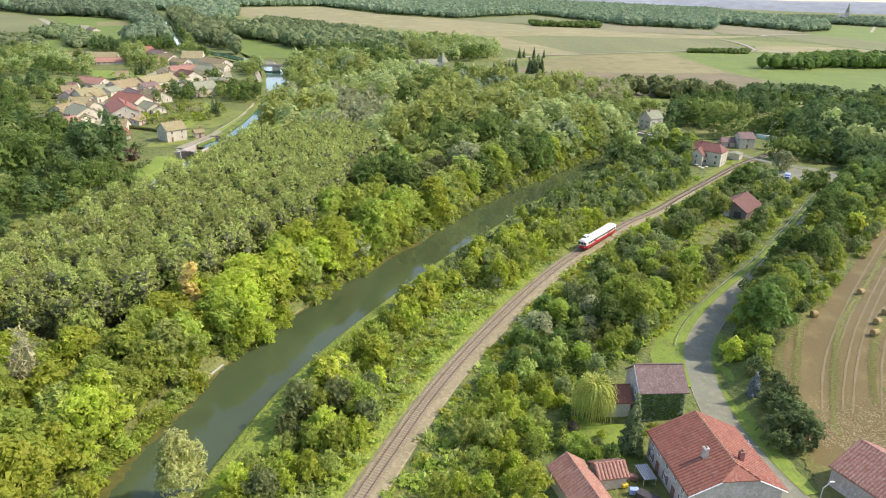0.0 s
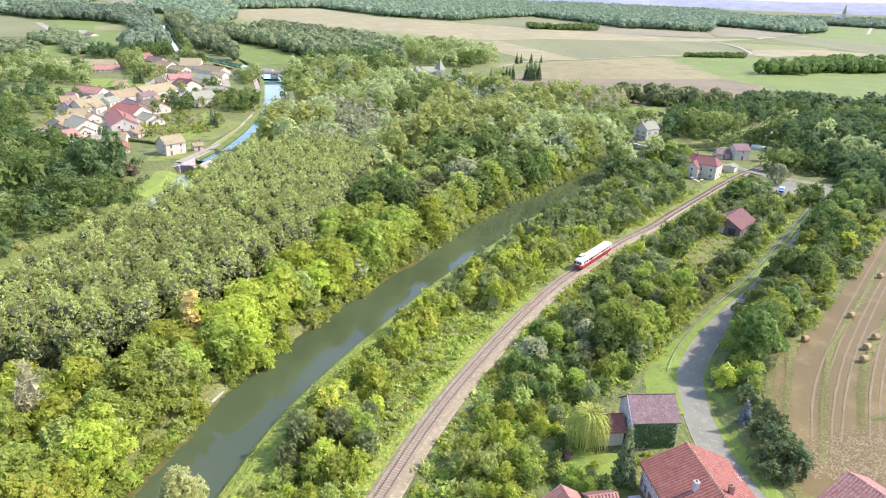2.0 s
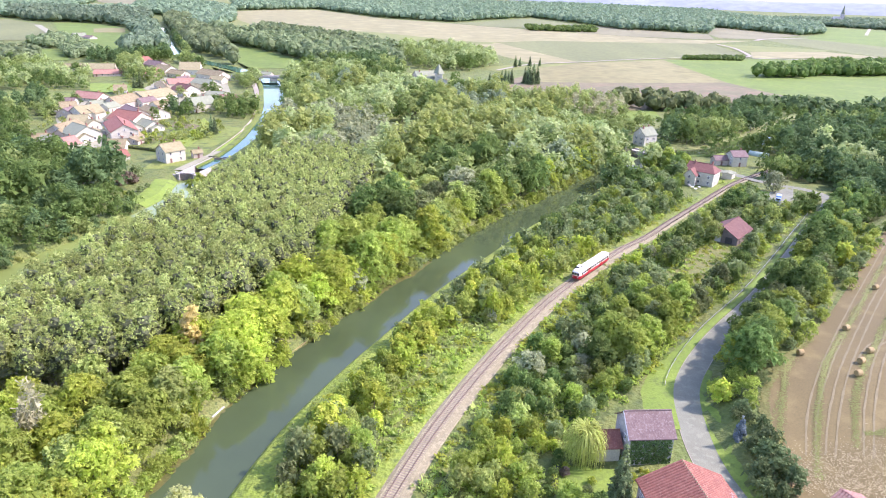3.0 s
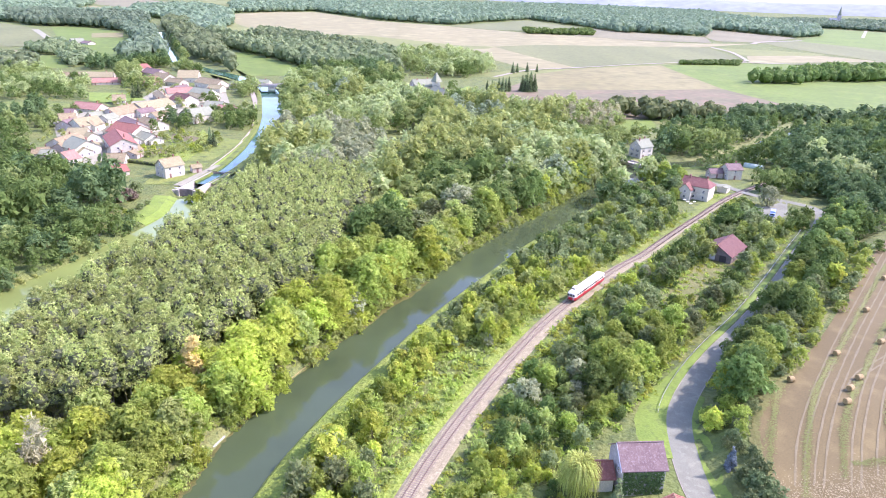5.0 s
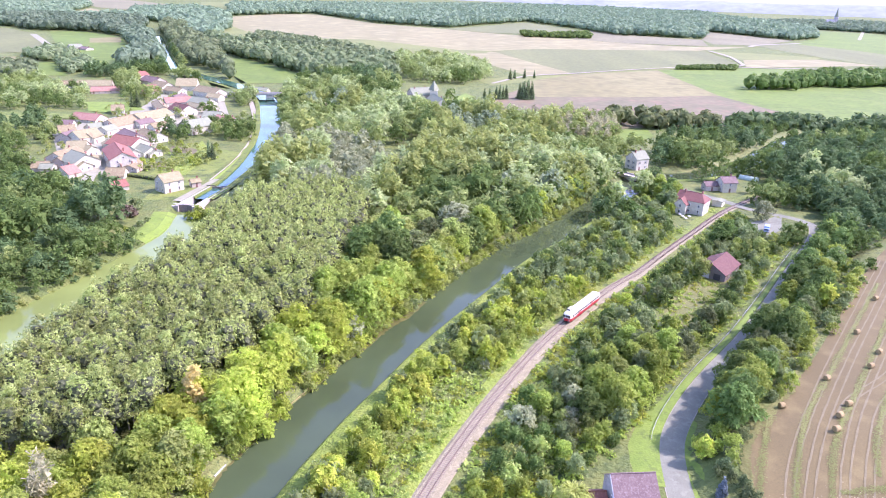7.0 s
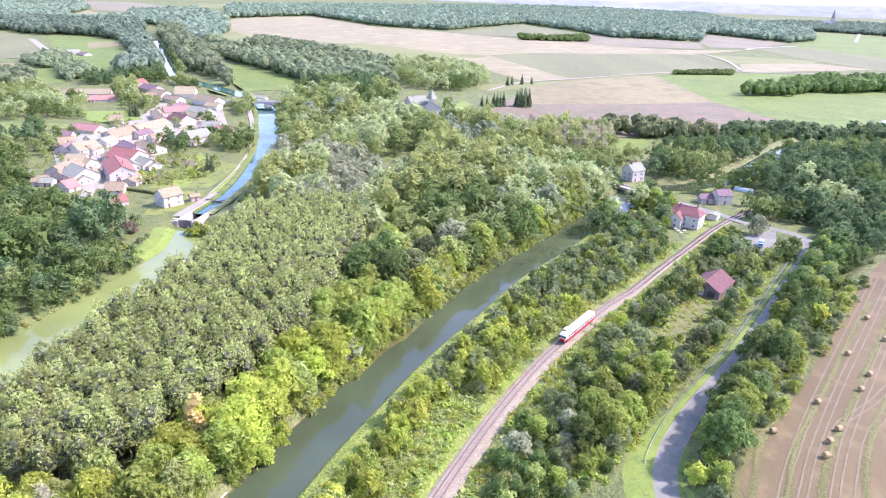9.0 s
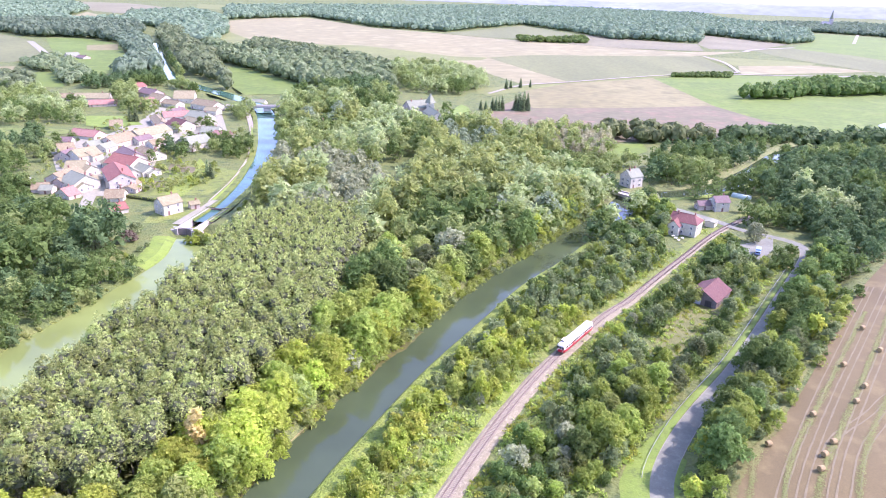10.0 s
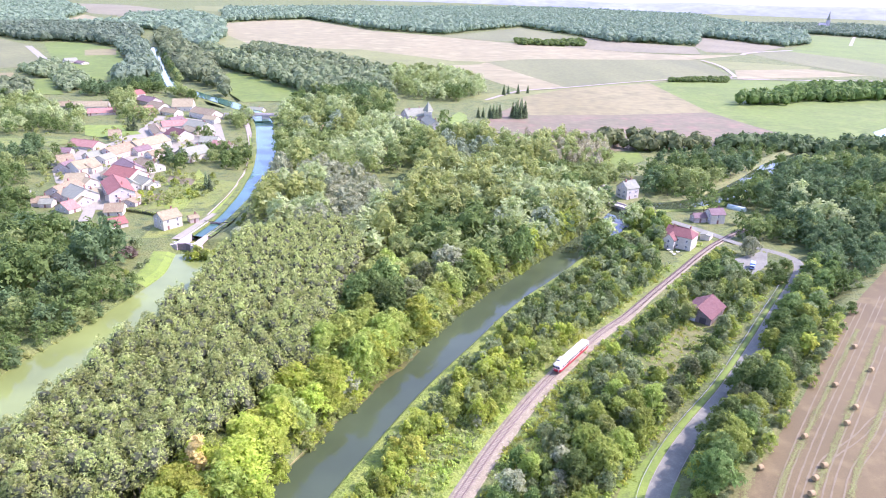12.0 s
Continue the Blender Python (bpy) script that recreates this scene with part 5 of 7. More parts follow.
house(27.2, 87.6, 3.8, 4.4, 2.2, 3.4, 12, "C", "K", "open lean-to shed with a pink tile roof", windows=False, base=1.9, chimneys=0, ribs=0.55, keep=3, name="lean_to", category="shed")
old_barn = house(69.5, 84.0, 11.5, 13, 3.4, 6.4, 116, "G", "O", "old stone barn with mottled patchy roof tiles", windows=False, base=2.9, chimneys=0, ribs=0.5, keep=9, name="barn", category="barn")
part("barn_door", box(0.14, 2.6, 2.8, (-6.5, 1.2, 0)), OLDWOOD, old_barn)

# goods shed by the line
shed = house(105.2, 235.4, 11.0, 15.5, 2.7, 5.9, 50, "B", "M", "goods shed with a wide maroon roof", windows=False, base=1.5, chimneys=0, keep=10, name="goods_shed", category="shed")
for yy in (-2.6, 1.4):
    part("sliding_door", box(0.16, 2.4, 2.4, (-7.78, yy, 0)), DARK if yy < 0 else WHITE, shed)
for xx in (-4, 1, 5):
    part("loading_door", box(2.2, 0.16, 2.3, (xx, -5.53, 0)), OLDWOOD, shed)

# station
house(121.4, 311.3, 9.5, 13, 6.4, 9.3, -37, "W", "B", "white two-storey railway station with a brownish-red hipped roof", base=1.5, chimneys=2, keep=9, name="railway_station", category="station", storeys=2, hip=3.2)
house(115.0, 307.9, 5.4, 4.6, 5.0, 7.6, 53, "W", "B", "gabled white front bay of the station", base=1.5, chimneys=0, keep=3, name="station_bay", category="station")
wing = house(127.4, 319.2, 8.0, 9.5, 3.6, 4.9, 53, "W", "P", "low white station wing with arched openings", base=1.5, chimneys=0, keep=6, name="station_wing", category="station", windows=False)
for i in range(4):
    bm = box(1.3, 0.14, 2.0, (-3.5 + i * 2.3, -4.0, 0.5))
    rod((-3.5 + i * 2.3, -4.07, 2.5), (-3.5 + i * 2.3, -3.93, 2.5), 0.65, sides=14, bm=bm)
    arch = part("arched_window", bm, WHITE, wing)
    part("pane", box(1.0, 0.16, 1.8, (-3.5 + i * 2.3, -4.02, 0.6)), GLASS, arch)
house(138.4, 322.4, 4.6, 5.5, 2.6, 3.0, 53, "W", "S", "small white flat garage beside the station", base=1.5, chimneys=0, windows=False, keep=4, name="garage", category="garage")
for i, (x, y) in enumerate(((114.3, 297.9), (113.9, 300.8), (117.0, 301.0), (113.5, 303.7))):
    tb = thing("garden_table", pose(x, y, 1.55, 0, 0, 30 * i), "small white garden table in the station yard", "table", "station yard tables")
    part("tabletop", rod((0, 0, 0.7), (0, 0, 0.76), 0.75, sides=12), WHITE, tb)
    part("pedestal", rod((0, 0, 0), (0, 0, 0.7), 0.08, sides=6), GALV, tb)
house(152.6, 350, 7.5, 8, 5.2, 7.6, 10, "W", "D", "tall cream house with a brown roof", base=1.5, keep=6)
house(144.2, 350.5, 5, 7, 2.8, 4.6, 10, "C", "D", "low cream annex of a house", base=1.5, chimneys=0, keep=4, name="annex", category="annex")
house(116.5, 393, 9, 9.5, 6.6, 10.2, 30, "W", "S", "white villa with a grey slate roof", base=1.5, chimneys=2, keep=8, name="villa", shutter=SLATE)
house(104.5, 403, 5, 6, 2.8, 4.6, 60, "W", "S", "small white outhouse beside the villa", base=1.5, chimneys=0, keep=4, windows=False, name="outhouse", category="outhouse")

tunnel = thing("polytunnel", pose(175, 373.9, height(175, 373.9), 0, 0, -42), "pale turquoise polytunnel greenhouse in a garden", "polytunnel")
arc = [(2.1 * math.cos(math.pi * i / 10), 2.3 * math.sin(math.pi * i / 10)) for i in range(11)]
bm = bmesh.new()
bow = [[bm.verts.new((x, y, z)) for y, z in arc] for x in (-5, 5)]
for i in range(10):
    bm.faces.new((bow[0][i], bow[0][i + 1], bow[1][i + 1], bow[1][i]))
bm.faces.new(bow[0])
bm.faces.new(bow[1][::-1])
part("cover", bm, surface("turquoise_film", (0.34, 0.45, 0.34), (0.39, 0.50, 0.38), 0.8, 4.0, rough=0.7, bump=0.1), tunnel)
for i in range(6):
    bm = bmesh.new()
    for (y0, z0), (y1, z1) in zip(arc, arc[1:]):
        rod((-5 + 2 * i, y0 * 1.01, z0 * 1.01), (-5 + 2 * i, y1 * 1.01, z1 * 1.01), 0.05, sides=5, bm=bm)
    part("hoop", bm, GALV, tunnel)

# manor among trees
house(-17.6, 604.3, 15.0, 19.2, 8.1, 13.5, 28, "C", "S", "large pale manor house with steep slate roof", chimneys=2, keep=15, name="manor_house", category="manor")
house(-2.3, 578.5, 11.0, 28.8, 6.5, 10.5, -74, "W", "S", "gabled pale manor wing with a slate roof", chimneys=1, keep=11, name="manor_wing", category="manor")
house(-38.5, 609.6, 10.0, 16.1, 2.4, 6.0, 10, "W", "S", "long low pale manor outbuilding", chimneys=0, keep=8, name="manor_outbuilding", category="outbuilding")
tower = thing("manor_tower", pose(-5.6, 598.9, 1.5), "square manor tower with a pointed slate roof", "tower")
KEEP_OUT.append((-5.6, 598.9, 10))
part("wall", box(6.5, 6.5, 13, (0, 0, -0.4)), RENDER_W, tower)
part("roof", rod((0, 0, 12.4), (0, 0, 20.5), 5.0, 0.1, 4), SLATE, tower)
for f, xx, yv in ((270, 0, -3.27), (0, 3.27, 0)):
    add_window(tower, xx, yv, 8, f)
    add_window(tower, xx, yv, 4, f)

# village
house(-245, 479, 12.0, 21.7, 2.3, 5.6, -17, "W", "K", group="village houses")
house(-202, 481, 14.4, 28.7, 4.3, 8.2, 67, "W", "P", group="village houses")
house(-213, 458, 14.4, 23.0, 3.9, 7.7, 71, "C", "V", group="village houses")
house(-224, 446, 10.8, 10.8, 2.7, 5.6, 54, "W", "S", group="village houses")
house(-235, 430, 12.0, 9.3, 3.6, 6.9, 35, "C", "V", group="village houses")
house(-216, 415, 13.2, 14.6, 4.2, 7.7, 58, "W", "P", group="village houses")
house(-227, 416, 10.8, 10.0, 3.1, 6.0, 81, "C", "D", group="village houses")
house(-205, 384, 13.2, 10.0, 4.2, 7.7, 14, "C", "P", group="village houses")
house(-202, 365, 12.0, 17.5, 4.1, 7.3, 79, "W", "V", group="village houses")
house(-190, 356, 14.4, 15.4, 4.3, 8.2, -38, "W", "S", group="village houses")
house(-188, 339, 10.8, 6.8, 2.2, 5.2, 63, "W", "K", group="village houses")
house(-207, 349, 9.6, 7.8, 2.2, 4.3, 20, "C", "V", group="village houses")
house(-223, 361, 8.4, 6.6, 2.2, 3.1, 24, "W", "S", group="village houses")
house(-187, 413, 13.2, 21.0, 4.6, 8.2, -47, "W", "D", group="village houses")
house(-182, 397, 15.6, 19.7, 4.4, 8.6, -26, "W", "R", group="village houses")
house(-174, 367, 13.2, 28.3, 5.5, 9.0, -58, "W", "R", group="village houses")
house(-171, 359, 9.6, 7.8, 3.0, 5.6, 72, "W", "K", group="village houses")
house(-163, 338, 10.8, 8.9, 2.2, 5.2, 11, "W", "V", group="village houses")
house(-169, 389, 10.8, 15.5, 2.7, 5.6, -39, "W", "S", group="village houses")
house(-180, 425, 12.0, 18.5, 3.2, 6.5, -39, "W", "V", group="village houses")
house(-162, 455, 14.4, 18.6, 4.7, 8.6, 54, "W", "S", group="village houses")
house(-192, 514, 14.4, 17.2, 4.3, 8.2, -38, "W", "M", group="village houses")
house(-208, 550, 12.0, 20.1, 4.1, 7.3, 30, "W", "K", group="village houses")
house(-188, 546, 14.4, 19.2, 4.3, 8.2, -28, "W", "S", group="village houses")
house(-215, 572, 10.8, 12.4, 3.1, 6.0, 62, "W", "D", group="village houses")
house(-232, 640, 20.4, 17.7, 4.4, 9.9, 11, "W", "P", group="village houses")
house(-200, 603, 13.2, 28.7, 4.6, 8.2, -34, "W", "V", group="village houses")
house(-272, 661, 13.2, 23.2, 4.2, 7.7, -36, "C", "D", group="village houses")
house(-253, 634, 13.2, 21.0, 3.7, 7.3, -37, "W", "V", group="village houses")
house(-259, 615, 15.6, 15.5, 2.2, 6.5, 33, "C", "K", group="village houses")
house(-305, 704, 12.0, 19.8, 2.8, 6.0, 62, "C", "R", group="village houses")
house(-310, 627, 13.2, 28.7, 3.7, 7.3, 11, "W", "P", group="village houses")
house(-336, 629, 10.8, 14.0, 3.1, 6.0, 11, "W", "V", group="village houses")
house(-292, 606, 12.0, 22.2, 2.2, 5.2, 25, "C", "K", group="village houses")
house(-240, 514, 12.0, 8.6, 2.8, 6.0, 22, "W", "V", group="village houses")
house(-166, 504, 12.0, 12.8, 2.2, 5.2, -0, "W", "S", group="village houses")
house(-152, 490, 10.8, 18.0, 2.2, 4.7, -30, "C", "K", group="village houses")
house(-154, 318, 9.6, 7.9, 2.2, 4.3, 43, "W", "R", group="village houses")
house(-171, 653, 12.0, 19.4, 2.2, 5.2, -8, "W", "S", group="village houses")
house(-502, 974, 14.4, 16.0, 2.2, 6.0, 45, "W", "S", group="village houses")
house(-480, 959, 10.8, 18.0, 2.2, 4.3, -33, "W", "D", group="village houses")
house(-89, 553, 12.0, 12.7, 2.8, 6.0, 41, "C", "K", group="village houses")
house(-77, 623, 12.0, 11.5, 2.8, 6.0, 40, "W", "S", group="village houses")
house(-165, 361, 8.4, 6.5, 2.2, 4.3, 74, "W", "V", group="village houses")
house(-188, 366, 7.2, 8.7, 2.2, 3.6, 112, "C", "P", group="village houses")
house(-161, 352, 8.4, 5.8, 2.2, 3.6, 81, "C", "V", group="village houses")
house(-163, 385, 8.4, 5.4, 2.2, 3.6, -31, "W", "S", group="village houses")
house(-212, 416, 9.0, 9.2, 3.6, 6.0, 77, "W", "V", group="village houses", chimneys=1)
house(-214, 440, 9.0, 10.4, 3.1, 5.5, 73, "W", "S", group="village houses", chimneys=1)
house(-199, 382, 9.0, 9.3, 3.6, 6.0, -26, "W", "P", group="village houses", chimneys=1)
house(-199, 357, 9.0, 7.3, 3.1, 5.5, 69, "C", "V", group="village houses", chimneys=1)
house(-201, 465, 8.0, 12.5, 3.3, 5.5, 64, "W", "D", group="village houses", chimneys=1)
house(-188, 458, 8.0, 12.9, 2.8, 5.0, 60, "W", "V", group="village houses", chimneys=0)
house(-175, 384, 8.0, 14.6, 2.8, 5.0, -51, "W", "S", group="village houses", chimneys=0)
house(-214, 529, 9.0, 33.3, 3.6, 6.0, -61, "C", "V", group="village houses", chimneys=1)
house(-189, 535, 9.0, 17.8, 3.1, 5.5, -41, "W", "P", group="village houses", chimneys=1)
house(-233, 611, 10.0, 18.5, 3.3, 6.0, -29, "W", "V", group="village houses", chimneys=1)
house(-189, 582, 9.0, 12.0, 3.6, 6.0, -16, "W", "P", group="village houses", chimneys=1)
house(-247, 456, 8.0, 6.4, 2.8, 5.0, 7, "W", "D", group="village houses", chimneys=0)
house(-245, 484, 7.0, 14.6, 2.2, 4.0, -43, "W", "V", group="village houses", chimneys=0)
house(-193, 398, 7.0, 17.7, 2.6, 4.5, -56, "W", "P", group="village houses", chimneys=0)
house(-188, 351, 8.0, 10.2, 2.8, 5.0, -33, "W", "P", group="village houses", chimneys=0)
house(-202, 346, 7.0, 6.2, 2.2, 4.0, 6, "C", "S", group="village houses", chimneys=0)
house(-129, 319, 8.4, 10.1, 5.5, 8.5, 52, "W", "P", group="village houses")
house(-119.5, 327, 3.9, 4.5, 2.6, 3.8, 40, "C", "P", group="village houses")

# church on the far hill
church = thing("church", pose(1513, 2792, height(1513, 2792)), "distant church with a pointed spire", "church")
part("nave", poly_prism([(-9, 0), (9, 0), (9, 14), (0, 24), (-9, 14)], -30, 0), RENDER_G, church)
part("tower", box(11, 11, 34, (6, 0, 0)), RENDER_G, church)
part("spire", rod((6, 0, 34), (6, 0, 68), 7.5, 0.2, 6), SLATE, church)
rr = random.Random(9)
for i in range(26):
    xx, yv = 1380 + i * 24 + rr.uniform(-12, 12), 2760 + rr.uniform(-160, 160)
    house(xx, yv, rr.uniform(8, 13), rr.uniform(11, 20), rr.uniform(5, 8), rr.uniform(9, 13), rr.uniform(0, 180), rr.choice("WCG"), rr.choice("PPRDS"), "far-off town house on the horizon", windows=False,
          chimneys=0, group="far town houses")

# ---- the railcar ----
car = thing("railcar", pose(47.6, 198.0, 1.88, 0, 0, -36.2), "red and cream old diesel railcar with raised roof cab", "railcar")
CL, CW = 21.8, 2.9


def section(z0, z1, inset0=0.0, inset1=0.0, length=CL):
    bm = bmesh.new()
    lo, hi = [], []
    for dz, ring, ins in ((z0, lo, inset0), (z1, hi, inset1)):
        w, h, c = CW / 2 - ins, length / 2 - ins * 1.2, 0.7
        for px, py in ((-w + 0.35, -h), (w - 0.35, -h), (w, -h + c), (w, h - c), (w - 0.35, h), (-w + 0.35, h), (-w, h - c), (-w, -h + c)):
            ring.append(bm.verts.new((px, py, dz)))
    for i in range(8):
        bm.faces.new((lo[i], lo[(i + 1) % 8], hi[(i + 1) % 8], hi[i]))
    bm.faces.new(lo[::-1])
    bm.faces.new(hi)
    return bm


part("lower_body", section(0.75, 1.75, 0.06, 0.0), RED, car, "red enamel lower panels")
part("upper_body", section(1.75, 2.85, 0.0, 0.06), CREAM, car, "cream window band")
rf = section(2.85, 3.2, 0.04, 0.3)
part("roof", rf, CREAM, car, "rounded cream roof")
part("roof_crown", section(3.2, 3.42, 0.3, 0.75), CREAM, car)
part("underframe", box(2.2, 19.5, 0.5, (0, 0, 0.3)), DARK, car)
cab = part("roof_cab", box(1.25, 2.4, 0.75, (-0.45, -7.6, 3.25), 0.2), CREAM, car, "raised driver's cab on the roof")
part("cab_pane", box(1.0, 0.06, 0.36, (-0.45, -8.82, 3.5)), GLASS, cab)
part("cab_pane", box(0.06, 1.6, 0.36, (0.19, -7.6, 3.5)), GLASS, cab)
for sd in (-1, 1):
    for yy in (-9.0, -7.4, -5.8, -3.4, -1.8, -0.2, 1.4, 3.0, 5.6, 7.2, 8.8):
        part("side_window", box(0.05, 1.0, 0.72, (sd * (CW / 2 - 0.02), yy, 1.98)), GLASS, car)
    for yy in (-4.6, 4.3):
        dr = part("door", box(0.06, 0.9, 1.9, (sd * (CW / 2), yy, 0.85)), RED, car)
        part("door_pane", box(0.08, 0.6, 0.6, (sd * (CW / 2), yy, 2.0)), GLASS, dr)
    for xx in (-0.85, 0.0, 0.85):
        part("end_window", box(0.68, 0.06, 0.75, (xx, sd * (CL / 2 + 0.005), 1.95)), GLASS, car)
    for xx in (-0.9, 0.9):
        part("headlight", rod((xx, sd * (CL / 2 - 0.05), 1.35), (xx, sd * (CL / 2 + 0.1), 1.35), 0.15, sides=10), LAMPGLASS, car)
        part("buffer", rod((xx, sd * (CL / 2 - 0.1), 0.9), (xx, sd * (CL / 2 + 0.45), 0.9), 0.12, sides=8), DARK, car)
    for yy in (sd * 7.3 - 1.1, sd * 7.3 + 1.1):
        for xx in (-0.75, 0.75):
            part("wheel", rod((xx - 0.06, yy, 0.44), (xx + 0.06, yy, 0.44), 0.44, sides=14), DARK, car)
for yy in (-4, -1, 2.5, 6):
    part("roof_vent", box(0.4, 0.6, 0.2, (0, yy, 3.4), 0.05), CREAM, car)

# ---- van, bales, rails, lamp, yard things ----
van = thing("van", pose(145.5, 284.5, height(145.5, 284.5) + 0.2, 0, 0, -28), "pale blue box van parked on the forecourt", "van")
part("cargo_box", box(2.1, 4.2, 2.1, (0, 0.6, 0.55), 0.08), BLUE, van)
part("cab", box(2.0, 1.5, 1.5, (0, -2.2, 0.5), 0.2), BLUE, van)
part("windscreen", box(1.7, 0.06, 0.6, (0, -2.93, 1.25)), GLASS, van)
for xx in (-0.95, 0.95):
    for yy in (-2.0, 1.6):
        part("wheel", rod((xx - 0.12, yy, 0.36), (xx + 0.12, yy, 0.36), 0.36, sides=12), DARK, van)

bale_bm = rod((-0.65, 0, 0.68), (0.65, 0, 0.68), 0.7, sides=18)
for vtx in bale_bm.verts:
    vtx.co.z = max(vtx.co.z, 0.06)
bale_mesh = bpy.data.meshes.new("straw_bale")
bmesh.ops.bevel(bale_bm, geom=[e for e in bale_bm.edges if abs(e.verts[0].co.x - e.verts[1].co.x) < 0.01], offset=0.07, segments=1, affect="EDGES")
bale_bm.to_mesh(bale_mesh)
bale_bm.free()
bale_mesh.materials.append(STRAW)
for i, (bx, by) in enumerate(((82, 135.9), (99.1, 148.4), (97.4, 135.8), (92.7, 131), (113, 153.6), (119.7, 161.2), (121.1, 173.9), (136.5, 182), (140.4, 197.6), (127.4, 191.4), (100.3, 160), (89.1, 125.7))):
    b = new("straw_bale", bale_mesh)
    b.matrix_world = pose(bx, by, height(bx, by) + 0.1, 0, 0, 8 + (i * 47) % 30)
    tagged(b, "round golden straw bale lying in the stubble", "straw bale", "bales in the field")

guard = thing("guard_rail", pose(0, 0, 0), "long low white guard rail along the lane", "guard rail")
gline = ROAD_LINE[(ROAD_LINE[:, 1] > 128) & (ROAD_LINE[:, 1] < 262)]
gl2 = gline + normals(gline) * -4.6
v1, f1 = ribbon(gl2, [(-0.03, 3.2), (-0.03, 3.34), (0.03, 3.34), (0.03, 3.2), (-0.03, 3.2)])
part("beam", mesh_from("beam", v1, f1, GALV), None, guard)
post_mesh = bpy.data.meshes.new("post")
pb = box(0.1, 0.1, 1.0, (0, 0, 0))
pb.to_mesh(post_mesh)
pb.free()
post_mesh.materials.append(CONCRETE)
for p in gl2[::2]:
    o = part("post", post_mesh, None, guard)
    o.matrix_local = Matrix.Translation((p[0], p[1], 2.3))

lamp = thing("street_lamp", pose(55.5, 79.5, 2.6), "galvanised street lamp with a curved arm", "street lamp")
part("pole", rod((0, 0, 0), (0, 0, 6.0), 0.09, 0.06), GALV, lamp)
part("arm", rod((0, 0, 5.95), (1.3, 0.6, 6.5), 0.05, 0.04), GALV, lamp)
part("lamp_head", box(0.7, 0.25, 0.16, (1.55, 0.72, 6.42), 0.05), LAMPGLASS, lamp)

for i, (bx, by, sx, sy, sz, mat, nm, lab) in enumerate(((30.6, 84.6, 1.4, 0.9, 0.9, BLUE, "water_tank", "blue plastic tank in the farmyard"), (29.6, 86.2, 1.0, 0.7, 0.5, PLASTIC_Y, "wheelbarrow", "yellow wheelbarrow in the farmyard"),
                                                  (32.2, 82.6, 1.6, 3.4, 1.3, DARK, "trailer", "dark small trailer parked by the house"), (31.4, 87.8, 0.9, 1.3, 0.8, SHUTTER, "crate", "stacked brown crate in the yard"))):
    th = thing(nm, pose(bx, by, height(bx, by) + 0.12, 0, 0, 25 * i), lab, nm.replace("_", " "))
    part("body", box(sx, sy, sz, (0, 0, 0.15), 0.08), mat, th)
    part("foot", box(sx * 0.8, sy * 0.8, 0.2, (0, 0, 0)), DARK, th)
pano = thing("solar_rack", pose(33.2, 88.0, 2.2, 0, 0, 10), "slatted metal rack leaning in the yard", "rack")
for i in range(6):
    part("slat", box(0.28, 3.6, 0.06, (-0.9 + i * 0.36, 0, 1.3)), GALV, pano)
for xx in (-1, 1):
    for yy in (-1.6, 1.6):
        part("leg", box(0.08, 0.08, 1.3, (xx, yy, 0)), GALV, pano)

# bridges and lock
quay = thing("quay_wall", pose(0, 0, 0), "dark timber quay wall along the canal", "quay wall")
ql = UPPER_LINE[(UPPER_LINE[:, 1] > 500) & (UPPER_LINE[:, 1] < 600)]
part("wall", mesh_from("wall", *ribbon(ql, [(8.2, 0.2), (8.2, 2.1), (8.7, 2.1), (8.7, 0.2)]), OLDWOOD), None, quay)
bridge = thing("bridge", pose(-160.5, 603.5, 1.0, 0, 0, 9.4), "pale concrete road bridge over the canal", "bridge")
part("deck", box(46, 7, 0.9, (0, 0, 3.4)), CONCRETE, bridge)
for sd in (-1, 1):
    part("parapet", box(46, 0.3, 1.0, (0, sd * 3.4, 4.3)), STONE, bridge)
    part("abutment", box(6, 7, 4.0, (sd * 12, 0, -1)), STONE, bridge)
rb = thing("river_bridge", pose(109.3, 369.6, 0.3, 0, 0, -50), "low stone road bridge over the river", "bridge")
part("deck", box(30, 6, 0.7, (0, 0, 1.2)), STONE, rb)
for sd in (-1, 1):
    part("parapet", box(28, 0.35, 0.8, (0, sd * 2.9, 1.9)), STONE, rb)
part("pier", box(1.2, 5, 2.6, (0, 0, -1.4)), STONE, rb)
lock = thing("canal_lock", pose(-112.4, 299, 0, 0, 0, 80.6), "stone canal lock with closed gates", "canal lock")
for sd in (-1, 1):
    part("lock_wall", box(34, 1.6, 4.3, (12, sd * 4.1, -2.6)), STONE, lock)
    part("gate", box(0.4, 3.6, 3.2, (-3.6, sd * 1.6, -1.4), turn=Matrix.Rotation(sd * 0.35, 4, "Z")), OLDWOOD, lock)
    part("balance_beam", box(0.3, 5.0, 0.3, (-3.4, sd * 3.6, 1.9)), WHITE, lock)
part("wing_wall", box(1.2, 7.5, 3.9, (-4.4, 8.2, -2.6)), STONE, lock)
part("wing_wall", box(1.2, 4.5, 3.9, (-4.4, -6.8, -2.6)), STONE, lock)
for sd in (-1, 1):
    part("gate", box(0.4, 3.8, 3.6, (27.5, sd * 1.7, -1.8), turn=Matrix.Rotation(sd * 0.35, 4, "Z")), OLDWOOD, lock)
    part("balance_beam", box(0.3, 5.0, 0.3, (27.7, sd * 3.8, 1.95)), DARK, lock)
weir = thing("weir", pose(101, 346, 0, 0, 0, -22), "low weir with white water", "weir")
part("sill", box(15, 1.6, 1.2, (0, 0, -0.85), 0.2), STONE, weir)
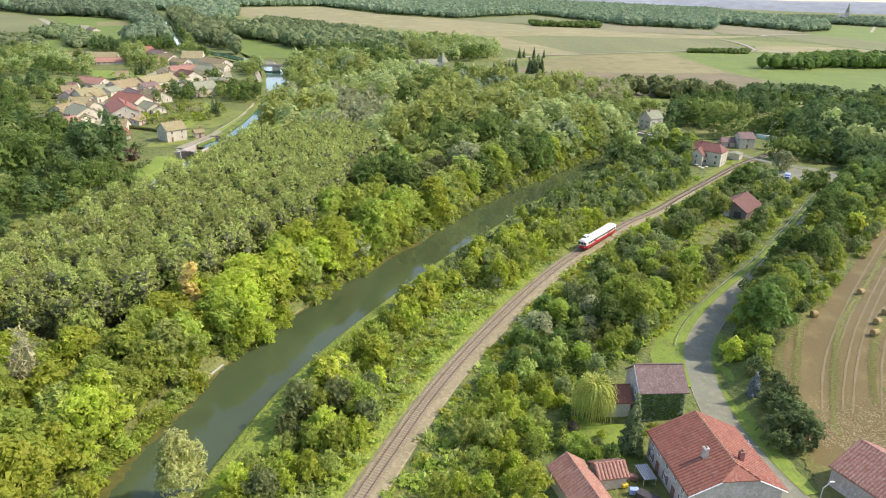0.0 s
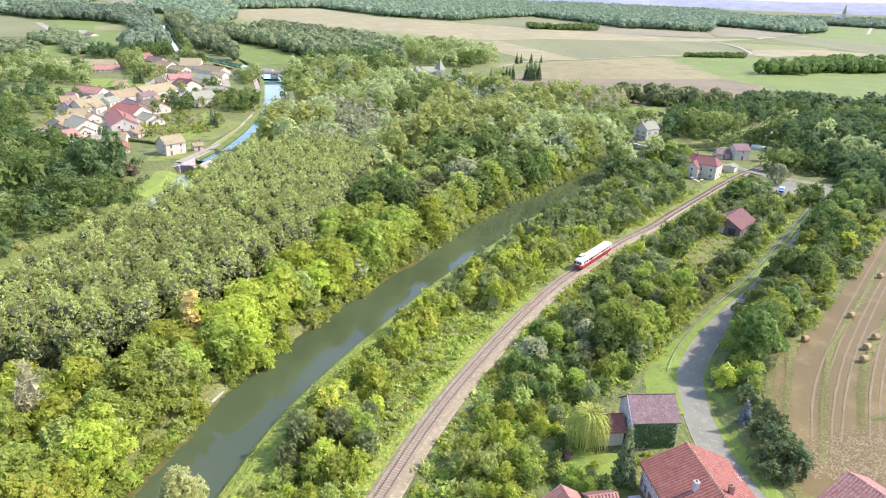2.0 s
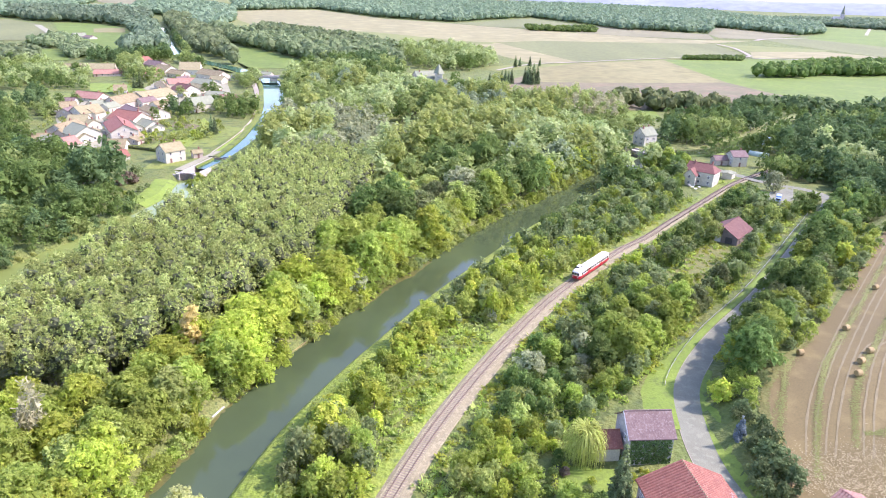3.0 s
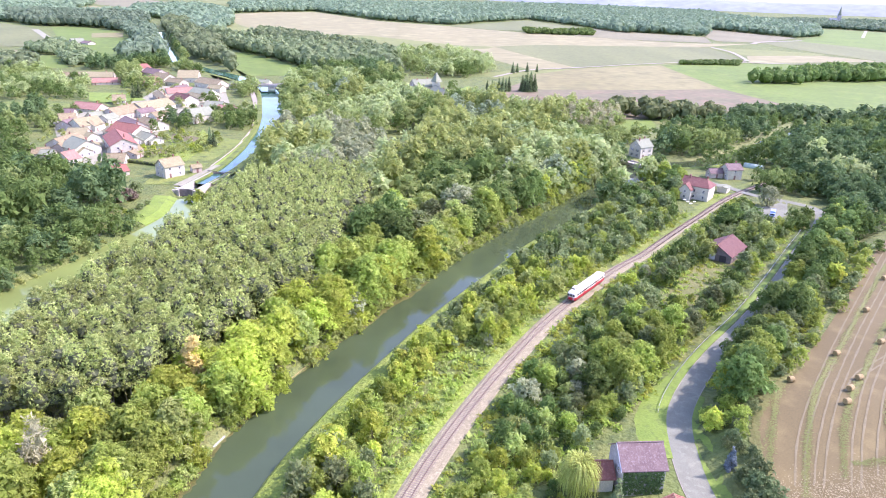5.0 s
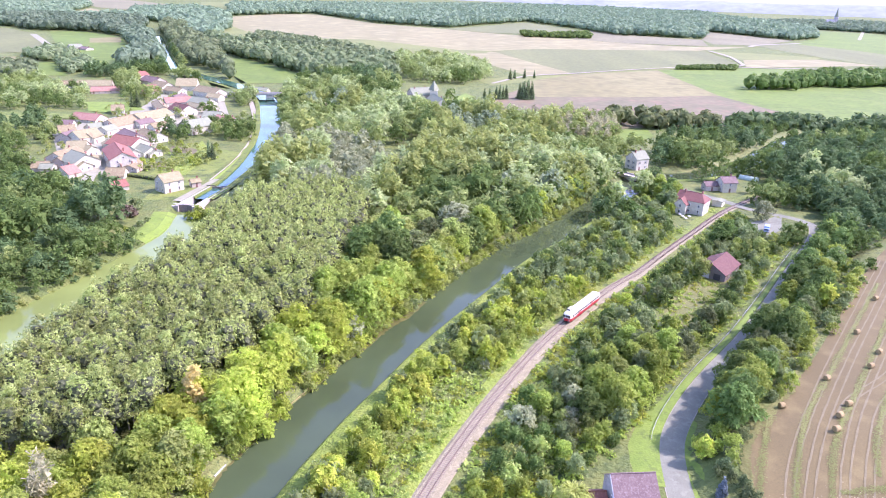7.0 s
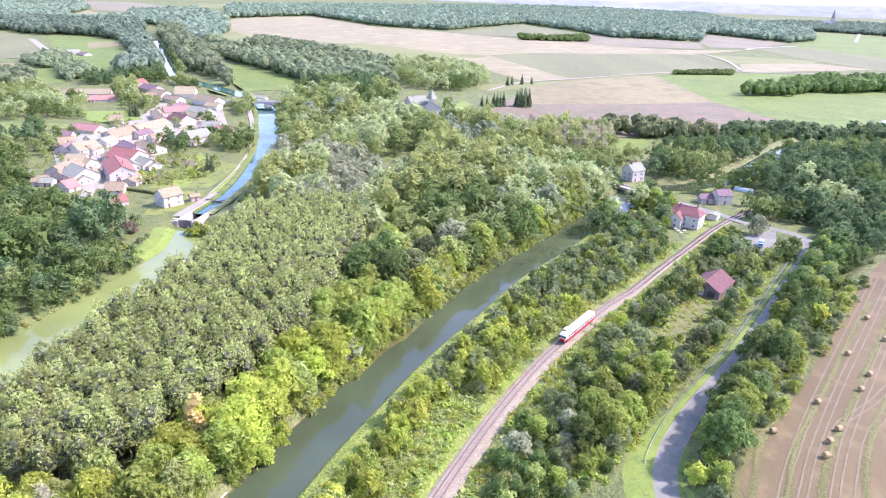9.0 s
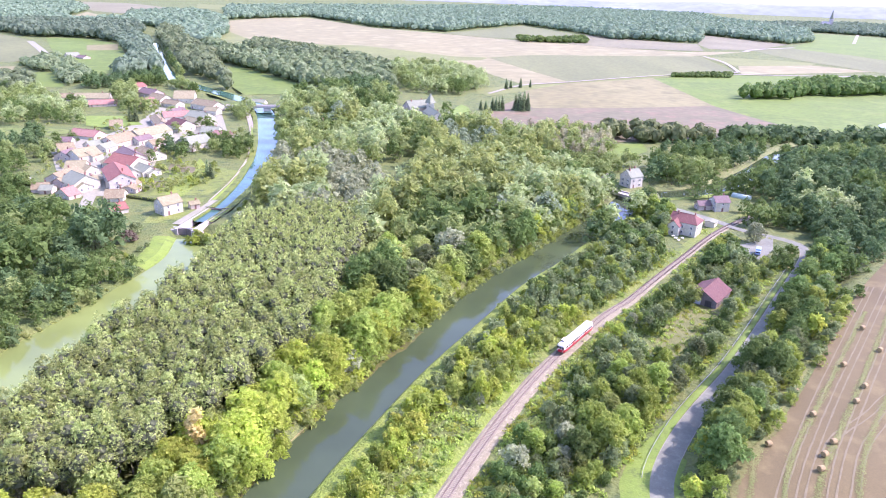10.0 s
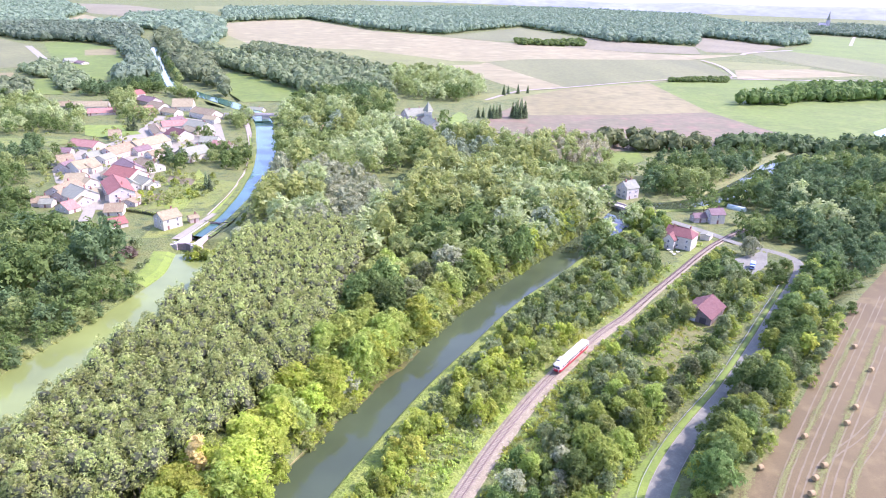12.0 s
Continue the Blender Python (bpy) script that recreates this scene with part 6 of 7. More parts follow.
part("foam", box(13, 1.6, 0.3, (0, -1.4, -0.2), 0.12), WHITE, weir, "white foaming water")
moor = thing("mooring_wall", pose(0, 0, 0), "pale concrete edging on the river bank", "edging")
ml = RIVER_LINE[(RIVER_LINE[:, 1] > 112) & (RIVER_LINE[:, 1] < 122)]
part("edging", mesh_from("edging", *ribbon(ml, [(-RIVER_HALF + 0.1, -0.3), (-RIVER_HALF + 0.1, 0.45), (-RIVER_HALF - 0.5, 0.45), (-RIVER_HALF - 0.5, -0.3)]), CONCRETE), None, moor)
ml = RIVER_LINE[(RIVER_LINE[:, 1] > 136) & (RIVER_LINE[:, 1] < 166)]
part("edging", mesh_from("edging", *ribbon(ml, [(-RIVER_HALF + 0.1, -0.3), (-RIVER_HALF + 0.1, 0.35), (-RIVER_HALF - 0.4, 0.35), (-RIVER_HALF - 0.4, -0.3)]), STRAW), None, moor)

# ---- planting ----
KEEP_OUT += [(172, 366, 10), (177, 370, 9), (166, 360, 8), (92, 318, 8), (103, 323, 8), (96, 326, 6), (133, 338, 8), (126, 345, 7), (-10, 554, 15), (-21, 557, 13), (-1, 542, 12), (-32, 579, 10), (29, 97, 8.5), (24, 88, 9.5), (39, 118, 6), (107, 231, 5), (149, 292, 11.5), (143, 281, 8), (156, 301, 7), (113, 297, 8.5), (120, 297, 7), (108, 290, 6), (20, 603, 12), (20, 564, 10), (-14, 590, 12), (118, 376, 12), (146, 336, 10), (86, 207, 7.5), (94, 216, 7), (101, 221, 6), (78, 197, 6.5), (90, 203, 5), (70, 192, 3), (68, 184, 4.5), (79, 196, 4.5), (90, 209, 4.5), (64, 174, 3.5), (84, 192, 4), (73, 182, 4), (63, 190, 4), (68, 181, 4), (79, 191, 4.5), (72, 200, 4)]
wood([(-61, 124), (-47.5, 152), (-36, 180), (-29, 180), (-41, 156), (-54, 124)], 4.4, 63, [("bright", 4), ("mid", 2), ("olive", 2)], 0.6, 0.95, river=3)
wood([(-36, 180), (-33, 210), (-30, 240), (-24, 264), (-19, 258), (-25, 214), (-29, 180)], 4.6, 65, [("mid", 3), ("olive", 2), ("deep", 2)], 0.7, 1.05, river=3)
wood([(-50, 112), (-40, 140), (-32, 160), (-19, 187), (-3, 215), (10, 240), (0, 246), (-16, 222), (-29, 190), (-42, 160), (-55, 131)], 4.6, 61, [("bmid", 4), ("bbright", 2), ("bolive", 3)], 1.1, 1.7, river=2.0)
wood([(-118, 76), (-56, 76), (-52, 104), (-60, 122), (-98, 108)], 5.5, 62, [("bmid", 3), ("bbright", 4), ("bolive", 2)], 0.9, 1.5, river=2.5)
wood([(-98, 116), (-97, 153), (-93, 178), (-87, 200), (-83, 252), (-82, 278), (-52, 300), (-28, 292), (-32, 213), (-35, 185), (-47, 155), (-62, 126), (-80, 112)], 4.1, 1, [("poplar", 1)], 0.96, 1.06, "poplar plantation", vary=0.05)
wood([(-125, 70), (-54, 70), (-51, 100), (-46, 117), (-60, 128), (-80, 110), (-98, 114), (-118, 120)], 7.0, 2, [("bright", 3.5), ("mid", 6), ("olive", 1.5), ("gold", 0.3), ("tan", 0.2)], 0.85, 1.25, river=2.5)
wood([(-49, 114), (-39, 141), (-30, 162), (-21, 180), (-34, 186), (-44, 157), (-58, 128)], 7.0, 3, [("bright", 6), ("mid", 1.5), ("olive", 2), ("silver", 0.4)], 0.95, 1.3, river=3)
wood([(-21, 180), (-17, 188), (4, 224), (21, 258), (2, 266), (-26, 268), (-29, 213), (-34, 186)], 7.8, 64, [("mid", 5), ("deep", 2.5), ("olive", 2), ("grey", 2), ("bright", 0.8), ("silver", 0.4)], 1.15, 1.6, river=3)
wood([(-28, 270), (2, 266), (21, 258), (43, 287), (63, 315), (84, 345), (88, 400), (62, 440), (20, 400), (-20, 350), (-34, 296)], 10.5, 4, [("fardeep", 1.2), ("far", 3), ("farpale", 3), ("farbluesilver", 1.2), ("farlime", 2)], 1.2, 1.6, river=3)
wood([(-14, 310), (40, 330), (66, 420), (72, 455), (-10, 442)], 11.5, 5, [("farlime", 5), ("farpale", 1.0), ("far", 1)], 1.1, 1.45)
wood([(-104, 436), (-56, 400), (-12, 330), (-36, 294), (-72, 297), (-87, 310), (-88, 380), (-94, 420)], 12.0, 6, [("farsilver", 5), ("farpale", 2), ("farlime", 0.7)], 1.25, 1.65)
wood([(-110, 440), (-56, 402), (-10, 442), (72, 458), (74, 470), (70, 530), (0, 545), (-40, 548), (-80, 590), (-136, 600), (-116, 520)], 12.5, 7, [("farpale", 3), ("far", 3), ("fardeep", 1), ("farlime", 1.5), ("farbluesilver", 0.6)], 1.1, 1.5)
wood([(72, 470), (110, 445), (128, 480), (135, 534), (72, 540)], 6.5, 8, [("tan", 4), ("farlight", 1), ("far", 1)], 0.8, 1.2)
# scrub between river and railway
wood([(-32, 78), (-30, 88), (-24, 115), (-15.5, 135), (-7, 152), (6, 180), (22, 211), (38, 237), (64, 271), (88, 306), (112, 334), (130, 306), (104, 276), (86, 253), (56, 216), (40, 195), (20, 163), (2, 156), (-4, 140), (-10, 120), (-12, 78)], 4.2, 9,
     [("bmid", 4), ("bgrey", 3), ("bbright", 5), ("bolive", 3), ("bgold", 0.5)], 0.65, 1.35, tall=1.2, upper=(215, [("bgrey", 4), ("bdeep", 3), ("bmid", 2), ("bolive", 1)]), river=6.2, rail=6.0)
# scrub between railway and lane
wood([(-2, 76), (6, 108), (17, 133), (33, 160), (52, 190), (66, 208), (92, 242), (118, 275), (138, 300), (150, 280), (140, 255), (120, 228), (104, 206), (84, 180), (66, 160), (50, 142), (38, 122), (26, 112), (20, 100), (14, 76)], 4.5, 10,
     [("bmid", 5), ("bgrey", 1), ("bolive", 2), ("bbright", 6), ("bgold", 0.2)], 0.55, 1.1, tall=1.2, upper=(116, [("bmid", 2), ("bdeep", 5), ("bgrey", 4.5), ("bolive", 1)]), rail=6.5, road=8.5)
wood([(20, 132), (34, 150), (60, 190), (84, 220), (110, 250), (130, 270), (136, 256), (100, 206), (70, 168), (46, 140), (34, 126)], 9.0, 44, [("mid", 2), ("grey", 3), ("olive", 1.5), ("deep", 1), ("silver", 0.3)], 0.5, 0.85, rail=8, road=10)
wood([(82, 298), (104, 326), (118, 326), (116, 300), (100, 280), (84, 268), (74, 276)], 7.0, 45, [("grey", 3), ("deep", 4), ("mid", 1)], 0.55, 0.9, rail=8)
wood([(137, 266), (150, 262), (164, 282), (170, 296), (166, 300), (156, 284), (146, 274)], 4.5, 51, [("bmid", 1), ("bgrey", 2), ("bdeep", 4)], 0.7, 1.2, rail=7, road=5)
wood([(150, 316), (164, 322), (182, 318), (186, 300), (200, 312), (200, 340), (166, 350), (156, 334)], 6.5, 52, [("farblue", 4), ("fardeep", 3), ("far", 1)], 0.6, 0.95, road=6)
wood([(118, 282), (128, 292), (136, 300), (142, 308), (139, 296), (136, 280), (126, 272)], 4.0, 53, [("bmid", 1), ("bgrey", 2), ("bdeep", 4)], 0.7, 1.2, rail=6.5)
wood([(128, 214), (146, 240), (160, 262), (168, 282), (160, 284), (150, 266), (138, 246), (124, 222)], 5.0, 54, [("bmid", 1), ("bgrey", 2), ("bdeep", 4)], 0.8, 1.3, road=3.9)
wood([(112, 262), (126, 280), (136, 284), (132, 262), (122, 250)], 6.5, 46, [("grey", 1.5), ("deep", 4), ("mid", 0.7)], 0.5, 0.8, rail=7, road=8)
wood([(46, 160), (60, 156), (74, 172), (66, 186), (52, 178)], 6.5, 11, [("mid", 3), ("deep", 1.5)], 0.7, 0.95, rail=7, road=9)
# growth hanging over the river's wooded bank
edge = spline(RIVER_LINE[(RIVER_LINE[:, 1] > 66) & (RIVER_LINE[:, 1] < 345)], 2.4)
en = normals(edge)
pick = random.Random(21)
for i, (p, q) in enumerate(zip(edge, en)):
    bare = 113 < p[1] < 120 or 141 < p[1] < 148
    s = p - q * (RIVER_HALF + 0.5 + pick.uniform(-0.4, 0.8))
    plant(pick.choice(("bmid", "bolive", "bbright" if p[1] < 185 else "bgrey", "bmid")), s[0], s[1], pick.uniform(0.3, 0.45) if bare else pick.uniform(0.75, 1.25))
    if i % 3 == 0 and not bare:
        s = p - q * (RIVER_HALF + 4.8 + pick.uniform(-0.5, 1.5))
        plant(pick.choice(("bright", "bright", "bright", "mid", "olive") if p[1] < 185 else ("mid", "deep", "deep", "mid", "olive", "bright")), s[0], s[1], pick.uniform(0.9, 1.3))
shore = spline(LOWER_LINE[(LOWER_LINE[:, 1] > 100) & (LOWER_LINE[:, 1] < 247)], 4.5)
for p, q in zip(shore, normals(shore)):
    s = p - q * (LOWER_HALF + 1.2 + pick.uniform(-0.8, 1.2))
    plant(pick.choice(("far", "fardeep", "farblue", "farbush")), s[0], s[1], pick.uniform(0.55, 0.85))
shore = spline(UPPER_LINE[(UPPER_LINE[:, 1] > 318) & (UPPER_LINE[:, 1] < 470)], 6.0)
for i, (p, q) in enumerate(zip(shore, normals(shore))):
    s = p + q * (UPPER_HALF + 4.4 + pick.uniform(0, 2.0))
    plant("bmid" if i < 3 else pick.choice(("farsilver", "farsilver", "farpale")), s[0], s[1], pick.uniform(0.45, 0.7))
# trees over the bend by the weir and along the upper canal
bend = spline(RIVER_LINE[(RIVER_LINE[:, 1] > 300) & (RIVER_LINE[:, 1] < 372)], 6.0)
for i, (p, q) in enumerate(zip(bend, normals(bend))):
    for sd in (-1, 1):
        s = p + q * sd * (RIVER_HALF + 3.0 + pick.uniform(-0.5, 1.5))
        if clear(s[:1], s[1:2], rail=8)[0]:
            plant(pick.choice(("far", "fardeep", "farblue", "farpale")), s[0], s[1], pick.uniform(0.8, 1.15))
for p, q in zip(UPPER_LINE, normals(UPPER_LINE)):
    if 800 < p[1] < 1050:
        for sd in (-1, 1):
            s = p + q * sd * (UPPER_HALF + 5.0 + pick.uniform(0, 3))
            plant(pick.choice(("far", "fardeep", "farblue")), s[0], s[1], pick.uniform(0.6, 1.0))
# undergrowth
SCRUB = [(-36, 70), (-24, 112), (-8, 150), (22, 211), (64, 271), (112, 334), (150, 300), (150, 270), (120, 226), (66, 156), (40, 124), (20, 104), (16, 70)]
wood(SCRUB, 2.5, 41, [("farsmid", 4), ("farsbright", 3), ("farsolive", 3)], 0.6, 1.25, river=5.5, rail=3.9, road=7.0)
wood([(54, 118), (58, 110), (66, 121), (76, 132), (96, 153), (130, 193), (160, 230), (150, 240), (126, 212), (100, 178), (80, 154), (62, 132)], 4.4, 42, [("bmid", 3), ("bgrey", 3), ("bdeep", 2), ("farsbright", 1), ("bgold", 0.2)], 0.55, 1.0, road=4.6)
# trees on the bank between lane and field
row = ROAD_LINE[(ROAD_LINE[:, 1] > 122) & (ROAD_LINE[:, 1] < 285)]
rn = normals(row)
pick = random.Random(12)
for i in range(0, len(row), 2):
    for off in (7.0 if row[i][1] < 175 else 5.0, 11.5):
        q = row[i] + rn[i] * (off + pick.uniform(-1, 1))
        if clear(q[:1], q[1:2])[0] and row[i][1] > (148 if off < 8 else 130):
            plant(pick.choice(("mid", "deep", "deep", "deep", "grey")), q[0], q[1], pick.uniform(0.75, 1.1))
wood([(158, 238), (192, 270), (255, 338), (330, 420), (300, 420), (220, 340), (185, 316), (176, 296), (170, 272)], 7.8, 13, [("far", 0.6), ("fardeep", 2), ("farblue", 5)], 0.65, 0.95)
wood([(160, 356), (128, 390), (138, 440), (190, 470), (262, 480), (340, 480), (330, 420), (240, 350), (195, 318), (184, 330)], 10.0, 14, [("far", 1.6), ("fardeep", 3), ("farblue", 5), ("farpale", 0.3)], 0.8, 1.3)
wood([(150, 450), (175, 520), (330, 560), (440, 560), (420, 490), (330, 470), (200, 470)], 9, 15, [("fardeep", 3), ("farblue", 3), ("far", 1)], 0.42, 0.62)
wood([(98, 356), (112, 372), (135, 340), (112, 316), (100, 330)], 7, 16, [("mid", 3), ("deep", 2), ("silver", 0.6)], 0.6, 0.95)
wood([(70, 390), (98, 385), (112, 420), (140, 440), (110, 445), (76, 440)], 8, 17, [("far", 3), ("fardeep", 2)], 0.7, 1.0)
# left bank of the canal and the village
wood([(-146, 164), (-136, 186), (-126, 206), (-122, 219), (-119, 235), (-122, 248), (-128, 257), (-136, 248), (-148, 234), (-164, 219), (-174, 202)], 7.5, 18, [("fardeep", 3), ("farblue", 2), ("far", 3)], 0.6, 0.95)
wood([(-174, 202), (-164, 219), (-148, 234), (-136, 248), (-130, 262), (-132, 276), (-140, 285), (-157, 287), (-182, 296), (-213, 305), (-231, 281)], 10.5, 19, [("farblue", 4), ("fardeep", 4), ("far", 0.7)], 1.1, 1.5)
wood([(-131, 274), (-129, 281), (-132, 289), (-136, 291)], 5.5, 55, [("rust", 2), ("bgrey", 1)], 0.9, 1.3)
wood([(-249, 314), (-205, 318), (-205, 339), (-198, 341), (-216, 358), (-275, 352)], 8.0, 56, [("far", 3), ("fardeep", 2), ("farbush", 4)], 0.5, 0.9)
wood([(-273, 371), (-238, 374), (-235, 386), (-238, 419), (-248, 440), (-256, 431), (-300, 412)], 9.0, 57, [("far", 3), ("fardeep", 3), ("farblue", 1)], 0.55, 0.95)
wood([(-304, 417), (-257, 434), (-252, 444), (-267, 475), (-279, 481), (-283, 459), (-326, 451)], 9.5, 58, [("farblue", 3), ("fardeep", 3), ("farbush", 2)], 0.6, 1.0)
wood([(-357, 497), (-308, 512), (-267, 518), (-303, 596), (-280, 600), (-242, 572), (-238, 607), (-264, 623), (-288, 607), (-318, 608), (-345, 633), (-398, 672), (-498, 708)], 10.0, 20, [("far", 4), ("farpale", 2), ("fardeep", 2), ("farbush", 2)], 0.6, 1.0)
wood([(-290, 624), (-274, 627), (-305, 702), (-316, 688)], 8.0, 59, [("far", 4), ("farpale", 1)], 0.8, 1.2)
wood([(-163, 512), (-133, 493), (-120, 447), (-117, 425), (-133, 431), (-144, 444), (-162, 442), (-170, 464), (-160, 484)], 7.5, 22, [("far", 4), ("fardeep", 2), ("farbush", 2)], 0.55, 0.85)
wood([(-180, 440), (-161, 427), (-162, 442), (-184, 472), (-189, 468)], 6.5, 60, [("fardeep", 2), ("farblue", 2), ("farbush", 2)], 0.6, 0.9)
wood([(-188, 424), (-165, 420), (-136, 416), (-127, 410), (-126, 374), (-139, 347), (-159, 345), (-170, 375)], 6.5, 21, [("farbush", 5), ("farsmid", 3), ("farsbright", 2)], 0.4, 0.9)
wood([(-220, 365), (-159, 350), (-168, 427), (-157, 513), (-228, 635), (-272, 616), (-253, 520), (-260, 462)], 10.0, 43, [("farbush", 6), ("far", 1.2), ("fardeep", 1.2)], 0.45, 0.8)
wood([(-157, 545), (-156, 576), (-164, 620), (-174, 618), (-174, 583)], 7.0, 66, [("far", 3), ("farpale", 1)], 0.6, 0.9)
wood([(-276, 723), (-237, 686), (-246, 721), (-287, 762)], 9.0, 67, [("fardeep", 3), ("far", 3)], 0.6, 0.95)
wood([(-349, 693), (-316, 715), (-285, 733), (-308, 793), (-333, 778), (-342, 741), (-373, 743)], 9.0, 68, [("farblue", 4), ("fardeep", 2)], 0.7, 1.1)
wood([(-138, 624), (-103, 602), (-62, 583), (-35, 613), (-42, 655), (-94, 678), (-134, 688)], 11.0, 23, [("far", 3), ("farpale", 2), ("fardeep", 2)], 0.9, 1.4)
wood([(-115, 674), (-70, 657), (-43, 661), (-40, 705), (-68, 757), (-127, 745)], 12.0, 24, [("fardeep", 3), ("farblue", 2), ("far", 2)], 1.0, 1.5)
wood([(-6, 738), (24, 736), (50, 772), (60, 827), (44, 928), (-9, 977), (-63, 963), (-55, 850), (-44, 783), (-30, 740)], 12.0, 25, [("far", 4), ("farpale", 3), ("fardeep", 1)], 0.9, 1.4)
wood([(-61, 575), (-57, 539), (-3, 518), (41, 528), (40, 548), (1, 543), (-15, 563), (-38, 589)], 11.0, 26, [("farpale", 3), ("far", 3), ("farlime", 1)], 0.9, 1.3)
far_wood("distant_woodland", [(-326, 1017), (-260, 924), (-197, 838), (-142, 762), (-126, 737), (-49, 761), (-59, 903), (-126, 916), (-193, 996), (-277, 1047), (-335, 1133), (-391, 1194)], 11, 30, "dark hedgerow woodland behind the meadow", 15, HAZYVALLEY, 30)
far_wood("distant_woodland", [(-315, 1159), (-259, 1112), (-185, 998), (-128, 934), (-62, 950), (-109, 1034), (-187, 1108), (-263, 1217), (-309, 1245)], 12, 73, "line of trees beside the pale field", 14, HAZYVALLEY, 26)
far_wood("distant_woodland", [(-370, 982), (-300, 845), (-235, 764), (-212, 705), (-281, 907), (-339, 1044), (-422, 1204), (-501, 1403), (-582, 1531), (-520, 1324), (-432, 1129)], 12, 31, "dark valley woodland along the canal", 16, HAZYVALLEY, 30)
far_wood("distant_woodland", [(-360, 782), (-344, 804), (-328, 839), (-404, 1009), (-498, 1221), (-580, 1368), (-536, 1207), (-428, 987), (-389, 891), (-372, 818)], 12, 32, "dark valley woodland", 15, HAZYLEAF, 24)
far_wood("distant_woodland", [(-736, 1274), (-696, 1265), (-647, 1285), (-537, 1206), (-588, 1426), (-690, 1633), (-776, 1587), (-897, 1606), (-917, 1512), (-821, 1351)], 13, 33, "dark conifer woodland on the valley side", 17, HAZYLEAF, 20)
far_wood("distant_woodland", [(-901, 1345), (-821, 1351), (-935, 1543), (-841, 1594), (-674, 1642), (-572, 1536), (-429, 1224), (-380, 1177), (-453, 1520), (-592, 1997), (-803, 2372), (-878, 2070), (-780, 1795), (-847, 1681), (-976, 1869), (-1084, 2232), (-1604, 3097), (-1520, 2747), (-1738, 2630)], 17, 35, "wide woodland on far hills", 16, HAZYLEAF, 9)
far_wood("distant_woodland", [(-504, 923), (-518, 961), (-451, 875), (-402, 805), (-369, 736), (-381, 713), (-446, 821), (-466, 816), (-510, 859), (-522, 918)], 10, 34, "thicket and trees on the valley side", 10, HAZYVALLEY, 20)
far_wood("distant_woodland", [(-446, 663), (-393, 663), (-401, 697), (-448, 762), (-489, 730)], 10, 71, "woodland above the village", 10, HAZYVALLEY, 20)
far_wood("distant_woodland", [(-598, 1993), (-416, 2323), (-168, 1886), (10, 1773), (102, 1953), (260, 2257), (363, 1939), (411, 1686), (471, 1710), (605, 1663), (739, 2022), (847, 1722), (958, 1833), (1192, 2330), (1205, 2910), (1303, 3645), (682, 3872), (72, 3645), (-439, 3230), (-786, 2699)], 18, 36, "wide dark woodland on the plateau", 18, HAZYLEAF, 9)
far_wood("distant_woodland", [(1229, 2403), (1338, 2291), (1453, 2106), (1923, 2804), (1784, 3115), (1499, 3038), (1243, 2890)], 18, 72, "woods round the far town", 15, HAZYLEAF, 9)
far_wood("hedgerow", [(278, 1539), (318, 1525), (338, 1657), (249, 1588), (181, 1610), (173, 1528)], 12, 40, "thicket between the pale fields", 10, DEEP, 20)
far_wood("hedgerow", [(225, 540), (251, 531), (295, 537), (332, 538), (388, 525), (414, 565), (349, 569), (302, 572), (250, 560), (231, 555)], 8, 74, "dark riverside trees behind the meadow", 9, BLUEDEEP, 26)
far_wood("hedgerow", [(125, 527), (166, 516), (214, 526), (224, 552), (178, 542), (135, 553)], 9, 39, "grey-green riverside trees behind the meadow", 12, GREYLEAF, 30)
far_wood("hedgerow", [(332, 770), (396, 778), (433, 814), (473, 813), (552, 845), (597, 836), (659, 928), (554, 932), (502, 921), (439, 868), (371, 810)], 8, 37, "dark hedgerow of trees across the pasture", 13, DEEP, 30)
far_wood("hedgerow", [(318, 958), (410, 973), (429, 1021), (330, 985)], 5, 38, "low hedge beside the field track", 5, DEEP, 14)
for x, y, s in ((78, 648, 1.6), (82, 651, 1.75), (74, 650, 1.4), (85, 647, 1.6), (80, 644, 1.5), (76, 645, 1.5), (58, 642, 1.2), (61, 644, 1.3), (55, 641, 1.3), (52, 645, 1.2), (41, 644, 0.95), (46, 648, 0.9), (78, 790, 1.2), (84, 800, 1.0), (96, 806, 1.1), (108, 812, 0.9)):
    plant("spruce", x, y, s)
# low growth in the grassy clearing by the goods shed
for i, (x, y) in enumerate(scatter([(58, 168), (70, 178), (92, 200), (112, 226), (112, 246), (96, 232), (80, 214), (62, 192)], 2.3, 77)):
    if math.hypot(x - 105, y - 235) > 10 and pick.random() < 0.75:
        plant(("farsolive", "farsmid", "farsmid", "farsbright")[i % 4], x, y, pick.uniform(0.35, 0.8))
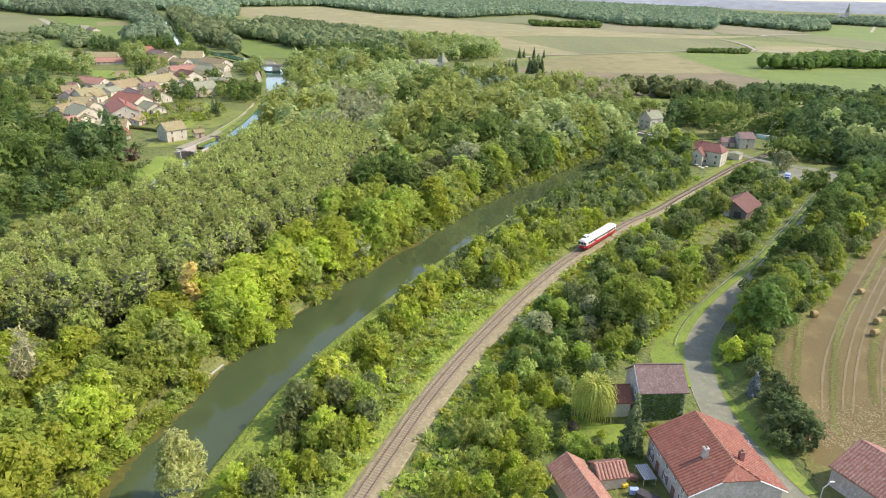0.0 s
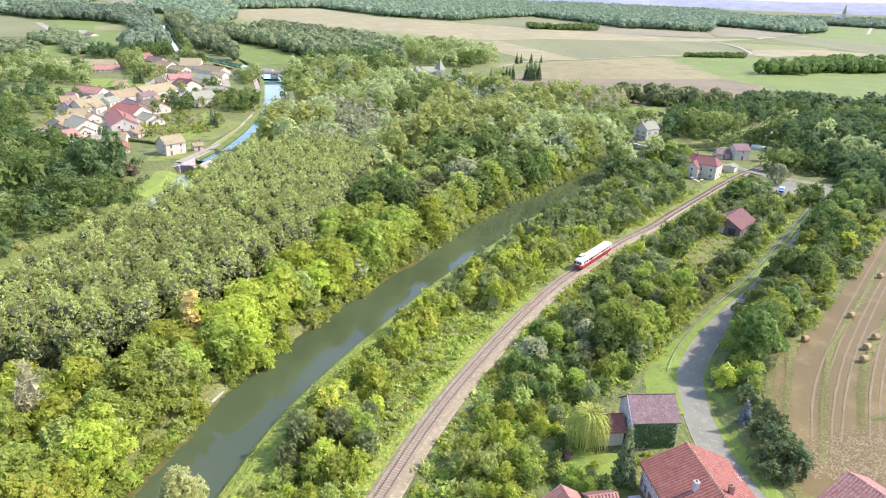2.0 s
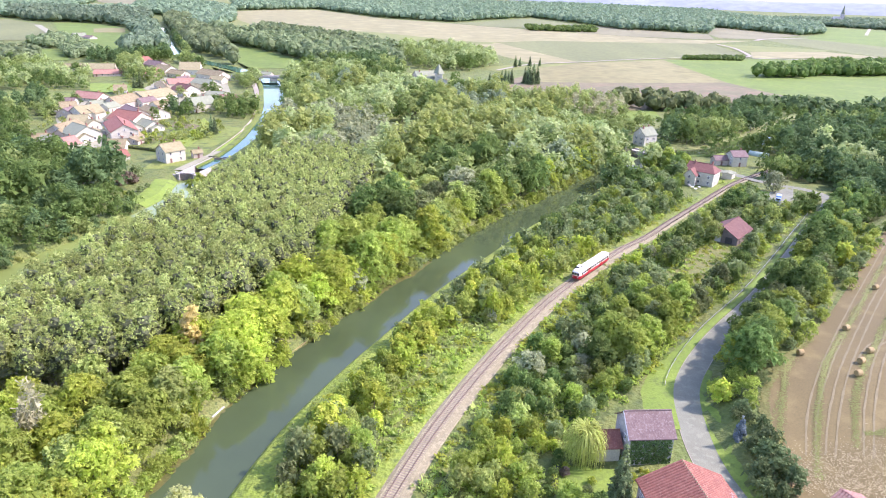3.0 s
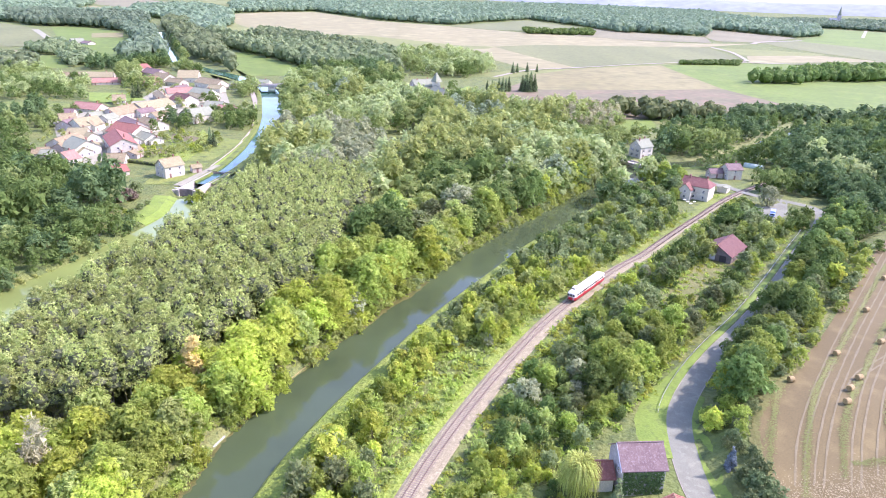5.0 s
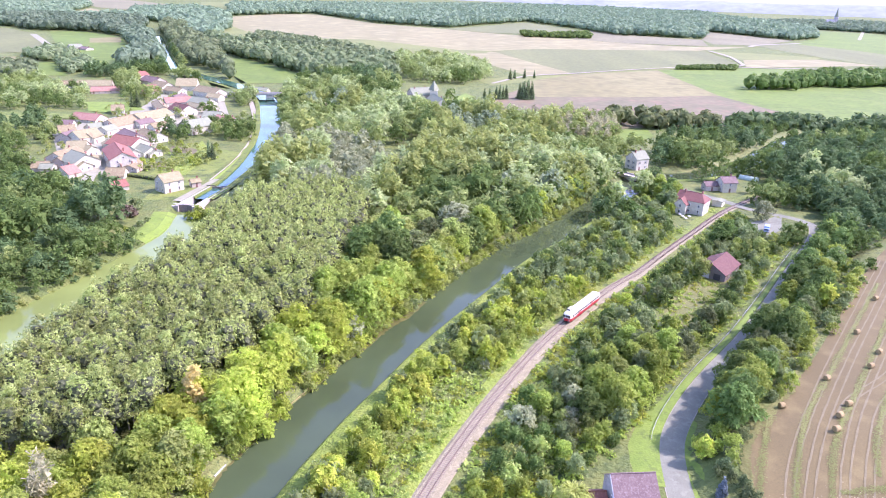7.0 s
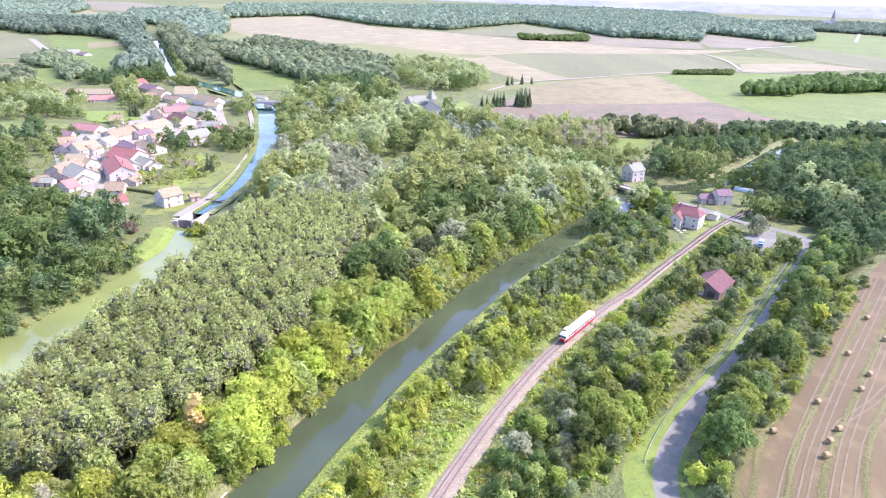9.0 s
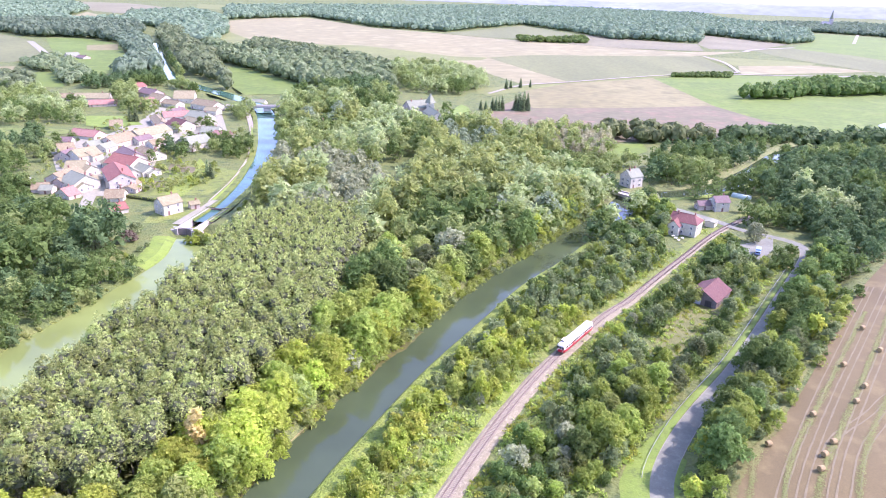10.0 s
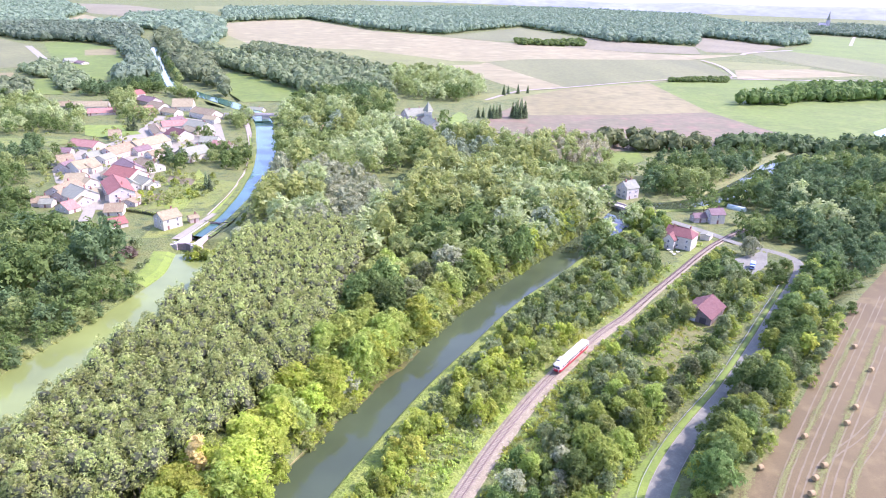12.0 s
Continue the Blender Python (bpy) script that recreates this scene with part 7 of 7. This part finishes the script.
# hedges and garden plants
hedge([(-163, 342), (-152, 339), (-139, 334)], 1.8, 1.6, MID, "clipped green garden hedge beside the lane")
hedge([(-188, 433), (-171, 426)], 2.0, 2.0, DEEP, "dark green garden hedge between houses")
hedge([(-235, 359), (-219, 357), (-206, 359)], 2.0, 2.0, DEEP, "dark clipped hedge behind village sheds")
hedge([(-248, 417), (-236, 420)], 1.8, 2.0, MID, "green garden hedge by the village")
hedge([(21.2, 96), (22.2, 100), (23.2, 104)], 1.3, 1.1, BRIGHT, "bright green clipped garden hedge")
for i, (x, y) in enumerate([(-167, 387), (-160, 379), (-152, 371), (-146, 366), (-161, 365), (-153, 355), (-147, 354), (-142, 354), (-139, 365), (-137, 373), (-136, 384), (-151, 389), (-146, 396), (-161, 398), (-157, 368), (-158, 353), (-132, 368), (-178, 392), (-165, 420), (-158, 416), (-138, 400), (-134, 406)]):
    plant(("farbush", "bmid", "farbush", "bolive", "bbright")[i % 5], x, y, 0.5 + 0.12 * (i * 7 % 6))
for x, y, s in ((-131, 385, 1.00), (-128, 382, 0.90), (-257, 438, 0.90), (-252, 434, 0.80), (-236, 540, 1.20), (-240, 539, 1.10)):
    plant("spruce", x, y, s)
# single trees and shrubs
for i, (x, y) in enumerate(((70, 183), (80, 195), (91, 208), (66, 173), (85, 191), (74, 182))):
    plant(("bgrey", "bmid", "bolive")[i % 3], x, y, 0.4 + 0.06 * (i % 3))
plant("amber", -53.4, 132.8, 1.3)
for i, (x, y) in enumerate(((-86, 117), (-83, 120), (-83, 123), (-78, 121), (-74, 119), (-76, 114), (-80, 110), (-75, 109), (-72, 111), (-69, 114), (-79, 105), (-92, 125), (-70, 120))):
    plant("tan", x, y, 0.6 + 0.05 * (i % 4))
for key, x, y, size in (("bright", -41, 130, 1.15), ("silver", -35.3, 182, 1.0), ("silver", -23.5, 176, 0.75), ("gold", -20.5, 110, 1.15), ("gold", -3.3, 145.3, 1.1), ("bright", 62, 200, 0.6), ("mid", 45, 140, 1.1),
                        ("mid", 50.5, 146, 1.0), ("mid", 42, 147, 1.05), ("deep", 37, 138, 0.8), ("mid", 73, 141, 1.0), ("bright", 67.5, 134.5, 0.85), ("gold", 124, 197, 1.15), ("silver", 150.5, 301, 0.85),
                        ("silver", 14.4, 161, 0.32), ("silver", 70, 212, 0.4), ("mid", 45, 560, 0.7)):
    plant(key, x, y, size)
for i, (x, y) in enumerate(((-106.5, 282.3), (-103.4, 280.5), (-100.9, 282.7), (-97.4, 280.9), (-95.9, 285.8), (-95.1, 291.5), (-104.4, 287.2))):
    plant(("bmid", "bbright", "bolive")[i % 3], x, y, 1.1 + 0.1 * (i % 4))
plant("silver", -86.8, 292.1, 0.95)
plant("fardeep", 9.2, 596.0, 1.15)
plant("rust", 4.3, 561.4, 1.1)
plant("farsilver", 30.4, 572.2, 0.7)
plant("paletree", -37.2, 81.2, 1.2)
plant("weeping", 28.2, 105.0, 1.25)
plant("spruce", 32.4, 94.6, 1.1)
plant("bluespruce", 58.6, 109.6, 0.85)
plant("gold", 59.5, 122.0, 0.75)
plant("gold", -19.5, 116, 0.8)
plant("gold", -7.5, 146, 0.95)
for x, y, s in ((63, 97.2, 1.25), (60.5, 102.5, 1.3), (58, 98.5, 1.15), (62.5, 106.5, 1.1), (61, 116, 0.8), (60, 94.5, 0.8), (62.5, 101, 1.2), (59.5, 105.5, 0.9), (63.2, 111, 0.75), (61.5, 113, 0.6), (57.5, 95.5, 0.9), (60.5, 99, 1.2), (63, 119, 0.7)):
    plant("bdark", x, y, s * 0.85)
for key, x, y, s in (("bdeep", 23.7, 105.8, 0.5), ("bdeep", 22.8, 103.2, 0.45), ("bdeep", 21.9, 100.5, 0.45), ("bdeep", 21, 98, 0.45), ("bdeep", 20.2, 95.6, 0.5), ("rust", 24.2, 101.4, 0.42), ("bgold", 24.6, 103.2, 0.35),
                     ("bmid", 24, 94.8, 0.85), ("bdeep", 28.6, 92.6, 0.75), ("bmid", 26.5, 92.5, 0.7), ("bbright", 28.5, 98.8, 0.35), ("bgrey", 27.4, 96.4, 0.4), ("bgold", 38, 101.8, 0.22), ("bbright", 23.0, 108.5, 0.5)):
    plant(key, x, y, s)
for key, x, y, s in (("fardeep", -149.5, 279, 1.15), ("farblue", -142.3, 278, 1.0), ("fardeep", -154, 268, 1.1), ("fardeep", -128, 231, 0.85), ("farblue", -135, 238, 1.0), ("fardeep", -127, 243, 0.8), ("rust", -130.3, 278, 1.1), ("rust", -133, 276, 1.0),
                     ("bgrey", -122, 267, 0.6), ("bgrey", -121, 272, 0.5), ("bmid", -124, 258, 0.6)):
    plant(key, x, y, s)
for x, y in ((36, 99.5), (38.5, 100.2), (41, 100.5)):
    plant("bbright", x, y, 0.35)

grow()

# ---- sleepers and rails ----
track = thing("railway_track", pose(0, 0, 0), "single railway track on weathered sleepers", "railway track", kind="structure")
fine = spline(RAIL_LINE, 0.65)
ang = np.degrees(np.arctan2(np.gradient(fine[:, 1]), np.gradient(fine[:, 0])))
for sd in (-1, 1):
    o = sd * 0.75
    v1, f1 = ribbon(RAIL_LINE, [(o - 0.04, 1.7), (o - 0.04, 1.89), (o + 0.04, 1.89), (o + 0.04, 1.7)])
    part("rail", mesh_from("rail", v1, f1, RAIL), None, track)
sleeper_mesh = bpy.data.meshes.new("sleeper")
sb = box(0.26, 2.5, 0.14, (0, 0, 0), 0.02)
sb.to_mesh(sleeper_mesh)
sb.free()
sleeper_mesh.materials.append(SLEEPER)
sv = np.array([p.co for p in sleeper_mesh.vertices])
sf = [tuple(p.vertices) for p in sleeper_mesh.polygons]
rest_v, rest_f = [], []
count = 0
for (x, y), a in zip(fine, ang):
    if y < 62 or y > 345:
        continue
    m = pose(x, y, 1.625, 0, 0, a)
    if y > 78 and count < 280:
        o = part("sleeper", sleeper_mesh, None, track)
        o.matrix_local = m
        count += 1
    else:
        mm = np.array(m)
        rest_f += [tuple(i + len(rest_v) for i in f) for f in sf]
        rest_v += list(sv @ mm[:3, :3].T + mm[:3, 3])
tagged(part("sleeper_rows", mesh_from("sleeper_rows", rest_v, rest_f, SLEEPER), None, track), kind="stuff")
